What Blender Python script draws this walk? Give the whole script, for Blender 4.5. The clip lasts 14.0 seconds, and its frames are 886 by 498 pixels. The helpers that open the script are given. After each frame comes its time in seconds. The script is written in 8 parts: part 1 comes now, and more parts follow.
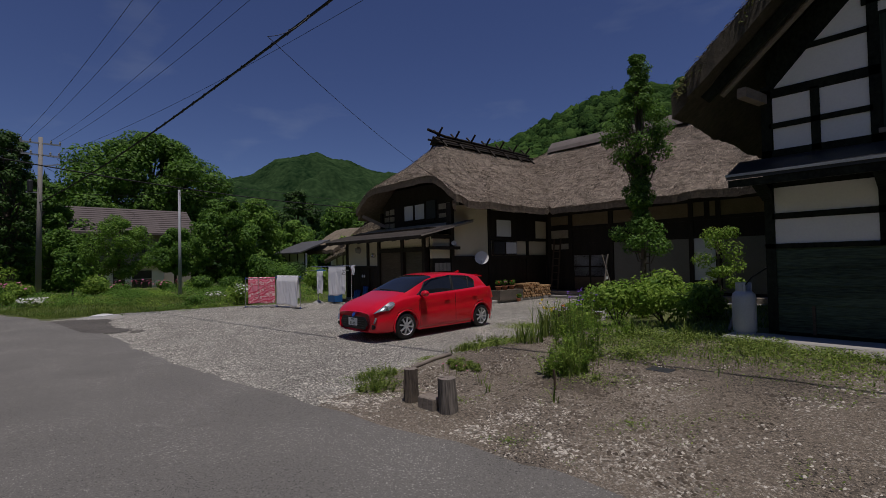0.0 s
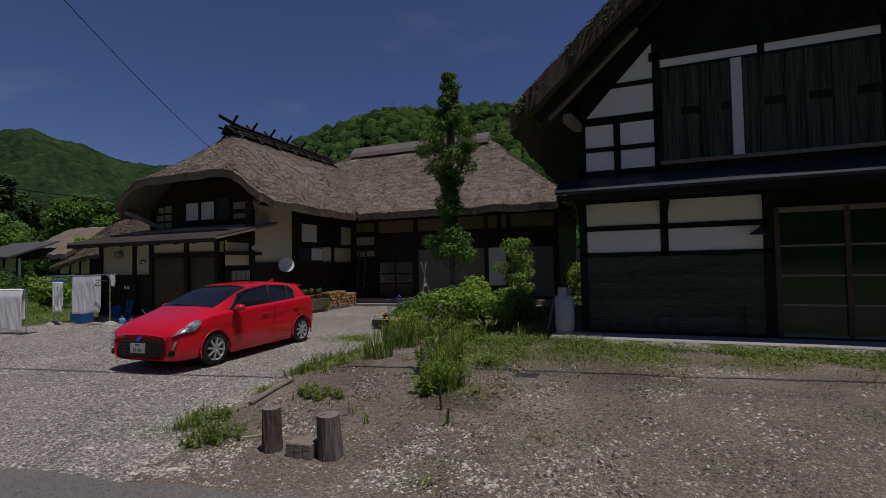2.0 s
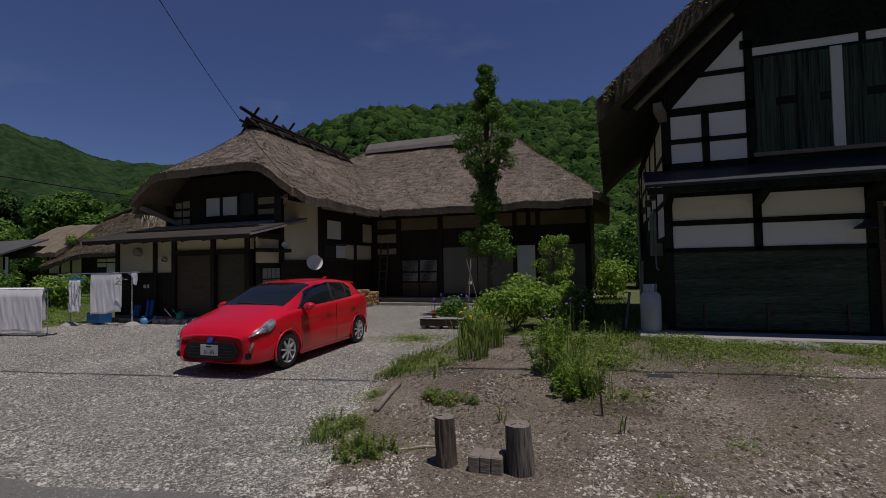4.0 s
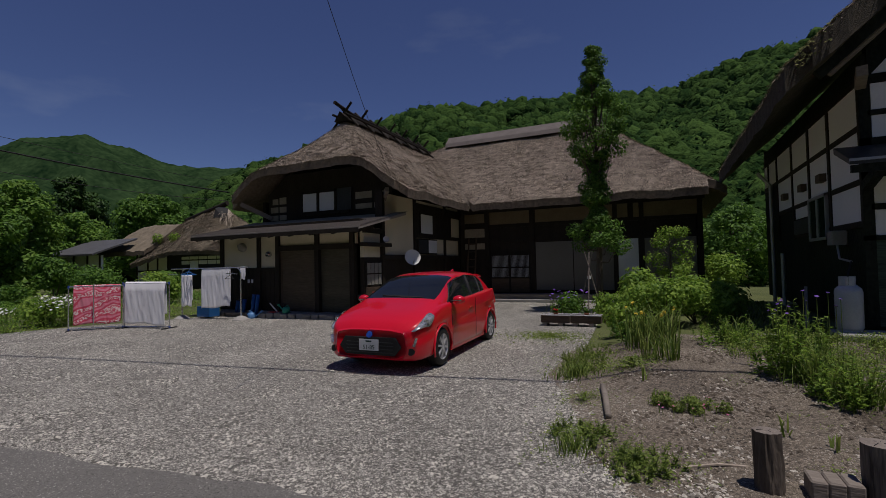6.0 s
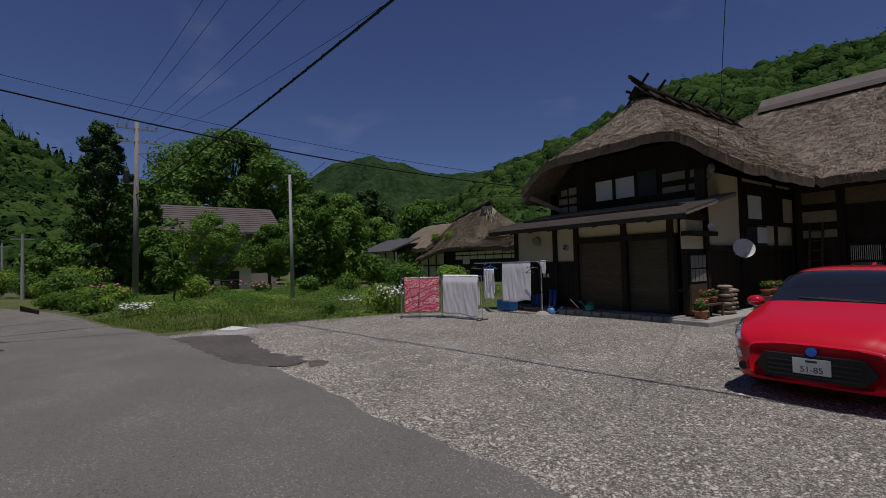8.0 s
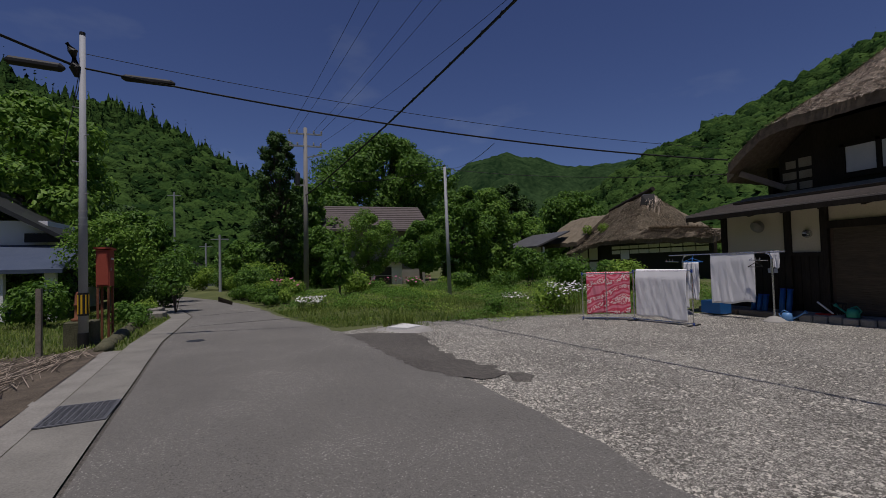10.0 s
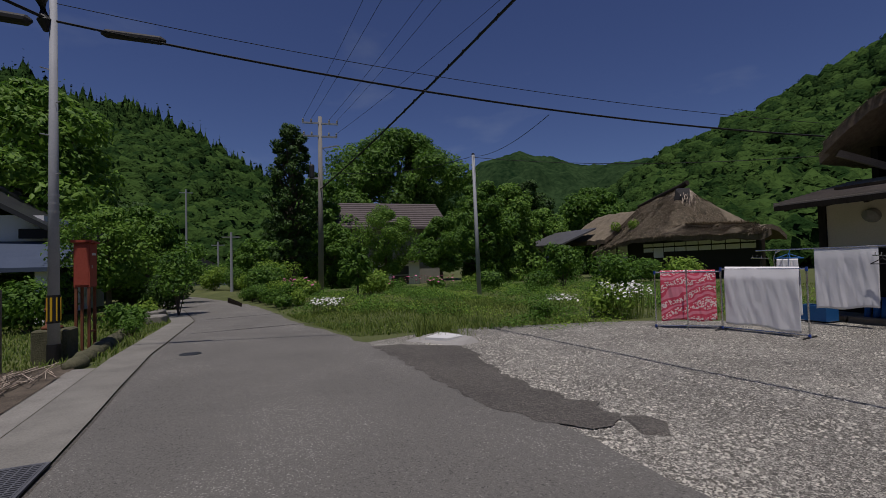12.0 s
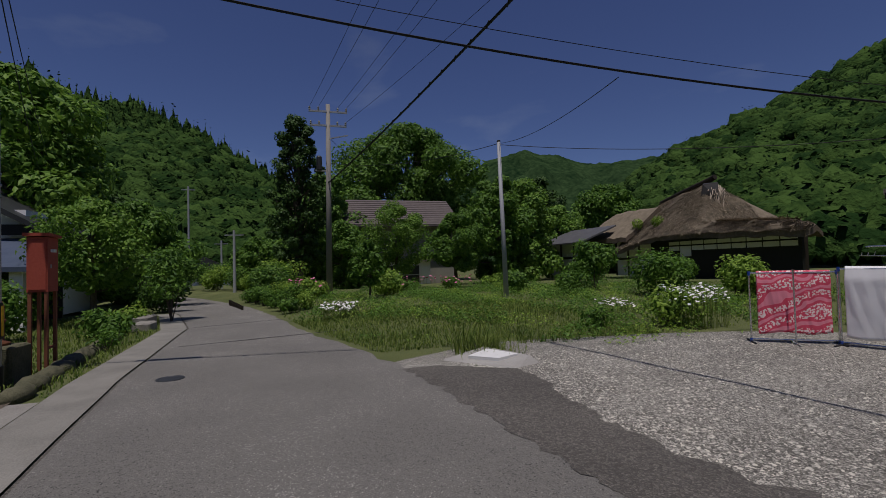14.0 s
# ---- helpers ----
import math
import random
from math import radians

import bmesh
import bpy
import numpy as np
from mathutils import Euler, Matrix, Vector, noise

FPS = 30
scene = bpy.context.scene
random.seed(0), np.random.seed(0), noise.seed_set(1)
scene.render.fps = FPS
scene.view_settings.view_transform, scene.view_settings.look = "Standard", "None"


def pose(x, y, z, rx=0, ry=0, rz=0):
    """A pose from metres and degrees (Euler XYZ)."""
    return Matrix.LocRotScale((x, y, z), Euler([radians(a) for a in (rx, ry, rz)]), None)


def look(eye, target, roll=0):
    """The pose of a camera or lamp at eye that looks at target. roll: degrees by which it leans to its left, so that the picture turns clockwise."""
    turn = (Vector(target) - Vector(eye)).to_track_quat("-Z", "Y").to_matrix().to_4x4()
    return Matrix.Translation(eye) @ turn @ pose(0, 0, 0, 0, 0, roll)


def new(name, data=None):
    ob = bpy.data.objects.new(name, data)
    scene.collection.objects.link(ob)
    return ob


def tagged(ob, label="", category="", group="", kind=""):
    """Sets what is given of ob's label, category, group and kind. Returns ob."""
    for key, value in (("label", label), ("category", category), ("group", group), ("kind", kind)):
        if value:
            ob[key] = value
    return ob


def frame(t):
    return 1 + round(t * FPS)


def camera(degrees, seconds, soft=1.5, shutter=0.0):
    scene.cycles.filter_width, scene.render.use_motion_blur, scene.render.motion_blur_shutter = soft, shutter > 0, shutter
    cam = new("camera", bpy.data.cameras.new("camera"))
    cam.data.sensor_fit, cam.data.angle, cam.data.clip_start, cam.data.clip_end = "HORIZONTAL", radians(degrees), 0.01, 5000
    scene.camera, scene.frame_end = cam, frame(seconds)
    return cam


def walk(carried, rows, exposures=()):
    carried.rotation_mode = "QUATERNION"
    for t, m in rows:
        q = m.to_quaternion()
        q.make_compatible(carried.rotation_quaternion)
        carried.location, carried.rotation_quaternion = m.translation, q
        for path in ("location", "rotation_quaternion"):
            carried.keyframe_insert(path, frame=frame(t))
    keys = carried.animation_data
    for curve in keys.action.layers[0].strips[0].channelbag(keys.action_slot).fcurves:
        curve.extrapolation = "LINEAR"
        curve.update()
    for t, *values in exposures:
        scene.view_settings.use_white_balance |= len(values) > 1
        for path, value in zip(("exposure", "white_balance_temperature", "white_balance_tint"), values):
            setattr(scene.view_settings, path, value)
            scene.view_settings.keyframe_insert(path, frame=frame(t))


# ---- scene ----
cam = camera(87.0, 14.0, soft=0.6)
METRES, EYE, TILT, LEAN, TURN = 13.8, 1.725, 0.0, -0.6, 48.0
ROWS = [
    (0.0, 0.0, 0.0, 0.0, 0.05, 1.56, 1.69),
    (0.5, -0.0169, 0.0169, 0.0016, -9.76, 1.84, 1.98),
    (1.0, -0.036, 0.0313, 0.0026, -13.89, 1.89, 1.73),
    (1.5, -0.0486, 0.0534, 0.0019, -17.23, 1.77, 1.74),
    (2.0, -0.0687, 0.0735, 0.0025, -26.5, 1.66, 1.61),
    (4.5, -0.1928, 0.1896, -0.0008, -28.42, 1.6, 1.59),
    (5.0, -0.2183, 0.2153, -0.0016, -25.55, 1.58, 1.65),
    (5.5, -0.2452, 0.2371, -0.0027, -23.84, 1.59, 1.67),
    (6.0, -0.2677, 0.2622, -0.0054, -22.59, 1.56, 1.76),
    (6.5, -0.2981, 0.2876, -0.0039, -21.01, 1.56, 1.78),
    (7.0, -0.3276, 0.3155, -0.0033, -14.29, 1.61, 1.9),
    (7.5, -0.3597, 0.3457, -0.004, -2.69, 1.77, 1.92),
    (8.0, -0.3889, 0.37, -0.0041, 6.32, 1.91, 1.94),
    (8.5, -0.418, 0.3961, -0.0044, 13.33, 1.98, 1.99),
    (9.0, -0.4476, 0.4181, -0.0053, 18.92, 2.08, 1.99),
    (11.5, -0.5764, 0.5598, -0.011, 24.11, 2.11, 2.08),
    (12.0, -0.6023, 0.5904, -0.0107, 24.38, 2.11, 2.06),
    (12.5, -0.6274, 0.6168, -0.0101, 24.63, 2.08, 2.08),
    (13.0, -0.6523, 0.6458, -0.0091, 24.93, 2.07, 2.1),
    (13.5, -0.6794, 0.6708, -0.0083, 24.82, 2.06, 2.07),
    (14.0, -0.7075, 0.7006, -0.0087, 24.94, 2.04, 2.09),
]
walk(cam, [(t, pose(0, 0, EYE, TILT, LEAN, TURN) @ pose(METRES * x, METRES * y, METRES * z, 90 + pitch, roll, yaw)) for t, x, y, z, yaw, pitch, roll in ROWS],
     exposures=[(0.0, -0.25, 6090, 16), (14.0, -0.25, 6090, 16)])

# ---- world and sun ----
SUN_DIR = Vector((-0.25, 0.09, -1.0)).normalized()
world = bpy.data.worlds.new("sky")
scene.world = world
world.use_nodes = True
wn = world.node_tree
sky = wn.nodes.new("ShaderNodeTexSky")
sky.sky_type, sky.sun_disc = "NISHITA", False
sky.sun_elevation = math.asin(-SUN_DIR.z)
sky.sun_rotation = math.atan2(-SUN_DIR.x, -SUN_DIR.y)
sky.altitude, sky.air_density, sky.dust_density, sky.ozone_density = 900, 1.0, 0.05, 7.0
deep, pale = wn.nodes.new("ShaderNodeHueSaturation"), wn.nodes.new("ShaderNodeHueSaturation")
deep.inputs["Hue"].default_value, deep.inputs["Saturation"].default_value, deep.inputs["Value"].default_value = 0.516, 1.0, 1.05
pale.inputs["Saturation"].default_value, pale.inputs["Value"].default_value = 0.5, 1.5
wisp_at, wisp_map = wn.nodes.new("ShaderNodeTexCoord"), wn.nodes.new("ShaderNodeMapping")
wisp_map.inputs["Scale"].default_value = (2.0, 2.6, 7.0)
wisp, thin = wn.nodes.new("ShaderNodeTexNoise"), wn.nodes.new("ShaderNodeMapRange")
wisp.inputs["Scale"].default_value, wisp.inputs["Detail"].default_value = 1.6, 7
thin.inputs["From Min"].default_value, thin.inputs["From Max"].default_value = 0.60, 0.86
thin.inputs["To Max"].default_value = 0.4
cloudy = wn.nodes.new("ShaderNodeMixRGB")
wn.links.new(wisp_at.outputs["Generated"], wisp_map.inputs[0])
wn.links.new(wisp_map.outputs[0], wisp.inputs["Vector"])
wn.links.new(wisp.outputs[0], thin.inputs["Value"])
for node in (deep, pale):
    wn.links.new(sky.outputs[0], node.inputs["Color"])
wn.links.new(thin.outputs[0], cloudy.inputs[0])
wn.links.new(deep.outputs[0], cloudy.inputs[1])
wn.links.new(pale.outputs[0], cloudy.inputs[2])
wn.links.new(cloudy.outputs[0], wn.nodes["Background"].inputs[0])
wn.nodes["Background"].inputs[1].default_value = 0.05
sun = new("sun", bpy.data.lights.new("sun", "SUN"))
sun.data.energy, sun.data.angle, sun.data.color = 3.2, radians(0.53), (1.0, 0.915, 0.80)
sun.matrix_world = look((0, 0, 60), Vector((0, 0, 60)) + SUN_DIR)


# ---- materials ----
def material(name, low, high, scale=4.0, fine=60.0, rough=0.8, bump=0.3, metal=0.0, stretch=(1, 1, 1), island=0.0, spec=0.4, coat=0.0, contrast=0.25):
    """Two-scale noise between two base colours, with a fine relief."""
    m = bpy.data.materials.new(name)
    m.use_nodes = True
    nt = m.node_tree
    b = nt.nodes["Principled BSDF"]
    tc = nt.nodes.new("ShaderNodeTexCoord")
    mp = nt.nodes.new("ShaderNodeMapping")
    mp.inputs["Scale"].default_value = stretch
    nt.links.new(tc.outputs["Object"], mp.inputs[0])
    n1, n2 = nt.nodes.new("ShaderNodeTexNoise"), nt.nodes.new("ShaderNodeTexNoise")
    n1.inputs["Scale"].default_value, n2.inputs["Scale"].default_value = scale, fine
    n1.inputs["Detail"].default_value, n2.inputs["Detail"].default_value = 5, 3
    for n in (n1, n2):
        nt.links.new(mp.outputs[0], n.inputs["Vector"])
    mix = nt.nodes.new("ShaderNodeMath")
    mix.operation = "MULTIPLY_ADD"
    mix.inputs[1].default_value = 0.5
    nt.links.new(n1.outputs[0], mix.inputs[0])
    half = nt.nodes.new("ShaderNodeMath")
    half.operation = "MULTIPLY"
    half.inputs[1].default_value = 0.5
    nt.links.new(n2.outputs[0], half.inputs[0])
    nt.links.new(half.outputs[0], mix.inputs[2])
    value = mix.outputs[0]
    if island:
        geo = nt.nodes.new("ShaderNodeNewGeometry")
        add = nt.nodes.new("ShaderNodeMath")
        add.operation = "MULTIPLY_ADD"
        add.inputs[1].default_value = island
        nt.links.new(geo.outputs["Random Per Island"], add.inputs[0])
        sub = nt.nodes.new("ShaderNodeMath")
        sub.operation = "SUBTRACT"
        sub.inputs[1].default_value = island / 2
        nt.links.new(value, sub.inputs[0])
        nt.links.new(sub.outputs[0], add.inputs[2])
        value = add.outputs[0]
    ramp = nt.nodes.new("ShaderNodeValToRGB")
    ramp.color_ramp.elements[0].position, ramp.color_ramp.elements[1].position = 0.5 - contrast, 0.5 + contrast
    ramp.color_ramp.elements[0].color, ramp.color_ramp.elements[1].color = (*low, 1), (*high, 1)
    nt.links.new(value, ramp.inputs[0])
    nt.links.new(ramp.outputs[0], b.inputs["Base Color"])
    b.inputs["Roughness"].default_value, b.inputs["Metallic"].default_value = rough, metal
    b.inputs["Specular IOR Level"].default_value, b.inputs["Coat Weight"].default_value = spec, coat
    b.inputs["Coat Roughness"].default_value = 0.04
    if bump:
        bn = nt.nodes.new("ShaderNodeBump")
        bn.inputs["Strength"].default_value, bn.inputs["Distance"].default_value = bump, 0.02
        nt.links.new(n2.outputs[0], bn.inputs["Height"])
        nt.links.new(bn.outputs[0], b.inputs["Normal"])
    return m


def stone_material(name, low, high, cell, rough=0.9, bump=0.6, base=(0.1, 0.09, 0.08), gaps=0.12, specks=None, patchy=0.9):
    """Loose stones: Voronoi cells of random tone with dark gaps."""
    m = bpy.data.materials.new(name)
    m.use_nodes = True
    nt = m.node_tree
    b = nt.nodes["Principled BSDF"]
    tc = nt.nodes.new("ShaderNodeTexCoord")
    wob = nt.nodes.new("ShaderNodeTexNoise")
    wob.inputs["Scale"].default_value = cell * 0.8
    vadd = nt.nodes.new("ShaderNodeMixRGB")
    vadd.blend_type, vadd.inputs[0].default_value = "ADD", 0.02
    nt.links.new(tc.outputs["Object"], wob.inputs["Vector"])
    nt.links.new(tc.outputs["Object"], vadd.inputs[1])
    nt.links.new(wob.outputs["Color"], vadd.inputs[2])
    v = nt.nodes.new("ShaderNodeTexVoronoi")
    v.inputs["Scale"].default_value = cell
    e = nt.nodes.new("ShaderNodeTexVoronoi")
    e.feature = "DISTANCE_TO_EDGE"
    e.inputs["Scale"].default_value = cell
    for n in (v, e):
        nt.links.new(vadd.outputs[0], n.inputs["Vector"])
    big = nt.nodes.new("ShaderNodeTexNoise")
    big.inputs["Scale"].default_value, big.inputs["Detail"].default_value = 0.7, 5
    nt.links.new(tc.outputs["Object"], big.inputs["Vector"])
    sep = nt.nodes.new("ShaderNodeSeparateColor")
    nt.links.new(v.outputs["Color"], sep.inputs[0])
    av = nt.nodes.new("ShaderNodeMath")
    av.operation = "MULTIPLY_ADD"
    av.inputs[1].default_value = 0.7
    nt.links.new(sep.outputs[0], av.inputs[0])
    bm_ = nt.nodes.new("ShaderNodeMath")
    bm_.operation = "MULTIPLY_ADD"
    bm_.inputs[1].default_value, bm_.inputs[2].default_value = patchy, 0.15 - patchy / 2
    nt.links.new(big.outputs[0], bm_.inputs[0])
    nt.links.new(bm_.outputs[0], av.inputs[2])
    ramp = nt.nodes.new("ShaderNodeValToRGB")
    ramp.color_ramp.elements[0].color, ramp.color_ramp.elements[1].color = (*low, 1), (*high, 1)
    ramp.color_ramp.elements[0].position, ramp.color_ramp.elements[1].position = 0.15, 0.85
    if specks:
        for at_, tone in ((0.20, low), (0.80, high)):
            ramp.color_ramp.elements.new(at_).color = (*tone, 1)
        for el, at_, tone in ((ramp.color_ramp.elements[0], 0.12, specks[0]), (ramp.color_ramp.elements[-1], 0.86, specks[1])):
            el.position, el.color = at_, (*tone, 1)
    nt.links.new(av.outputs[0], ramp.inputs[0])
    gap = nt.nodes.new("ShaderNodeValToRGB")
    gap.color_ramp.elements[0].position, gap.color_ramp.elements[1].position = 0.0, gaps
    nt.links.new(e.outputs["Distance"], gap.inputs[0])
    mix = nt.nodes.new("ShaderNodeMixRGB")
    mix.inputs[1].default_value = (*base, 1)
    nt.links.new(gap.outputs[0], mix.inputs[0])
    nt.links.new(ramp.outputs[0], mix.inputs[2])
    nt.links.new(mix.outputs[0], b.inputs["Base Color"])
    b.inputs["Roughness"].default_value = rough
    bn = nt.nodes.new("ShaderNodeBump")
    bn.inputs["Strength"].default_value, bn.inputs["Distance"].default_value = bump, 0.02
    nt.links.new(e.outputs["Distance"], bn.inputs["Height"])
    nt.links.new(bn.outputs[0], b.inputs["Normal"])
    return m


def leaf_material(name, low, high, island=0.9, trans=0.35, rough=0.55, spec=0.25):
    m = material(name, low, high, scale=0.7, fine=9, rough=rough, bump=0, island=island, contrast=0.42, spec=spec)
    nt = m.node_tree
    b = nt.nodes["Principled BSDF"]
    ramp = [n for n in nt.nodes if n.type == "VALTORGB"][0]
    tr = nt.nodes.new("ShaderNodeBsdfTranslucent")
    nt.links.new(ramp.outputs[0], tr.inputs[0])
    mx = nt.nodes.new("ShaderNodeMixShader")
    mx.inputs[0].default_value = trans
    nt.links.new(b.outputs[0], mx.inputs[1])
    nt.links.new(tr.outputs[0], mx.inputs[2])
    nt.links.new(mx.outputs[0], nt.nodes["Material Output"].inputs[0])
    return m


ASPHALT = stone_material("asphalt", (0.165, 0.158, 0.142), (0.25, 0.24, 0.213), 95, bump=0.7, base=(0.13, 0.125, 0.112), specks=((0.045, 0.043, 0.04), (0.50, 0.48, 0.43)), patchy=0.35)
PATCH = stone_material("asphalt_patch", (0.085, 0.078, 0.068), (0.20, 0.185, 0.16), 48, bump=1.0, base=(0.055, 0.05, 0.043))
GRAVEL = stone_material("gravel", (0.15, 0.143, 0.122), (0.64, 0.612, 0.53), 48, bump=1.0, base=(0.035, 0.032, 0.027), gaps=0.16, patchy=0.6)
PEBBLE = material("pebble", (0.18, 0.16, 0.13), (0.60, 0.56, 0.475), 8, 90, 0.9, 0.3, island=0.9)
STONES = material("gravel_stone", (0.12, 0.114, 0.098), (0.64, 0.612, 0.53), 8, 90, 0.9, 0.3, island=1.0)
DIRT = stone_material("dirt", (0.12, 0.098, 0.072), (0.34, 0.285, 0.213), 62, bump=1.0, base=(0.085, 0.07, 0.052), gaps=0.10, specks=((0.03, 0.025, 0.018), (0.44, 0.40, 0.33)), patchy=1.1)
PAVE = material("gutter_concrete", (0.13, 0.125, 0.11), (0.31, 0.298, 0.26), 1.8, 60, 0.9, 0.4)
KERBCON = material("worn_kerb_concrete", (0.15, 0.142, 0.125), (0.36, 0.345, 0.305), 2.4, 50, 0.9, 0.5)
SOIL = material("garden_soil", (0.045, 0.036, 0.026), (0.175, 0.143, 0.105), 3, 42, 0.95, 1.0, contrast=0.2)
CONCRETE = material("concrete", (0.27, 0.26, 0.24), (0.42, 0.41, 0.38), 2.5, 70, 0.9, 0.3)
TURF = material("turf", (0.050, 0.072, 0.016), (0.15, 0.165, 0.055), 0.5, 40, 0.9, 1.0, contrast=0.18)
ROCK = material("rock", (0.16, 0.15, 0.13), (0.36, 0.34, 0.30), 5, 40, 0.9, 0.8)
EDGESTONE = material("mossy_stone", (0.045, 0.05, 0.025), (0.16, 0.15, 0.09), 6, 40, 0.95, 1.0)
THATCH = material("thatch", (0.055, 0.043, 0.032), (0.47, 0.39, 0.31), 4, 30, 0.95, 1.0, stretch=(0.7, 0.7, 2.4), contrast=0.17)
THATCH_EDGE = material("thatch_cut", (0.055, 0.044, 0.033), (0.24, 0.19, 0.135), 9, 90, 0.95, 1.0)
STRAW = material("straw", (0.05, 0.04, 0.03), (0.56, 0.47, 0.375), 3, 20, 0.9, 0, island=1.1)
OLDTHATCH = material("old_thatch", (0.085, 0.072, 0.048), (0.31, 0.255, 0.18), 2.4, 26, 0.95, 1.0)
DARKWOOD = material("dark_wood", (0.010, 0.008, 0.006), (0.042, 0.034, 0.025), 3, 40, 0.7, 0.4, stretch=(1, 1, 0.15), spec=0.2)
KURAWOOD = material("black_stained_wood", (0.0015, 0.002, 0.0015), (0.024, 0.030, 0.020), 4, 36, 0.65, 0.5, stretch=(0.5, 0.5, 0.35), contrast=0.16, spec=0.15)
BOARDWOOD = material("dark_green_boards", (0.004, 0.010, 0.005), (0.085, 0.125, 0.075), 3, 40, 0.55, 0.5, stretch=(0.15, 1, 1.2), contrast=0.17, spec=0.35)
DOORWOOD = material("old_door_planks", (0.045, 0.035, 0.021), (0.13, 0.10, 0.062), 4, 40, 0.8, 0.5, stretch=(0.12, 1, 1))
DOORGREEN = material("faded_brown_planks", (0.040, 0.036, 0.021), (0.115, 0.102, 0.062), 4, 40, 0.8, 0.5, stretch=(0.12, 1, 1))
BROWNWOOD = material("brown_wood", (0.045, 0.03, 0.02), (0.12, 0.085, 0.055), 3, 30, 0.75, 0.5, stretch=(0.15, 0.15, 1))
GREYWOOD = material("weathered_wood", (0.14, 0.115, 0.09), (0.32, 0.28, 0.235), 4, 50, 0.85, 0.5, stretch=(0.2, 1, 1))
PLASTER = material("white_plaster", (0.80, 0.80, 0.80), (0.90, 0.90, 0.90), 0.9, 30, 0.9, 0.08)
CLAY = material("brown_clay_wall", (0.13, 0.10, 0.062), (0.25, 0.20, 0.13), 1.2, 30, 0.95, 0.2)
CREAM = material("cream_plaster", (0.54, 0.48, 0.33), (0.70, 0.63, 0.47), 0.9, 30, 0.9, 0.08)
GREYWALL = material("grey_shutter", (0.22, 0.21, 0.18), (0.32, 0.31, 0.27), 0.9, 30, 0.7, 0.08)
SHUTTER = material("aged_grey_shutter", (0.13, 0.125, 0.10), (0.20, 0.19, 0.16), 0.9, 30, 0.75, 0.1)
# CREAM toned down: the shade under the eaves is put into this colour
CREAM_SHADED = material("shaded_cream_plaster", (0.22, 0.195, 0.14), (0.42, 0.375, 0.28), 2.5, 30, 0.95, 0.15)
PENT = material("pent_sheet", (0.20, 0.175, 0.15), (0.33, 0.29, 0.25), 1.2, 25, 0.55, 0.2)
DARKMETAL = material("dark_metal", (0.02, 0.022, 0.024), (0.05, 0.052, 0.055), 1.2, 25, 0.45, 0.1)
RIDGEWOOD = material("ridge_wood", (0.10, 0.085, 0.075), (0.20, 0.175, 0.16), 2, 30, 0.8, 0.4)
PAPER = material("paper_screen", (0.60, 0.62, 0.62), (0.72, 0.74, 0.74), 2, 30, 0.9, 0)
STEEL = material("galvanised_steel", (0.38, 0.39, 0.40), (0.52, 0.53, 0.54), 2, 30, 0.45, 0.05, metal=0.6)
POLE_OLD = material("weathered_pole", (0.19, 0.18, 0.165), (0.31, 0.295, 0.27), 1.5, 40, 0.8, 0.2)
POLE_GREY = material("pole_concrete", (0.30, 0.315, 0.34), (0.43, 0.445, 0.47), 1.5, 40, 0.7, 0.1)
BLACK = material("black_rubber", (0.008, 0.008, 0.008), (0.02, 0.02, 0.02), 3, 30, 0.6, 0.1)
LINEN = material("white_cotton", (0.80, 0.80, 0.81), (0.90, 0.90, 0.91), 1.5, 80, 0.95, 0.15)
BARK = material("bark", (0.05, 0.04, 0.03), (0.16, 0.13, 0.10), 4, 35, 0.95, 1.0, stretch=(1, 1, 0.25))
LEAF = leaf_material("leaves", (0.043, 0.112, 0.013), (0.158, 0.295, 0.040))
LEAF_LIGHT = leaf_material("light_leaves", (0.105, 0.21, 0.023), (0.34, 0.49, 0.075), trans=0.42)
LEAF_DARK = leaf_material("dark_leaves", (0.022, 0.055, 0.010), (0.075, 0.15, 0.028), trans=0.25)
TREE_LIGHT = leaf_material("fresh_leaves", (0.072, 0.165, 0.020), (0.22, 0.37, 0.055))
WEED = leaf_material("weeds", (0.085, 0.145, 0.018), (0.25, 0.32, 0.065), trans=0.3)
GRASS = leaf_material("grass_blades", (0.07, 0.135, 0.018), (0.26, 0.325, 0.072), trans=0.35)
FOREST = material("forest", (0.014, 0.036, 0.009), (0.056, 0.104, 0.024), 0.22, 0.9, 0.95, 0.9, island=0.35, spec=0.03, contrast=0.17)
[n for n in FOREST.node_tree.nodes if n.type == "BUMP"][0].inputs["Distance"].default_value = 1.1
FARWOOD = material("far_forest", (0.008, 0.022, 0.009), (0.042, 0.076, 0.029), 0.025, 0.16, 0.95, 0, spec=0.0, contrast=0.16)


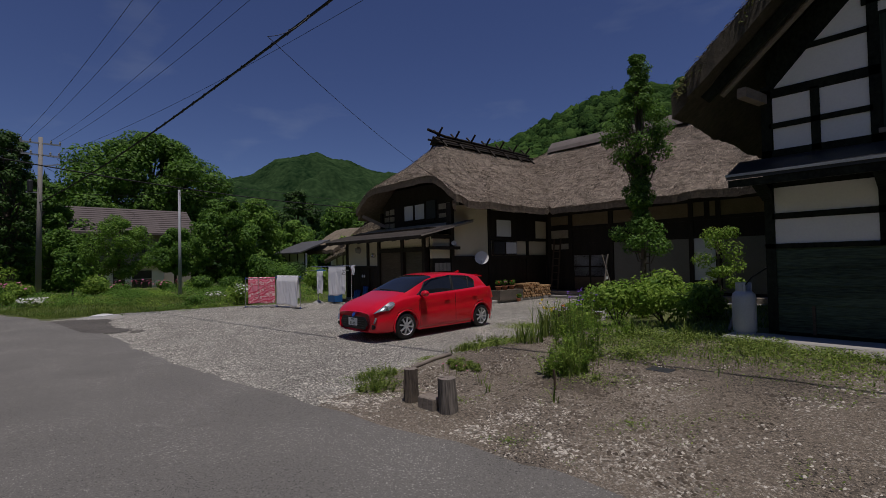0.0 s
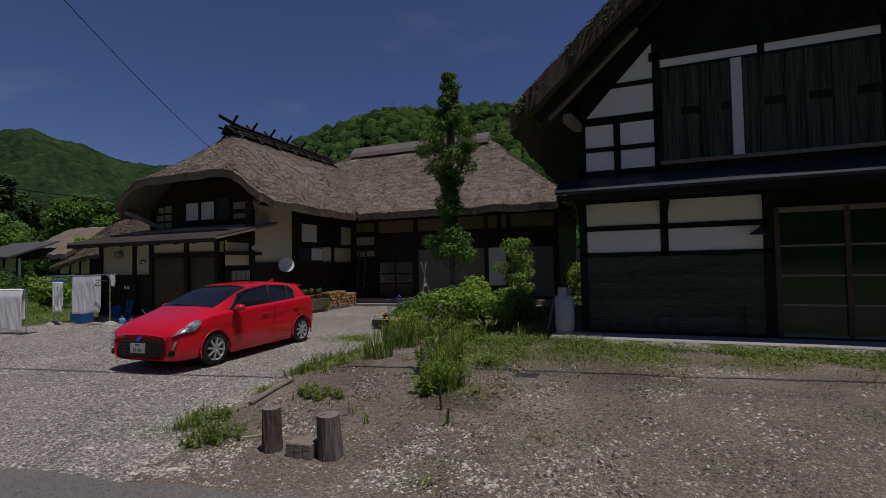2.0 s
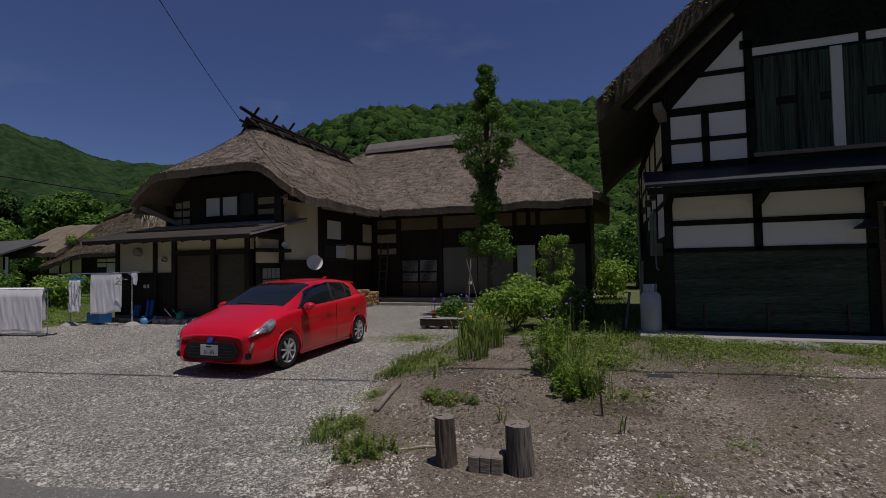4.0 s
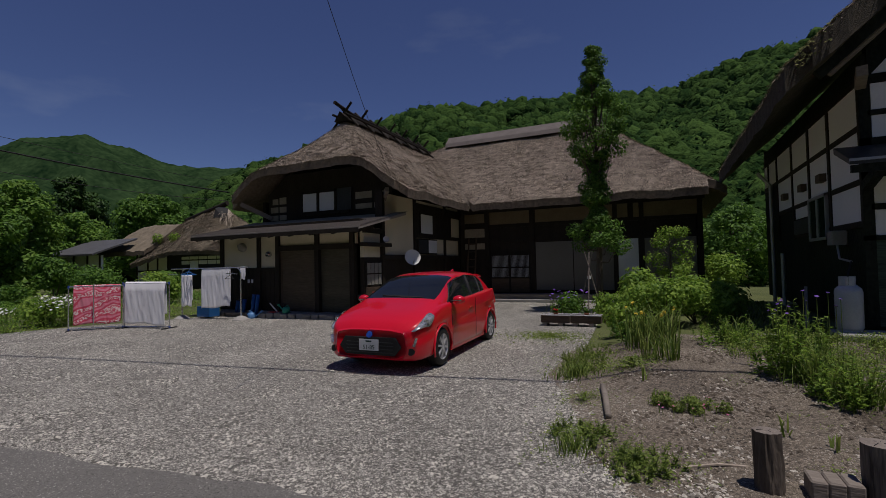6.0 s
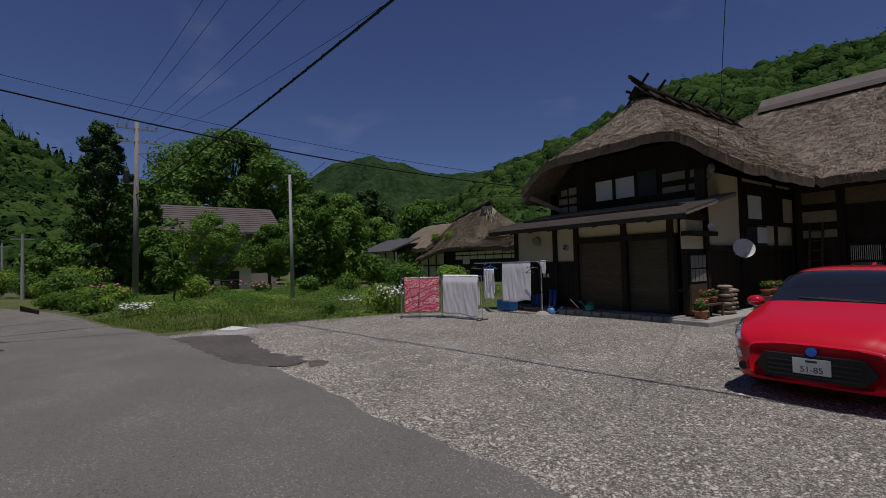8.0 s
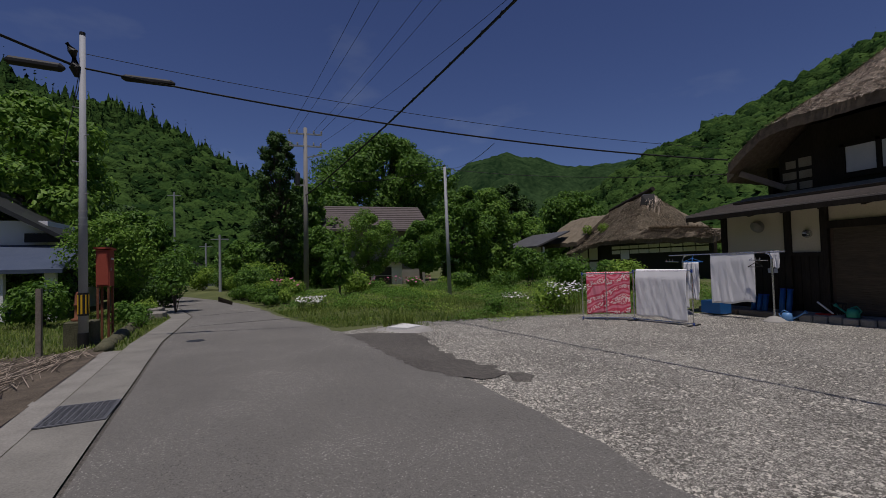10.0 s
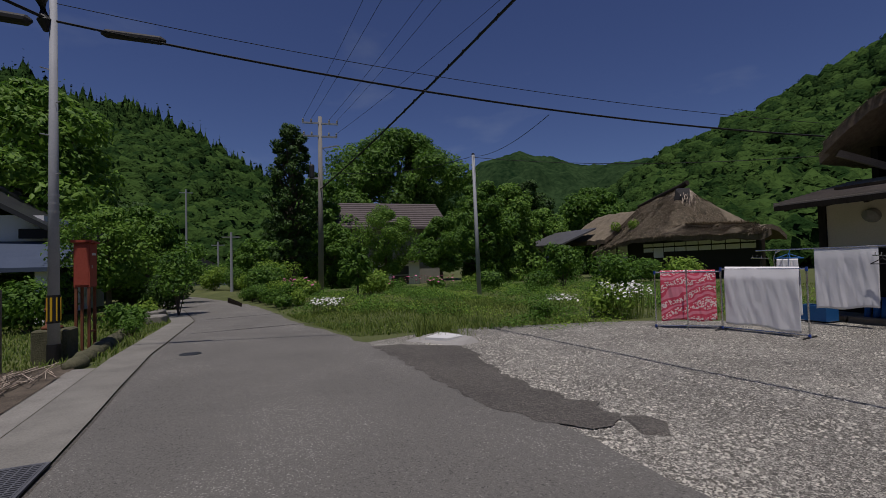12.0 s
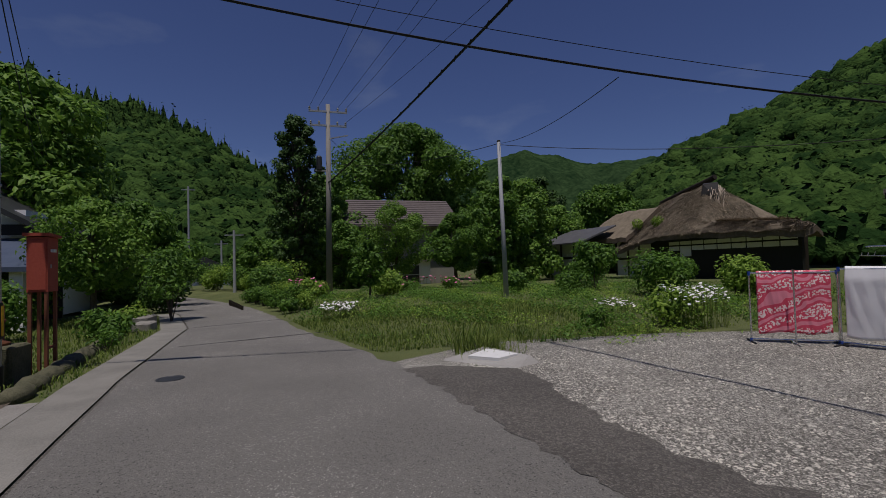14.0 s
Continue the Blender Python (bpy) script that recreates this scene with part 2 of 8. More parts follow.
# ---- mesh building ----
class M:
    """Vertices and faces of one mesh, in world places."""

    def __init__(self):
        self.v, self.f = [], []

    def add(self, vs, fs):
        n = len(self.v)
        self.v += [tuple(p) for p in vs]
        self.f += [tuple(i + n for i in q) for q in fs]
        return self

    def box(self, x0, y0, z0, x1, y1, z1, b=0.0):
        """A box; b bevels its upright edges and its top."""
        if b:
            ring = [(x0 + b, y0), (x1 - b, y0), (x1, y0 + b), (x1, y1 - b), (x1 - b, y1), (x0 + b, y1), (x0, y1 - b), (x0, y0 + b)]
            cx, cy = (x0 + x1) / 2, (y0 + y1) / 2
            sx, sy = 1 - 2 * b / max(x1 - x0, 1e-6), 1 - 2 * b / max(y1 - y0, 1e-6)
            vs = [(x, y, z0) for x, y in ring] + [(x, y, z1 - b) for x, y in ring] + [(cx + (x - cx) * sx, cy + (y - cy) * sy, z1) for x, y in ring]
            fs = [tuple(range(7, -1, -1)), tuple(range(16, 24))]
            for k in (0, 8):
                fs += [(k + i, k + (i + 1) % 8, k + 8 + (i + 1) % 8, k + 8 + i) for i in range(8)]
            return self.add(vs, fs)
        vs = [(x, y, z) for z in (z0, z1) for x, y in ((x0, y0), (x1, y0), (x1, y1), (x0, y1))]
        return self.add(vs, [(3, 2, 1, 0), (4, 5, 6, 7), (0, 1, 5, 4), (1, 2, 6, 5), (2, 3, 7, 6), (3, 0, 4, 7)])

    def tube(self, pts, r, n=8, r1=None, cap=True):
        """A round bar along points."""
        pts = [Vector(p) for p in pts]
        rs = r if isinstance(r, (list, tuple)) else [r + ((r1 if r1 is not None else r) - r) * i / (len(pts) - 1) for i in range(len(pts))]
        vs, fs = [], []
        for i, p in enumerate(pts):
            d = (pts[min(i + 1, len(pts) - 1)] - pts[max(i - 1, 0)]).normalized()
            a = d.orthogonal().normalized() if abs(d.z) < 0.99 else Vector((1, 0, 0))
            a = (a - d * a.dot(d)).normalized()
            if abs(d.z) < 0.9:
                a = (Vector((0, 0, 1)) - d * d.z).normalized()
            c = d.cross(a)
            vs += [p + (a * math.cos(2 * math.pi * k / n) + c * math.sin(2 * math.pi * k / n)) * rs[i] for k in range(n)]
        for i in range(len(pts) - 1):
            fs += [(i * n + k, i * n + (k + 1) % n, (i + 1) * n + (k + 1) % n, (i + 1) * n + k) for k in range(n)]
        if cap:
            fs += [tuple(range(n - 1, -1, -1)), tuple(range((len(pts) - 1) * n, len(pts) * n))]
        return self.add(vs, fs)

    def beam(self, p, q, w, h):
        """A squared timber from p to q, w wide and h high."""
        p, q = Vector(p), Vector(q)
        d = (q - p).normalized()
        up = Vector((0, 0, 1)) if abs(d.z) < 0.95 else Vector((0, 1, 0))
        s = d.cross(up).normalized()
        u = s.cross(d)
        vs = [e + s * (w / 2 * a) + u * (h / 2 * c) for e in (p, q) for a, c in ((-1, -1), (1, -1), (1, 1), (-1, 1))]
        return self.add(vs, [(0, 1, 2, 3), (7, 6, 5, 4), (0, 4, 5, 1), (1, 5, 6, 2), (2, 6, 7, 3), (3, 7, 4, 0)])

    def lathe(self, x, y, profile, n=20):
        """Turned about an upright axis; the profile is (radius, z)."""
        vs, fs = [], []
        for r, z in profile:
            vs += [(x + r * math.cos(2 * math.pi * k / n), y + r * math.sin(2 * math.pi * k / n), z) for k in range(n)]
        for i in range(len(profile) - 1):
            fs += [(i * n + k, i * n + (k + 1) % n, (i + 1) * n + (k + 1) % n, (i + 1) * n + k) for k in range(n)]
        fs += [tuple(range(n - 1, -1, -1)), tuple(range((len(profile) - 1) * n, len(profile) * n))]
        return self.add(vs, fs)

    def quad(self, a, b, c, d):
        return self.add((a, b, c, d), [(0, 1, 2, 3)])


def root_of(ob):
    while ob.parent:
        ob = ob.parent
    return ob


def part(name, bm, material_, parent=None, label="", smooth=False):
    """Links M as one mesh object, under a thing or a part where one is given."""
    me = bpy.data.meshes.new(name)
    o = root_of(parent).location if parent else Vector((0, 0, 0))
    me.from_pydata([(x - o.x, y - o.y, z - o.z) for x, y, z in bm.v], [], bm.f)
    me.update()
    if smooth:
        me.polygons.foreach_set("use_smooth", [True] * len(me.polygons))
    me.materials.append(material_)
    ob = new(name, me)
    if parent:
        ob.parent = parent
    if label:
        ob["label"] = label
    return ob


def thing(name, at, label, category, group="", kind=""):
    ob = new(name)
    ob.location = at
    ob.empty_display_size = 0.2
    return tagged(ob, label, category, group, kind)


def structure(name, bm, material_, label="", smooth=False):
    return tagged(part(name, bm, material_, None, label, smooth), kind="structure")


def lerp(points, x):
    """A height or a place between listed (x, value) points."""
    if x <= points[0][0]:
        return points[0][1]
    for (a, u), (b, w) in zip(points, points[1:]):
        if x <= b:
            return u + (w - u) * (x - a) / (b - a)
    return points[-1][1]


def smooth_step(a, b, x):
    t = min(1, max(0, (x - a) / (b - a)))
    return t * t * (3 - 2 * t)


# ---- ground ----
def yard_edge(x):
    """The line y at which the asphalt of the road ends."""
    return lerp([(-80, -20), (-60, -12.0), (-50, -7.5), (-40, -4.0), (-33, -2.2), (-26.4, -0.8), (-22, 0.4), (-19.5, 1.0), (-16.5, 1.6), (-13, 1.75), (-10.5, 1.9), (-8.5, 2.15), (-6, 2.5), (-4, 2.85), (-2, 3.2), (1, 3.4), (12, 3.5)], x)


def gutter_edge(x):
    return lerp([(-80, -26), (-60, -16.5), (-50, -11.8), (-40, -7.6), (-33, -5.0), (-28, -3.7), (-21.5, -3.25), (-13, -2.15), (-6, -1.6), (12, -1.2)], x)


def ground_z(x, y):
    z = 0.005 * min(0, x + 5)
    if x < -26:
        z -= 0.035 * (-26 - x) * smooth_step(-26, -45, x) * 0.35
    mound = smooth_step(-6.6, -5.2, x) * smooth_step(3.3, 6.2, y)
    z += 0.24 * mound * (1 - smooth_step(15, 18, y))
    z += 0.06 * smooth_step(7.5, 8.9, y) * smooth_step(-5.5, -2.5, x)
    if y < gutter_edge(x) - 1.0:
        z -= 0.12 * smooth_step(0, 1.5, gutter_edge(x) - 1.0 - y)
    if y > yard_edge(x) + 0.3 and x < -22:
        z += 0.25 * smooth_step(0.3, 3, y - yard_edge(x)) * smooth_step(-22, -26, x)
    z += 0.02 * noise.noise((x * 0.5, y * 0.5, 0)) * smooth_step(0.2, 2.0, abs(y - yard_edge(x)) if y > 0 else 2)
    return z


def strip(x0, x1, nx, lo, hi, ny, lift, bumpy=0.0):
    """A sheet that lies on the ground between the lines lo(x) and hi(x)."""
    m = M()
    for i in range(nx + 1):
        x = x0 + (x1 - x0) * i / nx
        a, b = lo(x), hi(x)
        for j in range(ny + 1):
            y = a + (b - a) * j / ny
            m.v.append((x, y, ground_z(x, y) + lift + bumpy * noise.noise((x * 2.3, y * 2.3, 4))))
    m.f += [(i * (ny + 1) + j, (i + 1) * (ny + 1) + j, (i + 1) * (ny + 1) + j + 1, i * (ny + 1) + j + 1) for i in range(nx) for j in range(ny)]
    return m


def axis(core0, core1, step, reach):
    a = [core0 + (core1 - core0) * i / round((core1 - core0) / step) for i in range(round((core1 - core0) / step) + 1)]
    lo, hi = [], []
    d = step
    p = core0
    while p > core0 - reach:
        d *= 1.35
        p -= d
        lo.append(p)
    d, p = step, core1
    while p < core1 + reach:
        d *= 1.35
        p += d
        hi.append(p)
    return lo[::-1] + a + hi


g = M()
gx, gy = axis(-60, 8, 0.5, 2500), axis(-20, 34, 0.5, 2500)
g.v = [(x, y, ground_z(max(-75, min(20, x)), max(-30, min(60, y)))) for x in gx for y in gy]
g.f = [(i * len(gy) + j, (i + 1) * len(gy) + j, (i + 1) * len(gy) + j + 1, i * len(gy) + j + 1) for i in range(len(gx) - 1) for j in range(len(gy) - 1)]
structure("ground", g, TURF, "grassy valley ground with worn earth", True)
wob = lambda x, k=0.12, s=1.7: k * noise.noise((x * s, 3.1, 0.7)) + 0.4 * k * noise.noise((x * s * 3.1, 1.1, 0))
structure("road", strip(-78, 14, 368, gutter_edge, lambda x: yard_edge(x) + wob(x), 16, 0.03), ASPHALT, "worn grey asphalt village road", True)


def gravel_far(x):
    return lerp([(-22.2, 3.4), (-21.6, 7.2), (-19.8, 10.2), (-19.6, 11.1), (-13.2, 11.2), (-13.0, 18.0), (-7.5, 18.0), (-6.75, 12.4), (-6.55, 9.0), (-6.4, 7.2), (-6.2, 6.0), (-6.0, 5.0), (-5.6, 3.6), (-5.2, 2.9)], x)


structure("gravel_yard", strip(-22.2, -5.2, 136, lambda x: yard_edge(x) - 0.05 + 0.6 * smooth_step(-21, -22.2, x) * 3, lambda x: gravel_far(x) + wob(x, 0.15), 40, 0.018, 0.008), GRAVEL, "pale crushed-stone gravel yard", True)
structure("dirt_yard", strip(-6.7, 14, 140, lambda x: lerp([(-6.7, 6.3), (-5.95, 4.4), (-5.6, 3.4), (-5.3, 2.75), (-5.2, yard_edge(-5.2) - 0.06)], x) + wob(x + 9, 0.15, 3) if x < -5.2 else yard_edge(x) - 0.06, lambda x: lerp([(-6.7, 8.2), (-5, 9.0), (-2.2, 8.5), (14, 8.8)], x) + wob(x + 40, 0.1), 40, 0.021, 0.014), DIRT, "bare stony earth and dug garden soil beside the road", True)
structure("pavement", strip(-34, 14, 96, lambda x: gutter_edge(x) - 0.68, lambda x: gutter_edge(x) - 0.05, 3, 0.035), PAVE, "concrete gutter cover along the road", True)
structure("gutter_kerb", strip(-20.6, 14, 70, lambda x: gutter_edge(x) - 1.04 + wob(x, 0.05, 3), lambda x: gutter_edge(x) - 0.682, 2, 0.041), KERBCON, "worn pale concrete edge of the gutter", True)
# one dark strip holds the open joint and the overhead cable's painted shadow
structure("gutter_joint_shadow", strip(-34, 14, 96, lambda x: gutter_edge(x) - 0.05, lambda x: gutter_edge(x), 1, 0.012), PATCH, "dark joint and painted cable shadow along the gutter cover", True)


# ---- thatched farmhouse ----
def soft_min(a, b, k=0.35):
    h = max(0.0, min(1.0, 0.5 + 0.5 * (b - a) / k))
    return b + (a - b) * h - k * h * (1 - h)


def thatch_roof(name, parent, inside, height, x0, x1, y0, y1, step, thick, mat_top, mat_cut, label, rough=0.05):
    """A thick roof over the plan cells that are inside(), with its cut edge and its underside."""
    nx, ny = round((x1 - x0) / step), round((y1 - y0) / step)
    cells = [(i, j) for i in range(nx) for j in range(ny) if inside(x0 + (i + 0.5) * step, y0 + (j + 0.5) * step)]
    have, top, cut = set(cells), M(), M()
    ids = {}

    def corner(i, j):
        if (i, j) not in ids:
            x, y = x0 + i * step, y0 + j * step
            n = noise.noise((x * 0.9, y * 0.9, 2)) * rough * 1.6 + noise.noise((x * 4.1, y * 4.1, 5)) * rough * 0.8
            ids[i, j] = len(top.v)
            top.v.append((x + 0.04 * noise.noise((x * 3, y * 3, 1)), y + 0.04 * noise.noise((x * 3, y * 3, 8)), height(x, y) + n))
        return ids[i, j]

    for i, j in cells:
        top.f.append((corner(i, j), corner(i + 1, j), corner(i + 1, j + 1), corner(i, j + 1)))
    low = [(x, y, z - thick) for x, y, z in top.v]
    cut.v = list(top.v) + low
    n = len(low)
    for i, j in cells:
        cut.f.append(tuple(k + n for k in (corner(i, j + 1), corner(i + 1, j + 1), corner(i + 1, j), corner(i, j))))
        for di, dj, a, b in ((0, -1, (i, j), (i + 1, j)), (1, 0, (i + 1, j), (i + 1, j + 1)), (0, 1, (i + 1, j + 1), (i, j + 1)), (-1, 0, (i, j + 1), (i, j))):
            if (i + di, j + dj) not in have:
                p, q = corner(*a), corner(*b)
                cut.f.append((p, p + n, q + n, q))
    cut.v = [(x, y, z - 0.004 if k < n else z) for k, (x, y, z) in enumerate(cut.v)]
    r = part(name, top, mat_top, parent, label, True)
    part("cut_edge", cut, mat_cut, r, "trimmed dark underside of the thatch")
    return r, cells


def straw_over(parent, cells, height, x0, y0, step, count, size, seed, mat=None):
    """Loose straw ends that stand off the thatch, lying down the slope."""
    rnd, m = random.Random(seed), M()
    for _ in range(count):
        i, j = rnd.choice(cells)
        x, y = x0 + (i + rnd.random()) * step, y0 + (j + rnd.random()) * step
        z = height(x, y)
        gx_, gy_ = height(x + 0.05, y) - z, height(x, y + 0.05) - z
        d = Vector((-gx_, -gy_, 0))
        if d.length < 1e-5:
            continue
        d = d.normalized()
        slope = math.hypot(gx_, gy_) / 0.05
        d = Vector((d.x + rnd.uniform(-1, 1), d.y + rnd.uniform(-1, 1), -slope + rnd.uniform(0.1, 0.5))).normalized()
        s = d.cross(Vector((0, 0, 1))).normalized() * size * rnd.uniform(0.05, 0.12)
        p = Vector((x, y, z + 0.015 + 0.05 * noise.noise((x * 0.9, y * 0.9, 2))))
        e = p + d * size * rnd.uniform(0.5, 1.3)
        m.add((p - s, p + s, e + s * 0.4, e - s * 0.4), [(0, 1, 2, 3)])
    o = part("straw", m, mat or STRAW, parent, "loose weathered straw ends")
    o["kind"] = "stuff"
    return o


farm = thing("farmhouse", (-13.5, 18.5, 0), "L-shaped thatched farmhouse with dark timber and cream plaster", "house")


def main_h(x, y):
    z = soft_min(8.0 - abs(y - 22.5) * 0.83, 4.1 + (-3.2 - x) * 0.9, 0.5)
    return soft_min(z, 4.1 + (x + 20.4) * 0.9, 0.5)


def wing_h(x, y):
    a, b = abs(x + 16.4), max(0, 14.6 - y)
    sag = 0.2 * math.sin(math.pi * min(1, a / 3.9)) * (1 - smooth_step(15, 18, y))
    return soft_min(7.45 - a * 0.86 - sag, 7.4 - b * 0.9 - 0.16 * math.sin(math.pi * min(1, b / 2.4)), 0.35)


def farm_h(x, y):
    a = main_h(x, y) if y > 17.6 else -9
    b = wing_h(x, y) if y < 22.5 and -20.5 < x < -12.3 else -9
    return -soft_min(-a, -b, 0.6) if a > 0 and b > 0 else max(a, b)


def farm_in(x, y):
    if y >= 17.8:
        return not (x > -3.7 and y < 18.2)
    return -20.3 < x < -12.45 and not (x > -12.75 and y < 12.5) and not (x < -20.0 and y < 12.5)


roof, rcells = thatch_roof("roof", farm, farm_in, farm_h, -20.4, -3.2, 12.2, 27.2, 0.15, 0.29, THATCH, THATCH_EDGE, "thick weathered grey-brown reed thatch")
straw_over(roof, [c for c in rcells if c[1] < 70], farm_h, -20.4, 12.2, 0.15, 90000, 0.125, 3)


def frame_wall(parent, name, u0, u1, z0, z1, at, across, thick, mat, label=""):
    """A plain wall slab. across 'x': it runs along x at y = at; 'y': along y at x = at. It goes back by thick."""
    m = M()
    if across == "x":
        m.box(u0, min(at, at + thick), z0, u1, max(at, at + thick), z1)
    else:
        m.box(min(at, at + thick), u0, z0, max(at, at + thick), u1, z1)
    return part(name, m, mat, parent, label)


def post(parent, name, x0, y0, z0, x1, y1, z1, mat=None, label=""):
    return part(name, M().box(min(x0, x1), min(y0, y1), min(z0, z1), max(x0, x1), max(y0, y1), max(z0, z1)), mat or DARKWOOD, parent, label)


W = 0.15
# lower front room under the pent roof
wall = frame_wall(farm, "wall", -19.55, -16.95, 1.55, 2.75, 11.50, "x", W, CREAM, "cream plaster panel")
part("wall", M().box(-16.95, 11.52, 2.3, -13.75, 11.65, 2.75), CREAM, farm, "cream plaster band above the sliding doors")
for x in (-19.65, -17.85, -17.0, -15.32, -13.95):
    post(farm, "post", x, 11.44, 0.12, x + 0.16, 11.62, 2.85)
post(farm, "beam", -19.65, 11.43, 2.70, -13.7, 11.6, 2.84)
post(farm, "beam", -16.95, 11.45, 2.14, -13.8, 11.6, 2.32)
post(farm, "beam", -19.6, 11.45, 1.50, -16.9, 11.56, 1.60)
boards = part("board_wall", M().box(-19.55, 11.53, 0.12, -16.95, 11.65, 1.52), DARKWOOD, farm, "dark vertical board wainscot")
for k in range(13):
    x = -19.5 + k * 0.2
    part("board", M().box(x, 11.515 - 0.003 * (k % 2), 0.14, x + 0.185, 11.531, 1.5), DARKWOOD, boards)
for x0, x1, y in ((-16.84, -15.24, 11.55), (-15.3, -13.8, 11.60)):
    d = part("sliding_door", M().box(x0, y, 0.14, x1, y + 0.05, 2.16), BROWNWOOD, farm, "brown plank sliding barn door")
    for k in range(8):
        z = 0.16 + k * 0.25
        part("plank", M().box(x0 + 0.06, y - 0.012, z, x1 - 0.06, y - 0.0005, z + 0.24), DOORWOOD if x0 < -16 else DOORGREEN, d)
    for x in (x0, x1 - 0.07):
        part("stile", M().box(x, y - 0.02, 0.14, x + 0.07, y - 0.013 + 0.012, 2.16), BROWNWOOD, d)
# upper front wall under the raised hip
gable = [(-19.2, 3.1), (-13.6, 3.1), (-13.6, 4.45), (-14.5, 5.15), (-18.3, 5.15), (-19.2, 4.45)]
part("wall", M().add([(u, v, w) for v in (13.35, 13.5) for u, w in gable], [tuple(range(6)), tuple(range(11, 5, -1))] + [(i, i + 6, (i + 1) % 6 + 6, (i + 1) % 6) for i in range(6)]), DARKWOOD, farm, "dark timber upper gable wall")
for x0, x1, z0, z1 in ((-19.1, -18.72, 3.42, 3.62), (-18.64, -18.3, 3.42, 3.62), (-19.1, -18.72, 3.72, 3.94), (-18.64, -18.3, 3.72, 3.94), (-19.0, -18.72, 4.04, 4.26), (-18.64, -18.3, 4.04, 4.3), (-15.05, -14.35, 3.62, 3.80), (-15.05, -14.35, 3.98, 4.22), (-14.25, -13.85, 3.62, 3.80), (-14.2, -13.8, 3.98, 4.2)):
    part("plaster_panel", M().box(x0, 13.33, z0, x1, 13.352, z1), CREAM_SHADED, farm, "small cream plaster panel with eaves shade in its colour")
win = part("window", M().box(-17.55, 13.27, 3.52, -15.3, 13.34, 3.62), DARKWOOD, farm, "upper window with two white paper screens")
for x in (-17.55, -16.76, -15.95):
    part("frame", M().box(x, 13.26, 3.62, x + 0.1, 13.34, 4.42), DARKWOOD, win)
part("frame", M().box(-17.55, 13.26, 4.34, -15.85, 13.34, 4.42), DARKWOOD, win)
for x in (-17.44, -16.65):
    part("pane", M().box(x, 13.30, 3.66, x + 0.68, 13.33, 4.33), PAPER, win)
part("shutter", M().box(-15.84, 13.28, 3.62, -15.2, 13.34, 4.42), DARKMETAL, win, "dark green wooden shutter")
for k, x in enumerate((-19.0, -14.0)):
    part("brace", M().beam((x, 13.3, 3.5), (x + (-0.8 if k == 0 else 0.8), 12.5, 4.05), 0.12, 0.16), GREYWOOD, farm, "weathered roof brace")
# pent roof with ribbed sheet
pr = part("pent_roof", M().add([(-20.15, 10.65, 2.74), (-13.0, 10.65, 2.74), (-13.0, 13.36, 3.36), (-20.15, 13.36, 3.36), (-20.15, 10.65, 2.66), (-13.0, 10.65, 2.66), (-13.0, 13.36, 3.28), (-20.15, 13.36, 3.28)], [(0, 1, 2, 3), (7, 6, 5, 4), (0, 4, 5, 1), (1, 5, 6, 2), (2, 6, 7, 3), (3, 7, 4, 0)]), PENT, farm, "brown ribbed metal pent roof")
for k in range(15):
    m = M()
    y = 10.67 + k * 0.19
    z = 2.745 + (y - 10.65) * 0.229
    m.add([(-20.16, y, z - 0.003), (-12.99, y, z - 0.003), (-12.99, y, z + 0.034), (-20.16, y, z + 0.034), (-20.16, y + 0.185, z + 0.044), (-12.99, y + 0.185, z + 0.044)], [(0, 1, 2, 3), (3, 2, 5, 4)])
    part("course", m, PENT, pr)
part("fascia", M().box(-20.12, 10.63, 2.58, -13.02, 10.68, 2.70), DARKWOOD, pr, "dark eaves board")
for k in range(9):
    x = -19.9 + k * 0.84
    part("rafter", M().beam((x, 10.7, 2.60), (x, 11.6, 2.80), 0.07, 0.1), DARKWOOD, pr)
# side wall of the wing
frame_wall(farm, "wall", 11.62, 19.0, 0.15, 1.86, -13.52, "y", -W, DARKWOOD, "dark boarded lower wall")
frame_wall(farm, "wall", 12.6, 19.0, 1.86, 4.0, -13.5, "y", -W, CREAM, "cream plaster wall")
frame_wall(farm, "wall", 11.62, 12.6, 1.86, 2.8, -13.52, "y", -W, CREAM, "cream plaster wall above the side window")
for y in (12.55, 14.72, 17.3, 18.85):
    post(farm, "post", -13.56, y, 0.15, -13.44, y + 0.16, 4.0)
post(farm, "post", -13.69, 12.52, 0.15, -13.42, 12.548, 4.05)
post(farm, "beam", -13.56, 12.6, 1.80, -13.42, 19.0, 1.95)
post(farm, "beam", -13.56, 14.8, 2.6, -13.42, 18.9, 2.74)
post(farm, "beam", -13.56, 11.6, 2.62, -13.42, 12.6, 2.78)
part("wall", M().box(-13.52, 14.9, 2.74, -13.475, 18.9, 3.9), DARKWOOD, farm, "dark upper boarding")
for y0, y1, z0, z1, mt, lb in ((15.25, 16.2, 2.78, 3.5, PAPER, "white paper screen window"), (18.0, 18.8, 2.72, 3.55, CREAM, "pale plaster panel")):
    w2 = part("window", M().box(-13.475, y0 - 0.06, z0 - 0.06, -13.45, y1 + 0.06, z1 + 0.06), DARKWOOD, farm, lb)
    part("pane", M().box(-13.45, y0, z0, -13.435, y1, z1), mt, w2)
w2 = part("window", M().box(-13.49, 14.95, 1.98, -13.45, 16.6, 2.58), DARKWOOD, farm, "two-pane sliding side window")
for k, y0 in enumerate((15.05, 15.85)):
    part("pane", M().box(-13.45, y0, 2.03, -13.43, y0 + 0.7, 2.53), DARKMETAL if k == 0 else PAPER, w2)
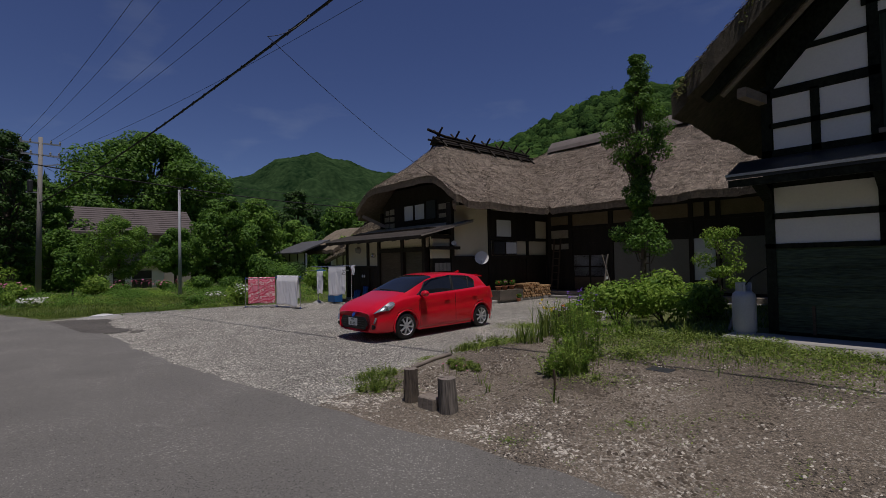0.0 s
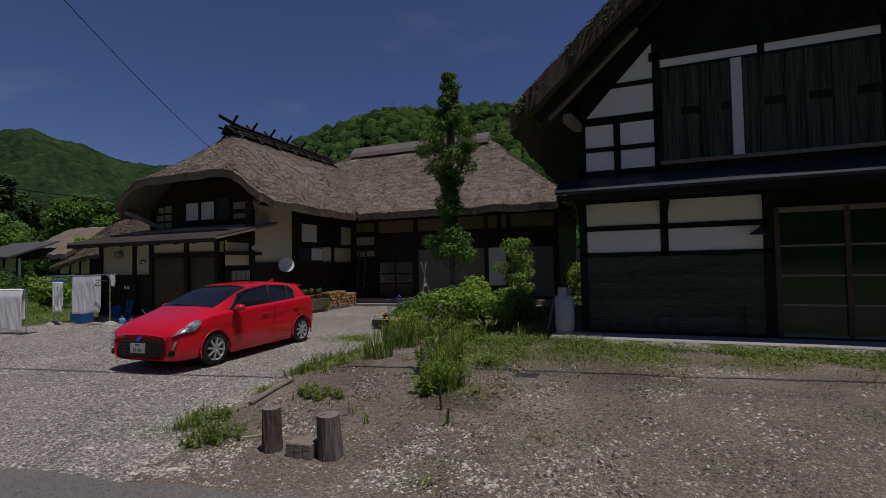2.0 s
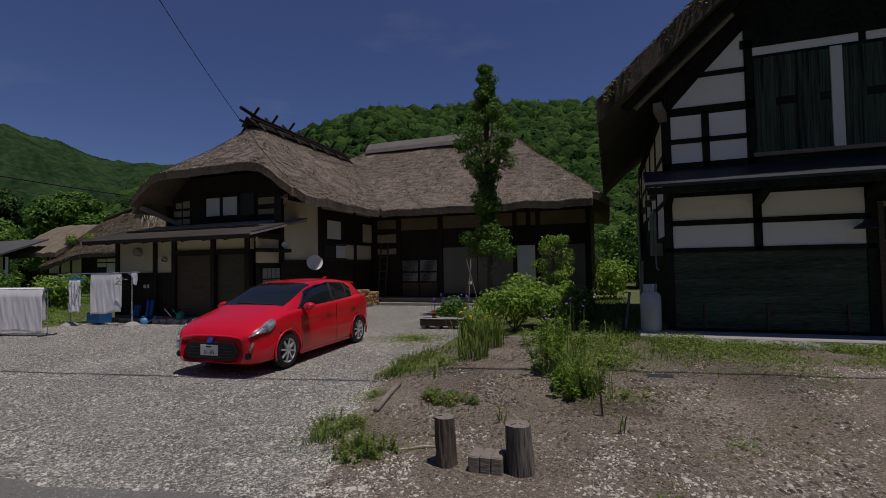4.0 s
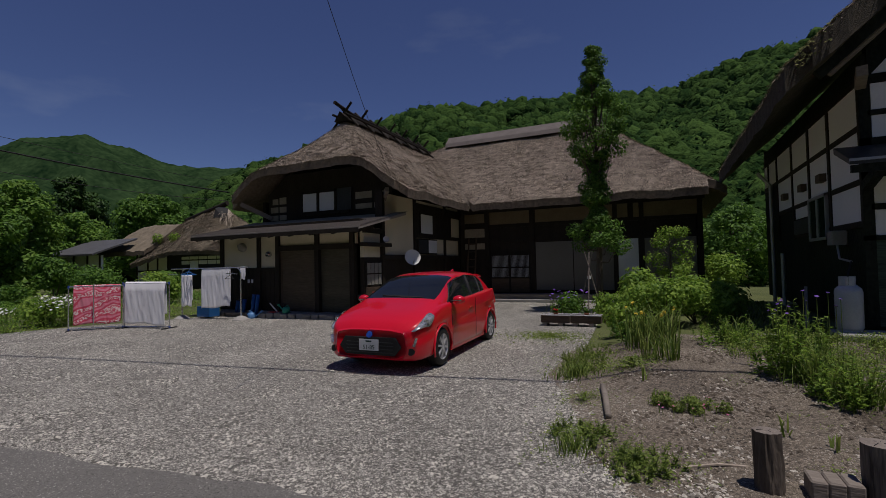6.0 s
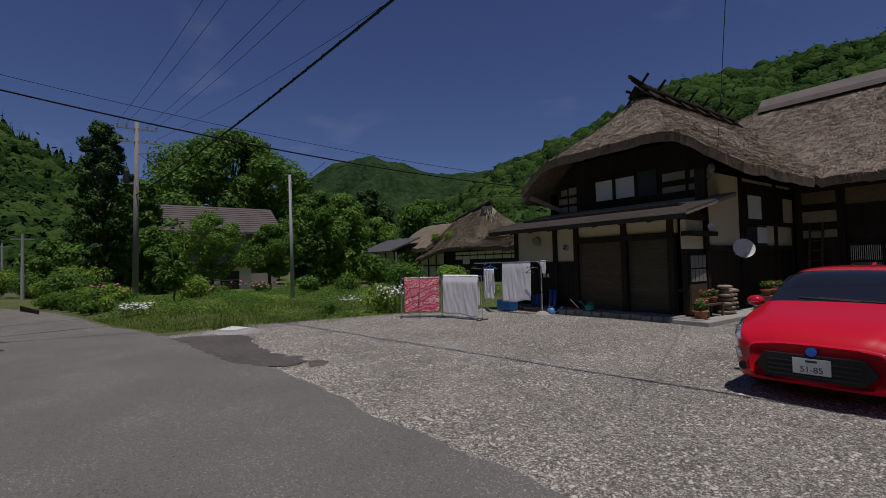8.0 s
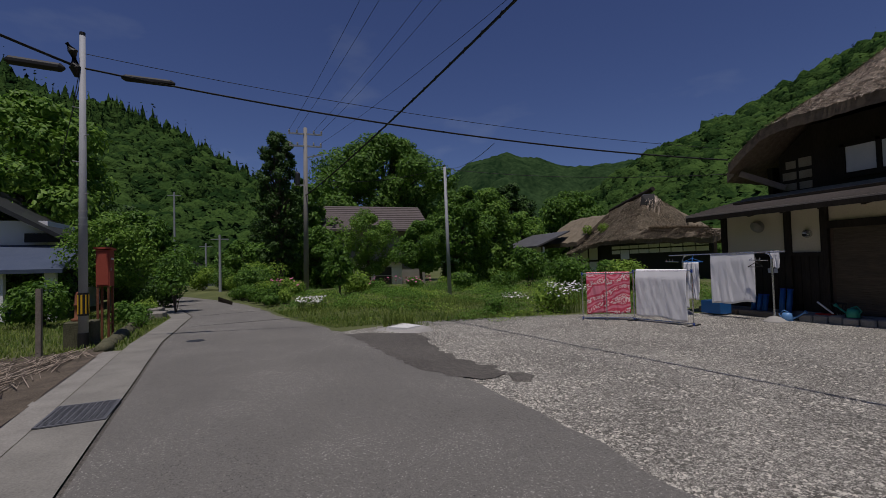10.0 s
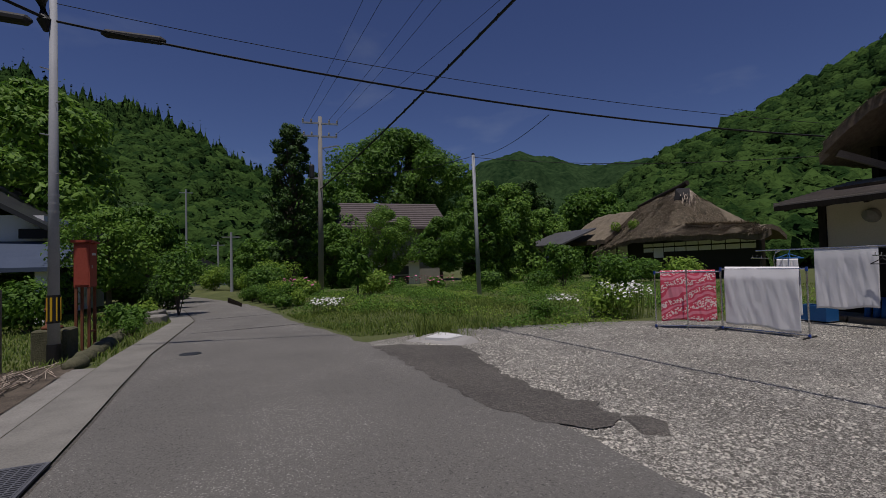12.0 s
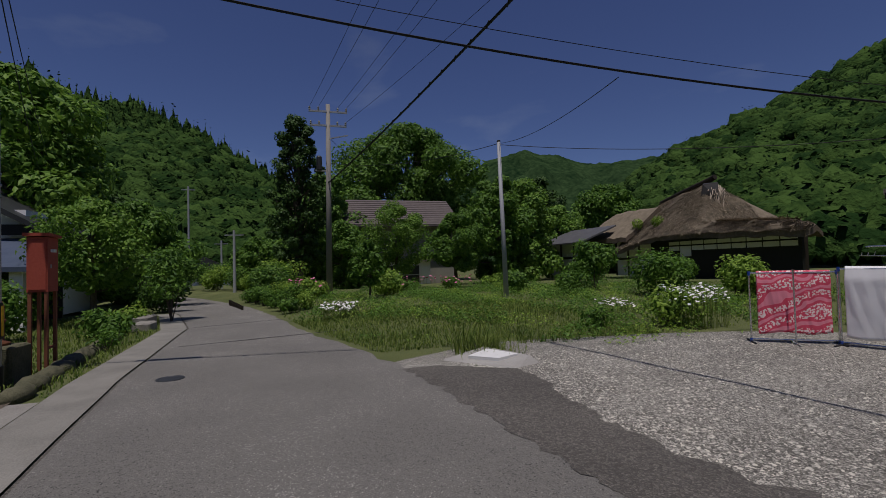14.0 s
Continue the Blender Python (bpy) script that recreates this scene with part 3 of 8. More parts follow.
# small lattice window by the corner
w2 = part("window", M().box(-13.51, 11.66, 0.95, -13.47, 12.52, 1.72), DARKWOOD, farm, "small lattice window with frosted panes")
for a in range(4):
    for b in range(2):
        part("pane", M().box(-13.47, 11.70 + a * 0.205, 1.0 + b * 0.36, -13.455, 11.87 + a * 0.205, 1.32 + b * 0.36), GREYWALL, w2)
part("board_wall", M().box(-13.51, 11.66, 0.15, -13.46, 12.52, 0.93), BROWNWOOD, farm, "reddish brown boards below the window")
part("lintel", M().box(-13.6, 11.5, 2.2, -13.3, 12.9, 2.32), DARKWOOD, farm)
# main front
Y = 18.9
part("wall", M().box(-13.4, Y, 0.1, -3.9, Y + 0.15, 3.95), DARKWOOD, farm, "dark timber front wall")
for x0, x1, z0, z1, mt, lb in ((-13.2, -12.25, 3.35, 3.75, CLAY, "brown clay plaster panel"), (-13.2, -12.25, 2.72, 3.2, CREAM_SHADED, "cream plaster panel"), (-13.2, -12.25, 2.2, 2.55, CREAM_SHADED, "cream plaster panel"), (-12.0, -10.25, 3.25, 3.78, CLAY, "brown clay plaster panel"), (-10.0, -6.4, 3.25, 3.78, CLAY, "brown clay plaster panel"), (-6.2, -4.0, 3.1, 3.78, CLAY, "brown clay plaster panel"),
                               (-10.0, -8.5, 0.45, 2.42, SHUTTER, "grey sliding shutter"), (-8.46, -6.95, 0.45, 2.42, SHUTTER, "grey sliding shutter"), (-6.85, -6.05, 0.85, 2.42, PAPER, "pale paper sliding screen"), (-5.95, -4.1, 0.4, 2.42, SHUTTER, "grey plaster panel")):
    part("panel", M().box(x0, Y - 0.02, z0, x1, Y - 0.001, z1), mt, farm, lb)
for x in (-13.35, -12.2, -10.2, -6.95, -6.0, -4.05):
    post(farm, "post", x, Y - 0.06, 0.15, x + 0.17, Y + 0.02, 3.95)
for z in (2.46, 3.1):
    post(farm, "beam", -13.3, Y - 0.05, z, -3.9, Y + 0.02, z + 0.13)
post(farm, "beam", -13.3, Y - 0.09, 3.78, -3.8, Y + 0.02, 4.0)
w2 = part("lattice_door", M().box(-12.0, Y - 0.03, 0.3, -10.25, Y - 0.001, 2.05), DARKWOOD, farm, "dark sliding door with white paper behind lattice bars")
part("pane", M().box(-11.95, Y - 0.045, 0.98, -10.3, Y - 0.031, 1.9), PAPER, w2)
part("lower_panel", M().box(-11.95, Y - 0.045, 0.34, -10.3, Y - 0.031, 0.94), BROWNWOOD, w2, "brown board panel")
for k in range(34):
    x = -11.95 + k * 0.05
    part("lattice_bar", M().box(x, Y - 0.066, 0.96, x + 0.026, Y - 0.046, 1.92), DARKWOOD, w2)
for z in (0.92, 1.36, 1.9):
    part("rail", M().box(-12.0, Y - 0.08, z, -10.25, Y - 0.067, z + 0.06), DARKWOOD, w2)
part("rail", M().box(-11.16, Y - 0.08, 0.3, -11.08, Y - 0.067, 2.05), DARKWOOD, w2)
part("veranda", M().box(-13.2, Y - 0.7, 0.12, -4.0, Y - 0.07, 0.30), GREYWOOD, farm, "worn wooden veranda step")
frame_wall(farm, "wall", 18.9, 26.5, 0.1, 4.0, -3.95, "y", -W, DARKWOOD, "dark end wall")
frame_wall(farm, "wall", -19.6, -3.95, 0.1, 4.2, 26.4, "x", W, DARKWOOD, "dark back wall")
frame_wall(farm, "wall", 13.4, 26.4, 0.1, 4.2, -19.6, "y", W, DARKWOOD, "dark side wall")
frame_wall(farm, "wall", 11.66, 13.398, 0.1, 2.85, -19.6, "y", W, DARKWOOD, "dark side wall under the pent roof")
part("inner_floor", M().box(-19.4, 11.66, 3.02, -13.7, 18.9, 3.08), DARKWOOD, farm)
# ridge ornaments
m = M()
rd = part("ridge_cap", M().add([(-16.75, 14.35, 7.28), (-16.4, 14.25, 7.62), (-16.05, 14.35, 7.28), (-16.75, 21.6, 7.28), (-16.4, 21.6, 7.55), (-16.05, 21.6, 7.28)], [(0, 1, 4, 3), (1, 2, 5, 4), (0, 2, 1), (3, 4, 5), (0, 3, 5, 2)]), DARKWOOD, farm, "dark bark ridge cap")
part("ridge_pole", M().tube([(-16.4, 13.95, 7.88), (-16.4, 15, 7.72), (-16.4, 21.5, 7.66)], 0.07, 8), DARKWOOD, rd)
for s in (-1, 1):
    part("ridge_pole", M().tube([(-16.4 + s * 0.28, 14.2, 7.5), (-16.4 + s * 0.28, 21.5, 7.45)], 0.05, 8), DARKWOOD, rd)
for k in range(7):
    y = 14.6 + k * 1.1
    for s in (-1, 1):
        part("crossed_pole", M().tube([(-16.4 + s * 0.62, y, 7.05), (-16.4 - s * 0.34, y + 0.04 * s, 8.02)], 0.05, 6), DARKWOOD, rd)
rd = part("ridge_cap", M().add([(-15.5, 22.1, 7.98), (-15.5, 22.5, 8.38), (-15.5, 22.9, 7.98), (-7.6, 22.1, 7.98), (-7.6, 22.5, 8.38), (-7.6, 22.9, 7.98), (-15.5, 22.0, 7.75), (-7.6, 22.0, 7.75), (-15.5, 23.0, 7.75), (-7.6, 23.0, 7.75)], [(0, 3, 4, 1), (1, 4, 5, 2), (6, 7, 3, 0), (2, 5, 9, 8), (6, 0, 1, 2, 8), (3, 7, 9, 5, 4)]), RIDGEWOOD, farm, "weathered board ridge cap")

# ---- storehouse ----
kura = thing("storehouse", (0.5, 9.4, 0.4), "half-timbered thatched storehouse with white plaster and black boards", "barn")
KX0, KX1, KY0, KY1 = -2.14, 3.82, 9.42, 17.6


def kura_h(x, y):
    return soft_min(8.36 - abs(x - 0.82) * 0.9, 7.7 + (y - 8.35) * 0.9, 0.3)


def kura_in(x, y):
    return not (x < -3.1 and y < 8.55)


# the storehouse's cut edge and underside take a darker brown
kroof, kcells = thatch_roof("roof", kura, kura_in, kura_h, -3.35, 4.90, 8.4, 18.6, 0.15, 0.42, THATCH, material("dark_thatch_cut", (0.022, 0.02, 0.014), (0.13, 0.108, 0.075), 9, 90, 0.95, 1.0), "thick mossy grey-brown thatch")
straw_over(kroof, [c for c in kcells if c[0] < 30], kura_h, -3.35, 8.4, 0.15, 60000, 0.11, 4)


class KM(M):
    """Front pieces, set out along the storehouse's own bays."""

    def add(self, vs, fs):
        return M.add(self, [(1.09 * p[0] + 0.274, p[1], p[2]) for p in vs], fs)


def kpost(parent, name, x0, y0, z0, x1, y1, z1):
    return part(name, KM().box(x0, y0, z0, x1, y1, z1), KURAWOOD, parent)


y = KY0
gable = [(KX0 + 0.05, 0.4), (KX1, 0.4), (KX1, 5.15), (1.9, 6.85), (-0.25, 6.85), (KX0 + 0.05, 5.2)]
part("wall", M().add([(u, v, w) for v in (y + 0.03, y + 0.18) for u, w in gable], [tuple(range(6)), tuple(range(11, 5, -1))] + [(i, i + 6, (i + 1) % 6 + 6, (i + 1) % 6) for i in range(6)]), KURAWOOD, kura, "black-stained timber front wall")


def panel(x0, x1, z0, z1, mt=None, lb="white plaster panel"):
    return part("plaster_panel", KM().box(x0, y + 0.005, z0, x1, y + 0.029, z1), mt or PLASTER, kura, lb)


for x0, x1 in ((-2.17, -0.98), (-0.87, 0.48)):
    panel(x0, x1, 1.92, 2.33)
    panel(x0, x1, 2.43, 2.86)
for x0, x1, z0, z1 in ((-2.15, -1.68, 3.5, 3.86), (-2.15, -1.68, 3.95, 4.38), (-1.57, -1.03, 3.5, 3.86), (-1.57, -1.03, 3.95, 4.38), (2.2, 2.7, 3.5, 3.83), (2.2, 2.7, 3.92, 4.30), (2.2, 3.15, 4.5, 4.9), (2.2, 2.9, 5.0, 5.5)):
    panel(x0, x1, z0, z1)
for vs in (((-2.13, 4.54), (-1.03, 4.54), (-1.03, 5.06), (-1.7, 5.06)), ((-1.62, 5.15), (-1.03, 5.15), (-1.03, 5.82))):
    k = len(vs)
    part("plaster_panel", KM().add([(a, y + 0.005, c) for a, c in vs] + [(a, y + 0.029, c) for a, c in vs], [tuple(range(k)), tuple(range(2 * k - 1, k - 1, -1))] + [(i, i + k, (i + 1) % k + k, (i + 1) % k) for i in range(k)]), PLASTER, kura, "white plaster panel")
panel(-0.92, 0.50, 5.32, 5.47)
panel(0.6, 2.05, 5.32, 5.47)
for x0, x1, z0, z1 in ((-2.3, -2.17, 0.42, 4.6), (-0.985, -0.865, 1.85, 2.95), (0.48, 0.62, 0.42, 2.95), (-1.68, -1.57, 3.4, 4.42), (-1.03, -0.91, 3.3, 6.0), (2.05, 2.2, 3.3, 6.0), (-2.3, 3.3, 4.39, 4.53), (-2.3, 3.3, 3.36, 3.5), (-2.3, 0.6, 1.84, 1.92), (-2.2, 0.55, 2.33, 2.43), (-2.3, 3.3, 2.86, 3.0), (-1.08, 2.2, 5.47, 5.62), (-2.2, -1.0, 3.86, 3.95), (-1.7, -1.0, 5.06, 5.15)):
    kpost(kura, "timber", x0, y - 0.02, z0, x1, y + 0.03, z1)
for k in range(9):
    z = 0.46 + k * 0.153
    part("board", KM().add([(-2.2, y - 0.002, z), (0.5, y - 0.002, z), (0.5, y + 0.018, z + 0.158), (-2.2, y + 0.018, z + 0.158), (-2.2, y + 0.029, z), (0.5, y + 0.029, z), (0.5, y + 0.029, z + 0.158), (-2.2, y + 0.029, z + 0.158)], [(0, 1, 2, 3), (0, 4, 5, 1), (0, 3, 7, 4), (1, 5, 6, 2), (3, 2, 6, 7)]), BOARDWOOD, kura, "black weatherboard")
for x in (-1.75, -0.85, 0.2):
    part("batten", KM().box(x, y - 0.03, 0.44, x + 0.035, y - 0.003, 0.9), BROWNWOOD, kura)
# upper shuttered window
sh = part("shutter_bank", KM().box(-0.93, y - 0.01, 3.5, 2.05, y + 0.02, 5.32), KURAWOOD, kura, "bank of dark green sliding wooden shutters, sky sheen in their colour")
# light end of the tone is raised to paint in sky reflected on the planks
GREENWOOD = material("green_black_wood_sky_sheen", (0.002, 0.005, 0.003), (0.085, 0.120, 0.090), 5, 26, 0.6, 0.4, stretch=(1.6, 1.6, 0.05), contrast=0.16, spec=0.15)
for k in range(10):
    x = -0.9 + k * 0.293
    part("plank", KM().box(x, y - 0.03 + 0.012 * (k % 2), 3.58, x + 0.285, y - 0.011, 5.26), GREENWOOD, sh)
part("jamb", KM().box(0.12, y - 0.05, 3.56, 0.27, y - 0.012, 5.28), PAPER, sh, "pale unpainted jamb")
part("sill", KM().box(-0.95, y - 0.07, 3.5, 2.1, y + 0.0, 3.57), GREYWOOD, sh)
# glazed sliding doors
# green base tone stands in for the forest reflected in the panes
GLASS_DARK = material("dark_glass_forest_reflection", (0.006, 0.022, 0.009), (0.016, 0.045, 0.02), 1, 10, 0.08, 0, spec=0.5)
dr = part("sliding_door", KM().box(0.62, y + 0.0, 0.42, 3.2, y + 0.02, 2.62), GLASS_DARK, kura, "dark glazed sliding doors, reflected forest painted green, with grey rails")
for z in (0.44, 0.95, 1.44, 1.94, 2.52):
    part("rail", KM().box(0.62, y - 0.03, z, 3.2, y - 0.002, z + (0.035 if z < 2.5 else 0.09)), GREYWOOD, dr)
for x in (0.62, 1.50, 2.4, 3.1):
    part("stile", KM().box(x, y - 0.035, 0.42, x + 0.07, y - 0.031 + 0.03, 2.6), BROWNWOOD, dr)
# pent strip
pn = part("pent_roof", KM().add([(-2.62, 8.68, 3.06), (3.7, 8.68, 3.06), (3.7, 9.4, 3.38), (-2.62, 9.4, 3.38), (-2.62, 8.68, 2.98), (3.7, 8.68, 2.98), (3.7, 9.4, 3.28), (-2.62, 9.4, 3.28)], [(0, 1, 2, 3), (7, 6, 5, 4), (0, 4, 5, 1), (1, 5, 6, 2), (2, 6, 7, 3), (3, 7, 4, 0)]), DARKMETAL, kura, "dark sheet-metal pent roof")
part("edge_strip", KM().box(-2.63, 8.665, 3.03, 3.71, 8.679, 3.07), STEEL, pn, "light metal eaves edge")
part("fascia", KM().box(-2.6, 8.70, 2.86, 3.7, 8.76, 2.975), KURAWOOD, pn)
for x in (-2.25, -0.92, 0.55):
    part("bracket", KM().beam((x, 9.4, 2.72), (x, 8.8, 2.92), 0.12, 0.14), KURAWOOD, pn)
# side wall
part("wall", M().box(KX0 - 0.02, y + 0.06, 0.4, KX0 + 0.13, KY1, 4.9), KURAWOOD, kura, "black-stained side wall")
BAYS = [(9.6, 11.1), (11.24, 12.5), (12.64, 14.02), (14.14, 15.7), (15.84, 16.9), (17.0, 17.55)]
for k, (y0, y1) in enumerate(BAYS):
    rows = [(3.77, 4.42), (2.87, 3.66)] if k < 4 else [(3.77, 4.42)]
    if k == 0:
        rows.append((2.17, 2.77))
    for z0, z1 in rows:
        part("plaster_panel", M().box(KX0 - 0.045, y0, z0, KX0 - 0.021, y1, z1), PLASTER, kura, "white plaster panel")
    post(kura, "timber", KX0 - 0.07, y0 - 0.13, 2.05, KX0 - 0.021, y0 - 0.01, 4.5)
part("plaster_panel", M().box(KX0 - 0.045, 12.64, 2.52, KX0 - 0.021, 13.9, 2.77), PLASTER, kura, "white plaster panel")
for z, y1 in ((2.07, 14.1), (2.77, 15.8), (3.66, KY1), (4.42, KY1)):
    post(kura, "timber", KX0 - 0.06, y + 0.1, z, KX0 - 0.021, y1, z + 0.1)
for y0 in (11.38, 12.82, 14.55):
    part("beam_end", M().box(KX0 - 0.16, y0, 3.10, KX0 - 0.046, y0 + 0.3, 3.26), BROWNWOOD, kura, "brown beam end")
part("small_window", M().box(KX0 - 0.075, 12.72, 2.14, KX0 - 0.03, 14.0, 2.48), DARKMETAL, kura, "low dark side window")
part("wall", M().box(KX1, y + 0.06, 0.4, KX1 + 0.15, KY1, 4.9), KURAWOOD, kura)
part("wall", M().box(KX0 - 0.02, KY1, 0.4, KX1 + 0.15, KY1 + 0.15, 5.0), KURAWOOD, kura)
part("brace", M().beam((-2.2, 9.4, 4.38), (-2.35, 8.8, 4.42), 0.14, 0.16), GREYWOOD, kura, "weathered beam end")
part("rake_rafter", M().beam((-2.9, 8.8, 4.45), (-0.4, 8.8, 6.7), 0.12, 0.16), KURAWOOD, kura)
part("rake_pole", M().tube([(-2.7, 9.0, 4.5), (-1.1, 9.0, 5.95)], 0.05, 8), GREYWOOD, kura)
structure("kura_slab", M().box(-2.75, 8.72, 0.05, 4.5, 9.43, 0.40, 0.02), CONCRETE, "concrete apron in front of the storehouse")

# moss along the storehouse's verge
mrnd, moss = random.Random(77), M()
for _ in range(5200):
    mx_ = mrnd.uniform(-3.3, 0.4)
    my_ = 8.36 + abs(mrnd.gauss(0, 0.45))
    mk = noise.noise((mx_ * 2.2, my_ * 2.2, 12))
    if mk < 0.0:
        continue
    c_ = Vector((mx_, my_, kura_h(mx_, my_) + 0.03 - (mrnd.random() * 0.3 if my_ < 8.5 else 0.0)))
    u_ = Vector((mrnd.uniform(-1, 1), mrnd.uniform(-1, 1), mrnd.uniform(-0.6, 0.9))).normalized() * mrnd.uniform(0.012, 0.035)
    w_ = u_.orthogonal().normalized() * u_.length * 0.6
    moss.add((c_ - u_, c_ + w_, c_ + u_, c_ - w_), [(0, 1, 2, 3)])
mo = part("moss", moss, material("moss", (0.07, 0.085, 0.02), (0.26, 0.25, 0.085), 3, 20, 0.95, 0, island=0.8), kroof, "yellow-green moss and straw ends on the thatch edge")
mo["kind"] = "stuff"


# ---- hills ----
def hill(name, table, r0, r1, az0, az1, crowns, size, seed, mat, label, base=0.0, leafy=20, conifers=0.0, drop=0.8, mesh=(90, 14), relief=0.0):
    """A wooded slope that rises from r0 to a ridge at r1; the table gives the ridge's angle above the eye."""
    m, rnd = M(), random.Random(seed)
    na, nr = mesh
    cx, cy = -8.0, 0.0

    def at(a, t):
        r = r0 + (r1 - r0) * t
        ca, sa = math.cos(radians(a)), math.sin(radians(a))
        top = 1.6 + r1 * math.tan(radians(max(0.3, lerp(table, a) - drop)))
        lump = noise.noise((ca * r * 0.02, sa * r * 0.02, seed)) * (r1 - r0) * 0.06 * math.sin(math.pi * t)
        if relief:
            lump += relief * (2.2 * noise.noise((ca * r * 0.035, sa * r * 0.035, seed + 3)) + noise.noise((ca * r * 0.13, sa * r * 0.13, seed + 5)) + 0.6 * noise.noise((ca * r * 0.3, sa * r * 0.3, seed + 8)))
        return Vector((cx + r * ca, cy + r * sa, base + (top - base) * t ** 1.15 + lump))

    for i in range(na + 1):
        for j in range(nr + 1):
            m.v.append(at(az0 + (az1 - az0) * i / na, j / nr))
    m.f = [(i * (nr + 1) + j, i * (nr + 1) + j + 1, (i + 1) * (nr + 1) + j + 1, (i + 1) * (nr + 1) + j) for i in range(na) for j in range(nr)]
    shells = {}
    cards = M()
    for _ in range(crowns):
        a, t = az0 + (az1 - az0) * rnd.random(), rnd.random() ** 0.95
        p = at(a, t)
        key = round(a / 15)
        if key not in shells:
            out = Vector((math.cos(radians(key * 15)), math.sin(radians(key * 15)), 0))
            faces = [q for q in LUMP[1] if (lambda c: c.z > -0.3 and c.dot(out) < 0.4)((LUMP[0][q[0]] + LUMP[0][q[1]] + LUMP[0][q[2]]) / 3)]
            ids = sorted({k for q in faces for k in q})
            back = {k: n for n, k in enumerate(ids)}
            shells[key] = [LUMP[0][k] for k in ids], [tuple(back[k] for k in q) for q in faces]
        shell, faces = shells[key]
        s = size * rnd.uniform(0.5, 1.3) * (0.8 + 0.4 * t)
        spire = rnd.random() < conifers * smooth_step(0.6, 1.0, t)
        tall = rnd.uniform(1.5, 2.1) if spire else rnd.uniform(0.8, 1.25)
        wide = 0.6 if spire else 1.0
        off = Vector((rnd.uniform(0, 99), 0, 0))
        lift = Vector((0, 0, s * 0.3))

        def skin(d):
            k = 0.86 + 0.38 * noise.noise(d * 1.9 + off) + 0.34 * noise.noise(d * 4.3 + off)
            taper = wide * (1.0 if not spire else max(0.12, 0.9 - 0.85 * max(0, d.z)))
            return Vector((d.x * s * taper * k, d.y * s * taper * k, d.z * s * tall * k))

        m.add([p + lift + skin(q) * 0.92 for q in shell], faces)
        for _k in range(leafy):
            d = Vector((rnd.gauss(0, 1), rnd.gauss(0, 1), rnd.gauss(0.45, 0.8))).normalized()
            if d.x * math.cos(radians(a)) + d.y * math.sin(radians(a)) > 0.4:
                continue
            c = p + lift + skin(d) * rnd.uniform(0.86, 1.12)
            n = (d + Vector((rnd.uniform(-0.4, 0.4), rnd.uniform(-0.4, 0.4), rnd.uniform(0.1, 0.8)))).normalized()
            u = n.orthogonal().normalized()
            u.rotate(Matrix.Rotation(rnd.uniform(0, 6.28), 3, n))
            w = n.cross(u)
            k = min(s, 4.6) * rnd.uniform(0.08, 0.19)
            cards.add((c - u * k, c - w * k * 0.7 + n * k * 0.2, c + u * k, c + w * k * 0.7 - n * k * 0.25), [(0, 1, 2, 3)])
    n0 = len(m.v)
    m.v += cards.v
    m.f += [tuple(i + n0 for i in q) for q in cards.f]
    ob = part(name, m, mat, None, label, True)
    return tagged(ob, kind="stuff", category="wooded hill")


def icosphere(sub):
    bm = bmesh.new()
    bmesh.ops.create_icosphere(bm, subdivisions=sub, radius=1)
    out = [v.co.copy() for v in bm.verts], [tuple(v.index for v in f.verts) for f in bm.faces]
    bm.free()
    return out


LUMP = icosphere(2)
NEAR_RIGHT = [(40, 21), (60, 20.5), (72, 20.3), (79, 20.2), (83, 19.5), (88, 17.9), (93, 18.3), (100, 18.8), (108.5, 18.8), (117, 18.6), (121.4, 17.3), (125.6, 15.6), (131, 13.5), (137, 11.3), (141, 9.0), (147, 4.5), (155, 1)]
FAR_MID = [(120, 9), (133, 10), (138.5, 11.2), (143, 10.9), (145.5, 11.1), (149, 12.3), (153, 13.1), (157.5, 12.2), (160.5, 10.2), (163, 9.6), (168, 7.5), (176, 6), (186, 5)]
NEAR_LEFT = [(165, 0.5), (172, 4), (178, 8.5), (183, 10.7), (185.3, 11.8), (191.6, 15.6), (196, 17.0), (200.5, 16.8), (204, 18.4), (207, 17.8), (225, 20), (260, 18), (300, 16)]
hill("wooded_hill", NEAR_RIGHT, 80, 330, 40, 155, 8600, 5.0, 2, FOREST, "steep green hillside of broadleaf forest", leafy=19)
hill("wooded_hill", FAR_MID, 330, 900, 118, 188, 0, 3.4, 5, FARWOOD, "distant green wooded mountain", drop=0.0, mesh=(460, 130), relief=1.9)
hill("wooded_hill", NEAR_LEFT, 85, 300, 165, 262, 7200, 4.6, 7, FOREST, "steep dark green wooded slope beyond the road", conifers=0.8, leafy=19, drop=1.5)
hill("wooded_hill", [(-100, 17), (-60, 16), (0, 15), (45, 20)], 120, 330, -100, 42, 900, 9.0, 11, FOREST, "wooded hillside behind the lane", leafy=0)


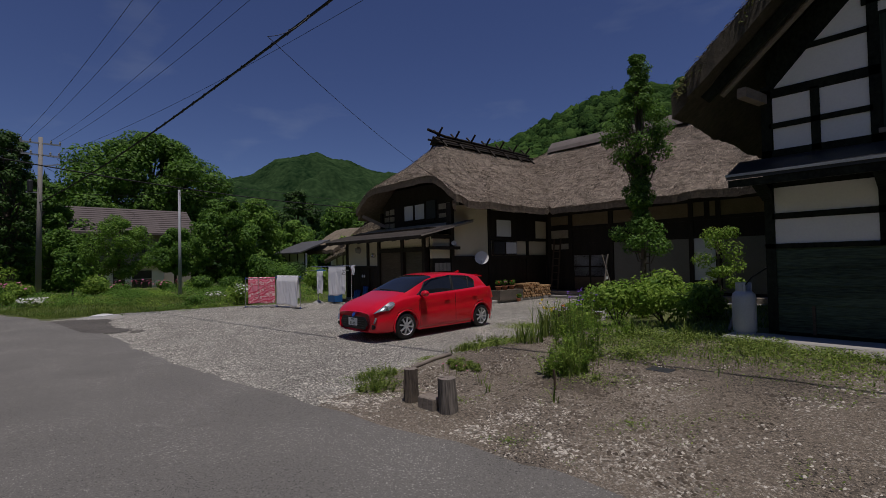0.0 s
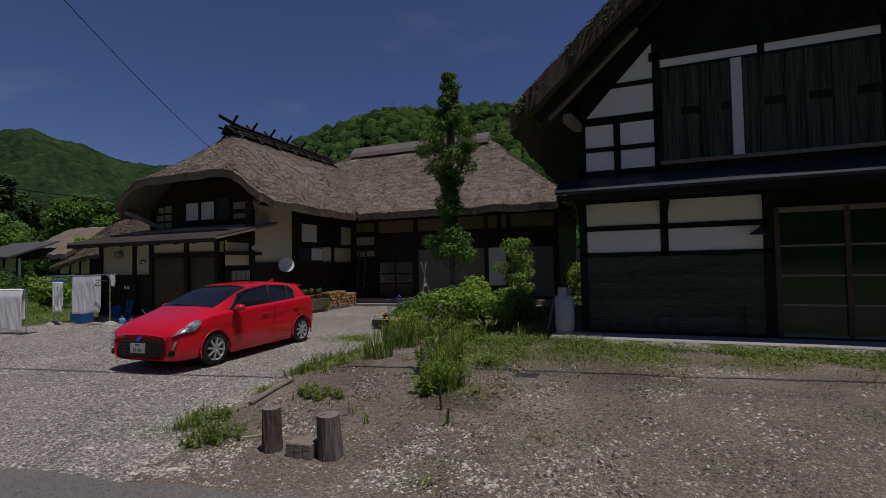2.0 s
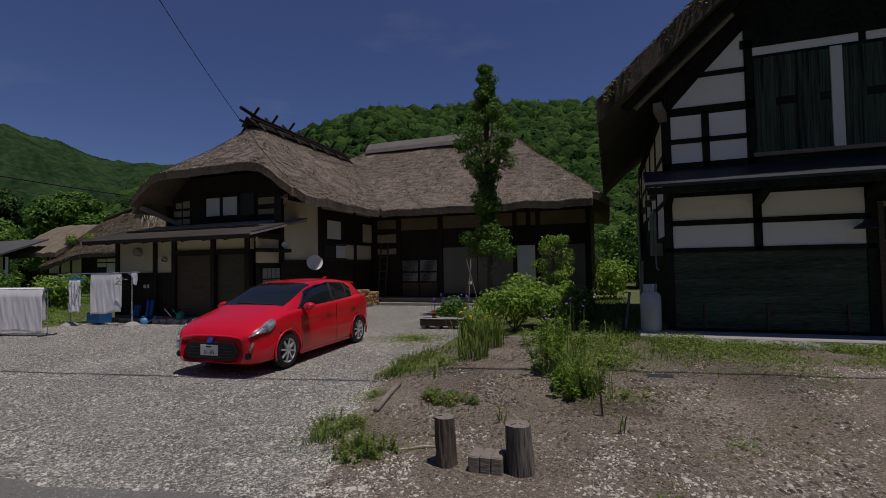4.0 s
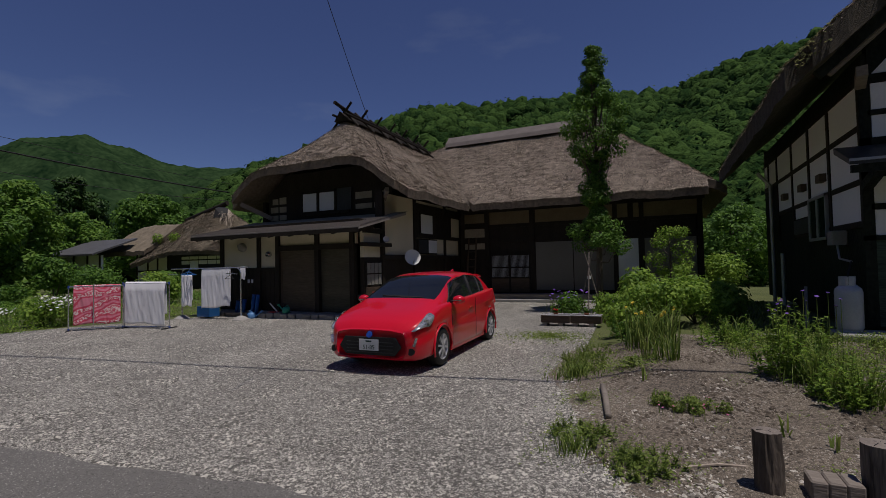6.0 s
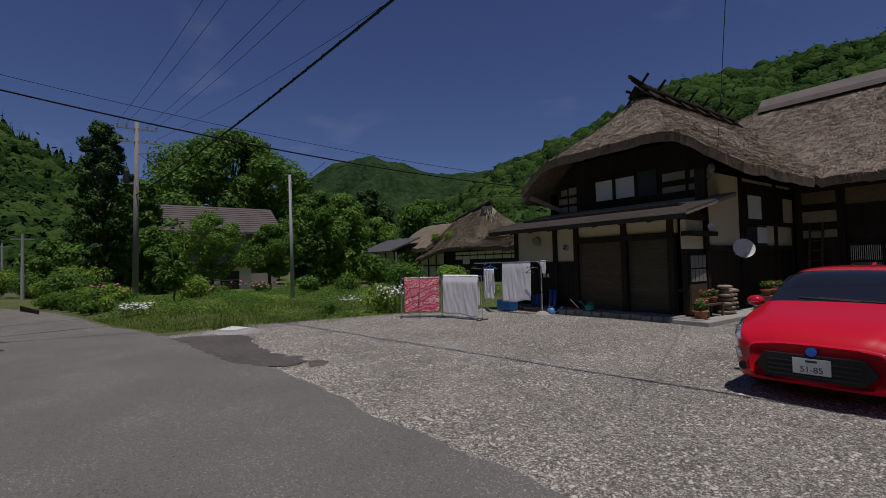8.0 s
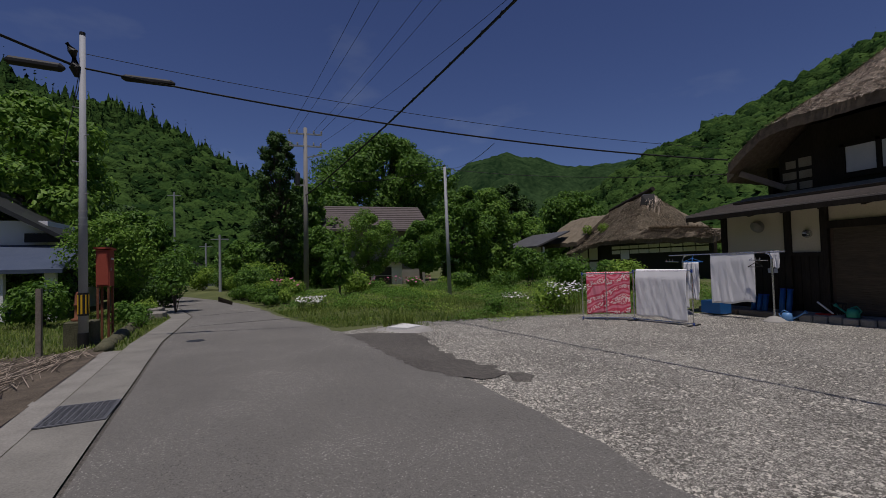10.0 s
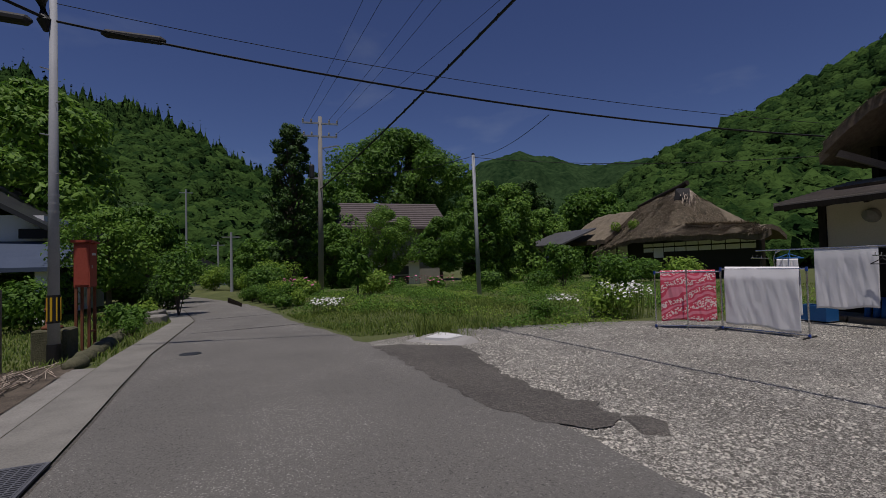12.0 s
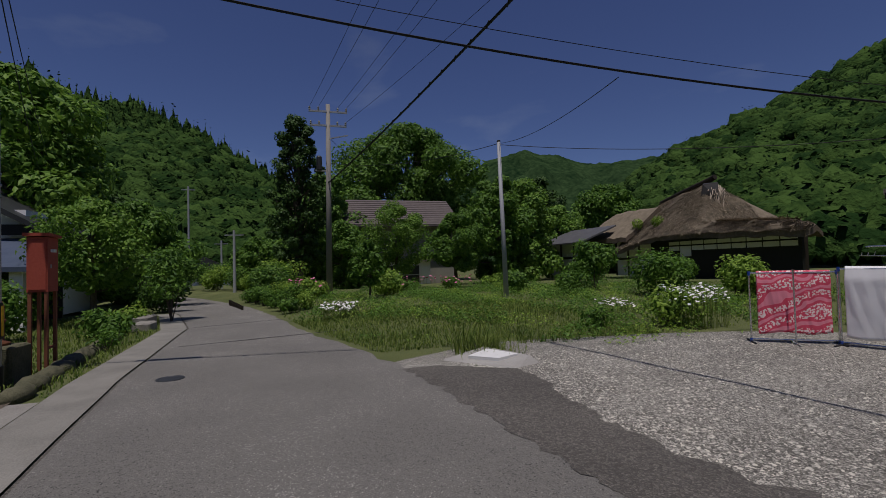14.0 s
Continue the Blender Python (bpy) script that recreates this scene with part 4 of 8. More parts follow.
# ---- plants ----
def leaf_cloud(m, rnd, centre, radius, count, size, flat=1.0):
    """Leaves scattered on and in a rough ball."""
    c = Vector(centre)
    for _ in range(count):
        d = Vector((rnd.gauss(0, 1), rnd.gauss(0, 1), rnd.gauss(0, 1))).normalized()
        r = radius * rnd.uniform(0.55, 1.08)
        p = c + Vector((d.x * r, d.y * r, d.z * r * flat))
        n = (d + Vector((rnd.uniform(-0.8, 0.8), rnd.uniform(-0.8, 0.8), rnd.uniform(-0.2, 1.1)))).normalized()
        a = n.orthogonal().normalized()
        a.rotate(Matrix.Rotation(rnd.uniform(0, 6.28), 3, n))
        b = n.cross(a)
        s = size * rnd.uniform(0.6, 1.35)
        m.add((p - a * s, p + b * s * 0.5 - n * s * 0.12, p + a * s, p - b * s * 0.5 - n * s * 0.12), [(0, 1, 2, 3)])


def tree(name, at, height, spread, label, clumps, leaves, leaf, seed, mat=None, bare=0.25, trunk=0.2, lobes=0.34, shape=None, category="tree", group=""):
    """A tapered trunk with limbs, and a crown of leafy clumps with gaps."""
    rnd = random.Random(seed)
    x, y, z = at
    t = thing(name, at, label, category, group)
    tm = M()
    top = Vector((x + rnd.uniform(-0.1, 0.1) * height * 0.2, y, z + height * 0.86))
    mid = Vector((x + rnd.uniform(-0.03, 0.03) * height, y + rnd.uniform(-0.03, 0.03) * height, z + height * 0.45))
    tm.tube([(x, y, z - 0.1), (x, y, z + 0.1 * height), mid, top], [trunk * 1.35, trunk, trunk * 0.65, trunk * 0.12], 9)
    cm = M()
    for k in range(clumps):
        u = bare + (1 - bare) * (k + rnd.random()) / clumps
        w = shape(u) if shape else math.sin(math.pi * min(1, (u - bare) / (1 - bare) * 0.86 + 0.12)) ** 0.7
        a = k * 2.399 + rnd.uniform(-0.5, 0.5)
        r = spread * w * rnd.uniform(0.35, 0.85)
        c = Vector((x + r * math.cos(a), y + r * math.sin(a), z + height * u * 0.96))
        rad = spread * lobes * rnd.uniform(0.7, 1.25) * (0.55 + 0.45 * w)
        stem = Vector((x, y, z + height * max(0.12, u * 0.72)))
        tm.tube([stem, stem.lerp(c, 0.5) + Vector((0, 0, -0.03 * height)), c], [trunk * 0.32, trunk * 0.2, trunk * 0.06], 5, cap=False)
        leaf_cloud(cm, rnd, c, rad, leaves, leaf, 0.75)
    part("trunk", tm, BARK, t, smooth=True)
    part("crown", cm, mat or LEAF, t)
    return t


def bush(name, at, radius, height, label, leaves, leaf, seed, mat=None, category="shrub", group=""):
    rnd = random.Random(seed)
    t = thing(name, at, label, category, group)
    m, s = M(), M()
    for k in range(7):
        a = rnd.uniform(0, 6.28)
        r = radius * rnd.uniform(0.0, 0.6)
        c = (at[0] + r * math.cos(a), at[1] + r * math.sin(a), at[2] + height * rnd.uniform(0.35, 0.72))
        leaf_cloud(m, rnd, c, min(radius, height) * rnd.uniform(0.38, 0.55), leaves // 7, leaf, 0.9)
        s.tube([(at[0], at[1], at[2] - 0.05), c], 0.02, 5, 0.006)
    part("stem", s, BARK, t)
    part("foliage", m, mat or LEAF, t)
    return t


def grass_patch(name, count, place, height, seed, label, mat=None, width=0.012):
    """Blades of grass as one object; place(rnd) gives x, y and a factor of height."""
    rnd, m = random.Random(seed), M()
    for _ in range(count):
        x, y, k = place(rnd)
        z = ground_z(x, y)
        h = height * k * rnd.uniform(0.45, 1.4)
        a = rnd.uniform(0, 6.28)
        lean = rnd.uniform(0.15, 1.1) * h
        w = width * rnd.uniform(0.6, 1.3)
        dx, dy = math.cos(a), math.sin(a)
        m.add([(x - dy * w, y + dx * w, z - 0.01), (x + dy * w, y - dx * w, z - 0.01), (x + dx * lean * 0.35 + dy * w * 0.8, y + dy * lean * 0.35 - dx * w * 0.8, z + h * 0.62), (x + dx * lean * 0.35 - dy * w * 0.8, y + dy * lean * 0.35 + dx * w * 0.8, z + h * 0.62), (x + dx * lean, y + dy * lean, z + h * 0.95)], [(0, 1, 2, 3), (3, 2, 4)])
    ob = part(name, m, mat or GRASS, None, label)
    return tagged(ob, kind="stuff", category="grass")


def gz(x, y, up=0.0):
    return (x, y, ground_z(x, y) + up)


tree("tall_garden_tree", gz(-7.06, 15.2), 8.85, 1.15, "tall narrow pruned broadleaf tree with tufted crown", 60, 420, 0.048, 21, LEAF, 0.24, 0.10, 0.36,
     shape=lambda u: lerp([(0.24, 0.75), (0.31, 0.8), (0.35, 0.1), (0.39, 0.1), (0.42, 0.4), (0.48, 0.35), (0.5, 0.15), (0.56, 0.3), (0.62, 0.95), (0.76, 1.0), (0.84, 0.5), (0.9, 0.25), (1.0, 0.05)], u))
# trees beyond the yard
tree("cedar_tree", gz(-48.1, -0.8), 12.8, 4.8, "tall dark conifer with a ragged crown", 95, 170, 0.12, 31, LEAF_DARK, 0.16, 0.28, 0.15, shape=lambda u: lerp([(0.16, 0.3), (0.35, 0.42), (0.6, 0.46), (0.82, 0.40), (0.92, 0.26), (1.0, 0.06)], u))
tree("broadleaf_tree", gz(-73, 13), 20.2, 11.5, "large spreading broadleaf tree behind the house", 64, 900, 0.25, 32, LEAF, 0.2, 0.5, 0.25)
tree("broadleaf_tree", gz(-57.5, 1.2), 10.5, 4.2, "leafy green tree beside the house", 26, 420, 0.22, 33, LEAF, 0.05, 0.25, 0.33)
tree("broadleaf_tree", gz(-50, 15.2), 9.0, 3.6, "dense green tree in the garden", 30, 460, 0.18, 34, LEAF, 0.03, 0.25, 0.36)
tree("broadleaf_tree", gz(-54, 19.5), 9.4, 4.4, "leafy green tree beyond the meadow", 28, 460, 0.2, 35, TREE_LIGHT, 0.05, 0.25, 0.36)
tree("broadleaf_tree", gz(-60, 27), 8.0, 4.0, "leafy green tree beyond the meadow", 20, 400, 0.22, 36, TREE_LIGHT, 0.03, 0.25, 0.36)
tree("broadleaf_tree", gz(-74, 44), 13.6, 6.5, "rounded green tree beyond the thatched house", 34, 460, 0.3, 37, LEAF, 0.1, 0.3, 0.34)
tree("broadleaf_tree", gz(-91, 42), 18.0, 5.5, "tall hazy green tree far off", 30, 360, 0.34, 38, LEAF_DARK, 0.1, 0.35, 0.34)
tree("broadleaf_tree", gz(-26, 36), 9.0, 4.6, "bright green tree beside the thatched house", 30, 460, 0.2, 39, TREE_LIGHT, 0.03, 0.25, 0.34)
tree("broadleaf_tree", gz(-20, 33), 9.5, 4.6, "bright green tree behind the farmhouse", 26, 420, 0.2, 40, TREE_LIGHT, 0.03, 0.25, 0.34)
tree("broadleaf_tree", gz(-1.5, 31), 4.4, 2.8, "green tree between the buildings", 24, 420, 0.12, 41, LEAF, 0.03, 0.2, 0.36)
tree("fruit_tree", gz(-47, 6.0), 6.3, 2.6, "loose light green fruit tree before the house", 24, 640, 0.085, 42, TREE_LIGHT, 0.25, 0.14, 0.33)
tree("fruit_tree", gz(-44.5, 9.6), 5.2, 2.3, "large-leaved fruit tree before the house", 24, 560, 0.105, 43, LEAF, 0.3, 0.13, 0.36)
tree("small_tree", gz(-33.9, 2.1), 2.5, 0.9, "small slender tree in the garden", 14, 170, 0.09, 44, LEAF, 0.3, 0.05, 0.42)
tree("broadleaf_tree", gz(-42, -14), 12.5, 4.8, "tall pale-flowering broadleaf tree", 40, 480, 0.2, 45, TREE_LIGHT, 0.1, 0.3, 0.3)
tree("broadleaf_tree", gz(-40, -20), 11.5, 5.0, "tall dark broadleaf tree by the house", 30, 420, 0.22, 46, LEAF_DARK, 0.1, 0.3, 0.33)
tree("maple_tree", gz(-31.6, -7.2), 4.2, 1.7, "light green maple tree by the road", 24, 300, 0.08, 47, TREE_LIGHT, 0.34, 0.1, 0.38)
tree("broadleaf_tree", gz(-41, -8.5), 5.2, 2.6, "leafy green tree beside the road", 22, 360, 0.14, 48, LEAF, 0.1, 0.15, 0.36)
tree("broadleaf_tree", gz(-47, -11), 6.2, 3.2, "leafy green tree beside the road", 24, 360, 0.16, 49, LEAF, 0.05, 0.15, 0.36)
tree("broadleaf_tree", gz(-56, -14), 8.0, 4.0, "leafy green tree by the lane", 24, 360, 0.2, 50, LEAF_DARK, 0.05, 0.2, 0.36)
tree("broadleaf_tree", gz(-62, -4.5), 5.0, 3.2, "leafy green tree by the lane", 22, 360, 0.18, 51, LEAF, 0.03, 0.2, 0.36)
tree("broadleaf_tree", gz(-52, 2.5), 5.4, 2.8, "leafy green tree by the lane", 22, 360, 0.16, 52, LEAF, 0.05, 0.2, 0.36)
tree("broadleaf_tree", gz(-66, -1), 9, 4.2, "dark green tree by the lane", 24, 360, 0.2, 53, LEAF_DARK, 0.03, 0.2, 0.36)
# shrubs along the far edge of the yard and the lane
bush("lilac_bush", gz(-30.7, -4.75), 1.15, 2.9, "dense green roadside shrub with pale flowers", 2600, 0.07, 61)
for k, (x, y, r, h, lf, mt, lb) in enumerate((
        (-32.3, 12.2, 1.2, 3.0, 0.09, LEAF, "leafy green shrub in the meadow"), (-27.7, 11.8, 1.4, 1.6, 0.08, LEAF, "bushy green shrub in the meadow"), (-25.4, 12.6, 1.2, 1.3, 0.08, LEAF_LIGHT, "light green shrub in the meadow"),
        (-22.6, 7.4, 0.9, 1.0, 0.06, LEAF_LIGHT, "yellow-green shrub at the yard's edge"), (-22.9, 5.7, 0.5, 0.55, 0.05, LEAF, "low green weeds at the yard's edge"), (-29.6, 9.4, 0.9, 0.9, 0.07, LEAF, "leafy green shrub in the meadow"),
        (-36.5, 3.2, 1.1, 1.2, 0.09, LEAF_LIGHT, "leafy green shrub in the garden"), (-39.5, 4.8, 1.2, 0.7, 0.08, LEAF, "garden shrub with pink flowers"), (-41.5, 8.0, 1.2, 0.7, 0.08, LEAF, "garden shrub with pink flowers"), (-37, 9.3, 1.1, 0.8, 0.09, LEAF_LIGHT, "leafy green shrub in the garden"),
        (-33.5, 8.6, 1.0, 1.0, 0.08, LEAF, "leafy green shrub in the garden"), (-36.5, -0.2, 1.0, 0.9, 0.07, LEAF_LIGHT, "leafy shrub on the bank"), (-40.5, -2.2, 1.5, 2.2, 0.1, LEAF, "leafy shrub on the bank"), (-44, -2.0, 1.8, 2.6, 0.1, LEAF_LIGHT, "leafy shrub on the bank"),
        (-28.5, -8.2, 1.4, 1.6, 0.08, LEAF, "leafy green shrub in the garden"), (-33, -10.5, 1.8, 2.2, 0.1, LEAF, "leafy green shrub in the garden"), (-27.5, -10.0, 1.0, 0.9, 0.07, LEAF_DARK, "dark green shrub in the garden"),
        (-35.5, -6.2, 1.5, 2.0, 0.09, LEAF_DARK, "dark green shrub beside the road"), (-26, -4.75, 0.6, 0.45, 0.04, LEAF, "clipped low hedge by the road"), (-24.9, -4.55, 0.5, 0.4, 0.04, LEAF, "clipped low hedge by the road"),
        (-35, 20, 1.6, 1.4, 0.1, LEAF, "leafy green shrub in the meadow"), (-40, 17, 1.8, 1.8, 0.1, LEAF, "leafy green shrub in the meadow"), (-44, 20, 1.8, 2.2, 0.1, LEAF_DARK, "dark green shrub in the meadow"))):
    bush("shrub", gz(x, y), r, h, lb, int(1500 * min(1.6, r * h)), lf, 70 + k, mt)


def flowers(name, at, radius, low, high, count, size, mat, label, seed):
    """Blossoms held over foliage."""
    rnd, m = random.Random(seed), M()
    t = thing(name, at, label, "flowers")
    st = M()
    for _ in range(count):
        a, r = rnd.uniform(0, 6.28), radius * math.sqrt(rnd.random())
        x, y, h = at[0] + r * math.cos(a), at[1] + r * math.sin(a), rnd.uniform(low, high)
        c = Vector((x, y, at[2] + h))
        n = 6
        tilt = Vector((rnd.uniform(-0.5, 0.5), rnd.uniform(-0.6, 0.2), 1)).normalized()
        u = tilt.orthogonal().normalized()
        w = tilt.cross(u)
        s = size * rnd.uniform(0.7, 1.2)
        m.add([c + tilt * s * 0.25] + [c + (u * math.cos(6.283 * k / n) + w * math.sin(6.283 * k / n)) * s for k in range(n)], [(0, k + 1, (k + 1) % n + 1) for k in range(n)])
        st.tube([(x, y, at[2] - 0.03), c], 0.004, 3, cap=False)
    tagged(part("stalk", st, GRASS, t), kind="stuff")
    o = part("blossoms", m, mat, t)
    o["kind"] = "stuff"
    return t


WHITE_P = material("white_petals", (0.66, 0.66, 0.62), (0.8, 0.8, 0.76), 8, 30, 0.7, 0)
PINK_P = material("pink_petals", (0.45, 0.10, 0.2), (0.65, 0.22, 0.35), 8, 30, 0.7, 0, island=0.5)
PURPLE_P = material("purple_petals", (0.10, 0.04, 0.28), (0.22, 0.09, 0.45), 8, 30, 0.7, 0, island=0.5)
YELLOW_P = material("yellow_petals", (0.62, 0.45, 0.03), (0.78, 0.6, 0.06), 8, 30, 0.7, 0)
RED_P = material("red_petals", (0.5, 0.02, 0.015), (0.7, 0.05, 0.03), 8, 30, 0.7, 0, island=0.5)
flowers("daisies", gz(-22.4, 7.9), 0.75, 0.55, 0.95, 190, 0.04, WHITE_P, "dense clump of white daisies at the yard's edge", 91)
flowers("daisies", gz(-27.7, 0.3), 0.55, 0.25, 0.5, 120, 0.045, WHITE_P, "clump of white daisies by the road", 92)
flowers("peonies", gz(-39, 6.2), 2.6, 0.5, 0.9, 60, 0.07, PINK_P, "row of pink garden peonies", 93)
flowers("peonies", gz(-36.5, -0.6), 1.0, 0.5, 1.0, 36, 0.08, PINK_P, "pale pink roses on the bank", 94)
flowers("daisies", gz(-23.8, 6.8), 0.5, 0.3, 0.5, 60, 0.035, WHITE_P, "small white daisies in the grass", 95)


def meadow(rnd):
    while True:
        x, y = rnd.uniform(-40, -21), rnd.uniform(-1.5, 22)
        if y > yard_edge(x) + 0.25 and not (x > -22.2 and y < 3.2) and not (x > -21.8 and y < 9.5):
            return x, y, rnd.choice((0.4, 0.6, 1.0)) * (1.0 + 0.8 * max(0, noise.noise((x * 0.4, y * 0.4, 3))))




def near_meadow(rnd):
    while True:
        x, y = rnd.uniform(-28.5, -20.9), rnd.uniform(-1.2, 6.5)
        if y > yard_edge(x) + 0.2 and not (x > -22.2 and y < 3.2) and not (x > -21.8 and y < 9.5):
            return x, y, rnd.choice((0.4, 0.7, 1.0, 1.5)) * (0.7 + 0.9 * max(0, noise.noise((x * 0.7, y * 0.7, 5))))


grass_patch("meadow_grass", 26000, near_meadow, 0.10, 107, "uneven green meadow grass beside the yard", width=0.007)
grass_patch("meadow_grass", 38000, meadow, 0.075, 101, "uneven green meadow grass", width=0.010)


def verge(rnd):
    while True:
        x, y = rnd.uniform(-36, -21), rnd.uniform(-12, -3)
        if y < gutter_edge(x) - 0.72:
            return x, y, rnd.choice((0.4, 0.7, 1.0))


grass_patch("verge_grass", 24000, verge, 0.13, 102, "rough green grass by the road", width=0.010)


def weed_mat(name, count, place, height, leaf, mat, label, seed):
    """Small leaves in a low mat, as one object; place(rnd) gives x, y and a factor of height."""
    rnd, m = random.Random(seed), M()
    for _ in range(count):
        x, y, k = place(rnd)
        p = Vector((x, y, ground_z(x, y) + 0.01 + height * k * rnd.random()))
        n_ = Vector((rnd.uniform(-0.9, 0.9), rnd.uniform(-0.9, 0.9), 1)).normalized()
        a = n_.orthogonal().normalized()
        a.rotate(Matrix.Rotation(rnd.uniform(0, 6.28), 3, n_))
        b, s = n_.cross(a), leaf * rnd.uniform(0.5, 1.4)
        m.add((p - a * s, p + b * s * 0.45, p + a * s, p - b * s * 0.45), [(0, 1, 2, 3)])
    return tagged(part(name, m, mat, None, label), kind="stuff", category="weeds")


def kerb_weeds(rnd):
    while True:
        x = rnd.uniform(-4.4, 3.0)
        y = 8.68 - abs(rnd.gauss(0, 0.75)) * (1.2 if x < -0.6 else 0.8)
        if noise.noise((x * 1.3, y * 1.3, 8)) > rnd.uniform(-0.45, 0.25) - 0.3 * (y > 8.2):
            return x, y, 1.3 if x < -1.8 else 0.7


weed_mat("kerb_weeds", 26000, kerb_weeds, 0.13, 0.020, WEED, "low yellow-green weeds along the apron", 103)


grass_patch("kerb_grass", 7000, kerb_weeds, 0.10, 108, "bright green grass along the storehouse apron", GRASS, 0.005)


def bed_weeds(rnd):
    while True:
        x, y = rnd.uniform(-6.3, 1.5), rnd.uniform(3.2, 8.6)
        k = noise.noise((x * 1.9, y * 1.9, 14))
        if k > 0.22 and rnd.random() < 0.3 + k:
            return x, y, 0.5 + k


weed_mat("bed_weeds", 4000, bed_weeds, 0.05, 0.012, WEED, "scattered small weeds on bare soil", 104)


def rank_weeds(rnd):
    while True:
        x, y = rnd.uniform(-40, -21.6), rnd.uniform(-1.0, 16)
        k = noise.noise((x * 0.55, y * 0.55, 21)) + 0.5 * noise.noise((x * 1.7, y * 1.7, 2))
        if y > yard_edge(x) + 0.3 and not (x > -22.0 and y < 3.4) and k > 0.12:
            return x, y, min(2.2, 0.4 + 2.6 * (k - 0.12))


weed_mat("rank_weeds", 44000, rank_weeds, 0.30, 0.04, LEAF, "rank leafy weeds and shrubs in the meadow", 105)
weed_mat("rank_weeds", 22000, lambda rnd: (lambda q: (q[0] + 0.7, q[1] + 0.9, q[2]))(rank_weeds(rnd)), 0.22, 0.035, LEAF_LIGHT, "light green leafy weeds in the meadow", 106)


def shade_lawn(rnd):
    return rnd.uniform(-4.6, -2.6), rnd.uniform(8.6, 22), 0.7


grass_patch("lawn_grass", 5000, shade_lawn, 0.14, 104, "grass between the two buildings", width=0.010)


def tufted(cx, cy, r, k=1.0):
    def place(rnd):
        a, q = rnd.uniform(0, 6.28), r * min(1.6, abs(rnd.gauss(0, 0.62)))
        return cx + q * math.cos(a) * 1.2, cy + q * math.sin(a), k * (1.15 - 0.5 * q / r)
    return place


for k, (x, y, r, n, h, lf) in enumerate(((-5.88, 4.06, 0.30, 1200, 0.07, 0.014), (-5.38, 3.62, 0.34, 1500, 0.07, 0.014), (-6.25, 6.6, 0.45, 1600, 0.08, 0.018), (-6.3, 7.5, 0.5, 1600, 0.08, 0.018), (-7.4, 9.6, 0.8, 2400, 0.08, 0.022), (-5.6, 6.3, 0.35, 800, 0.14, 0.02), (-6.0, 5.0, 0.3, 700, 0.08, 0.015), (-3.3, 6.6, 0.5, 1600, 0.16, 0.022), (-3.1, 5.3, 0.4, 600, 0.07, 0.016), (-4.1, 3.9, 0.14, 120, 0.06, 0.014), (-2.9, 3.4, 0.2, 160, 0.05, 0.014), (-2.2, 4.4, 0.25, 200, 0.05, 0.014))):
    weed_mat("weed_patch", n, tufted(x, y, r), h, lf, WEED, "low mat of small-leaved green weeds", 110 + k)
for k, (x, y, r, n, h) in enumerate(((-3.7, 5.85, 0.25, 220, 0.42), (-3.55, 5.35, 0.25, 240, 0.36), (-6.3, 6.2, 0.3, 300, 0.16), (-5.9, 3.7, 0.25, 160, 0.14), (-21.3, 2.3, 0.6, 700, 0.3))):
    grass_patch("grass_tuft", n, tufted(x, y, r), h, 125 + k, "loose tuft of green grass", GRASS, 0.005)


def sword_leaves(name, at, radius, count, height, label, seed, blossoms=None):
    """Iris-like blades in a fan."""
    rnd, m = random.Random(seed), M()
    t = thing(name, at, label, "plant")
    for _ in range(count):
        a, q = rnd.uniform(0, 6.28), radius * math.sqrt(rnd.random())
        x, y, z = at[0] + q * math.cos(a), at[1] + q * math.sin(a), at[2] - 0.02
        h, b = height * rnd.uniform(0.6, 1.15), rnd.uniform(0, 6.28)
        out = h * rnd.uniform(0.1, 0.85)
        w = rnd.uniform(0.006, 0.011)
        dx, dy = math.cos(b), math.sin(b)
        pts = [(0, 0, 1.0), (0.15 * out, 0.4 * h, 1.0), (0.5 * out, 0.8 * h, 0.8), (out, 0.95 * h, 0.1)]
        vs = []
        for d, e, k in pts:
            vs += [(x + dx * d - dy * w * k, y + dy * d + dx * w * k, z + e), (x + dx * d + dy * w * k, y + dy * d - dx * w * k, z + e)]
        m.add(vs, [(2 * i, 2 * i + 1, 2 * i + 3, 2 * i + 2) for i in range(3)])
    part("leaves", m, GRASS, t)
    if blossoms:
        f = M()
        for _ in range(blossoms[1]):
            a, q = rnd.uniform(0, 6.28), radius * math.sqrt(rnd.random())
            leaf_cloud(f, rnd, (at[0] + q * math.cos(a), at[1] + q * math.sin(a), at[2] + height * rnd.uniform(0.75, 1.15)), 0.028, 10, 0.022)
        part("blossoms", f, blossoms[0], t)
    return t


sword_leaves("iris_clump", gz(-5.4, 7.75), 0.42, 170, 0.66, "clump of sword-leaved yellow irises", 121, (YELLOW_P, 8))
sword_leaves("day_lily", gz(-5.25, 6.75), 0.25, 90, 0.4, "arching green day lily leaves", 122)
sword_leaves("iris_clump", gz(-4.1, 8.4), 0.2, 40, 0.42, "small clump of iris leaves", 123)
sword_leaves("iris_clump", gz(-3.3, 8.5), 0.2, 30, 0.36, "small clump of iris leaves", 124)
sword_leaves("iris_clump", gz(-21.5, 2.15), 0.4, 130, 0.5, "dark green iris clump beside the slab", 125)
for k, (x, y) in enumerate(((-4.3, 4.5), (-4.0, 4.3), (-3.15, 4.5), (-5.4, 5.6))):
    sword_leaves("seedling", gz(x, y), 0.05, 5, 0.22, "thin young iris shoots in bare soil", 130 + k)
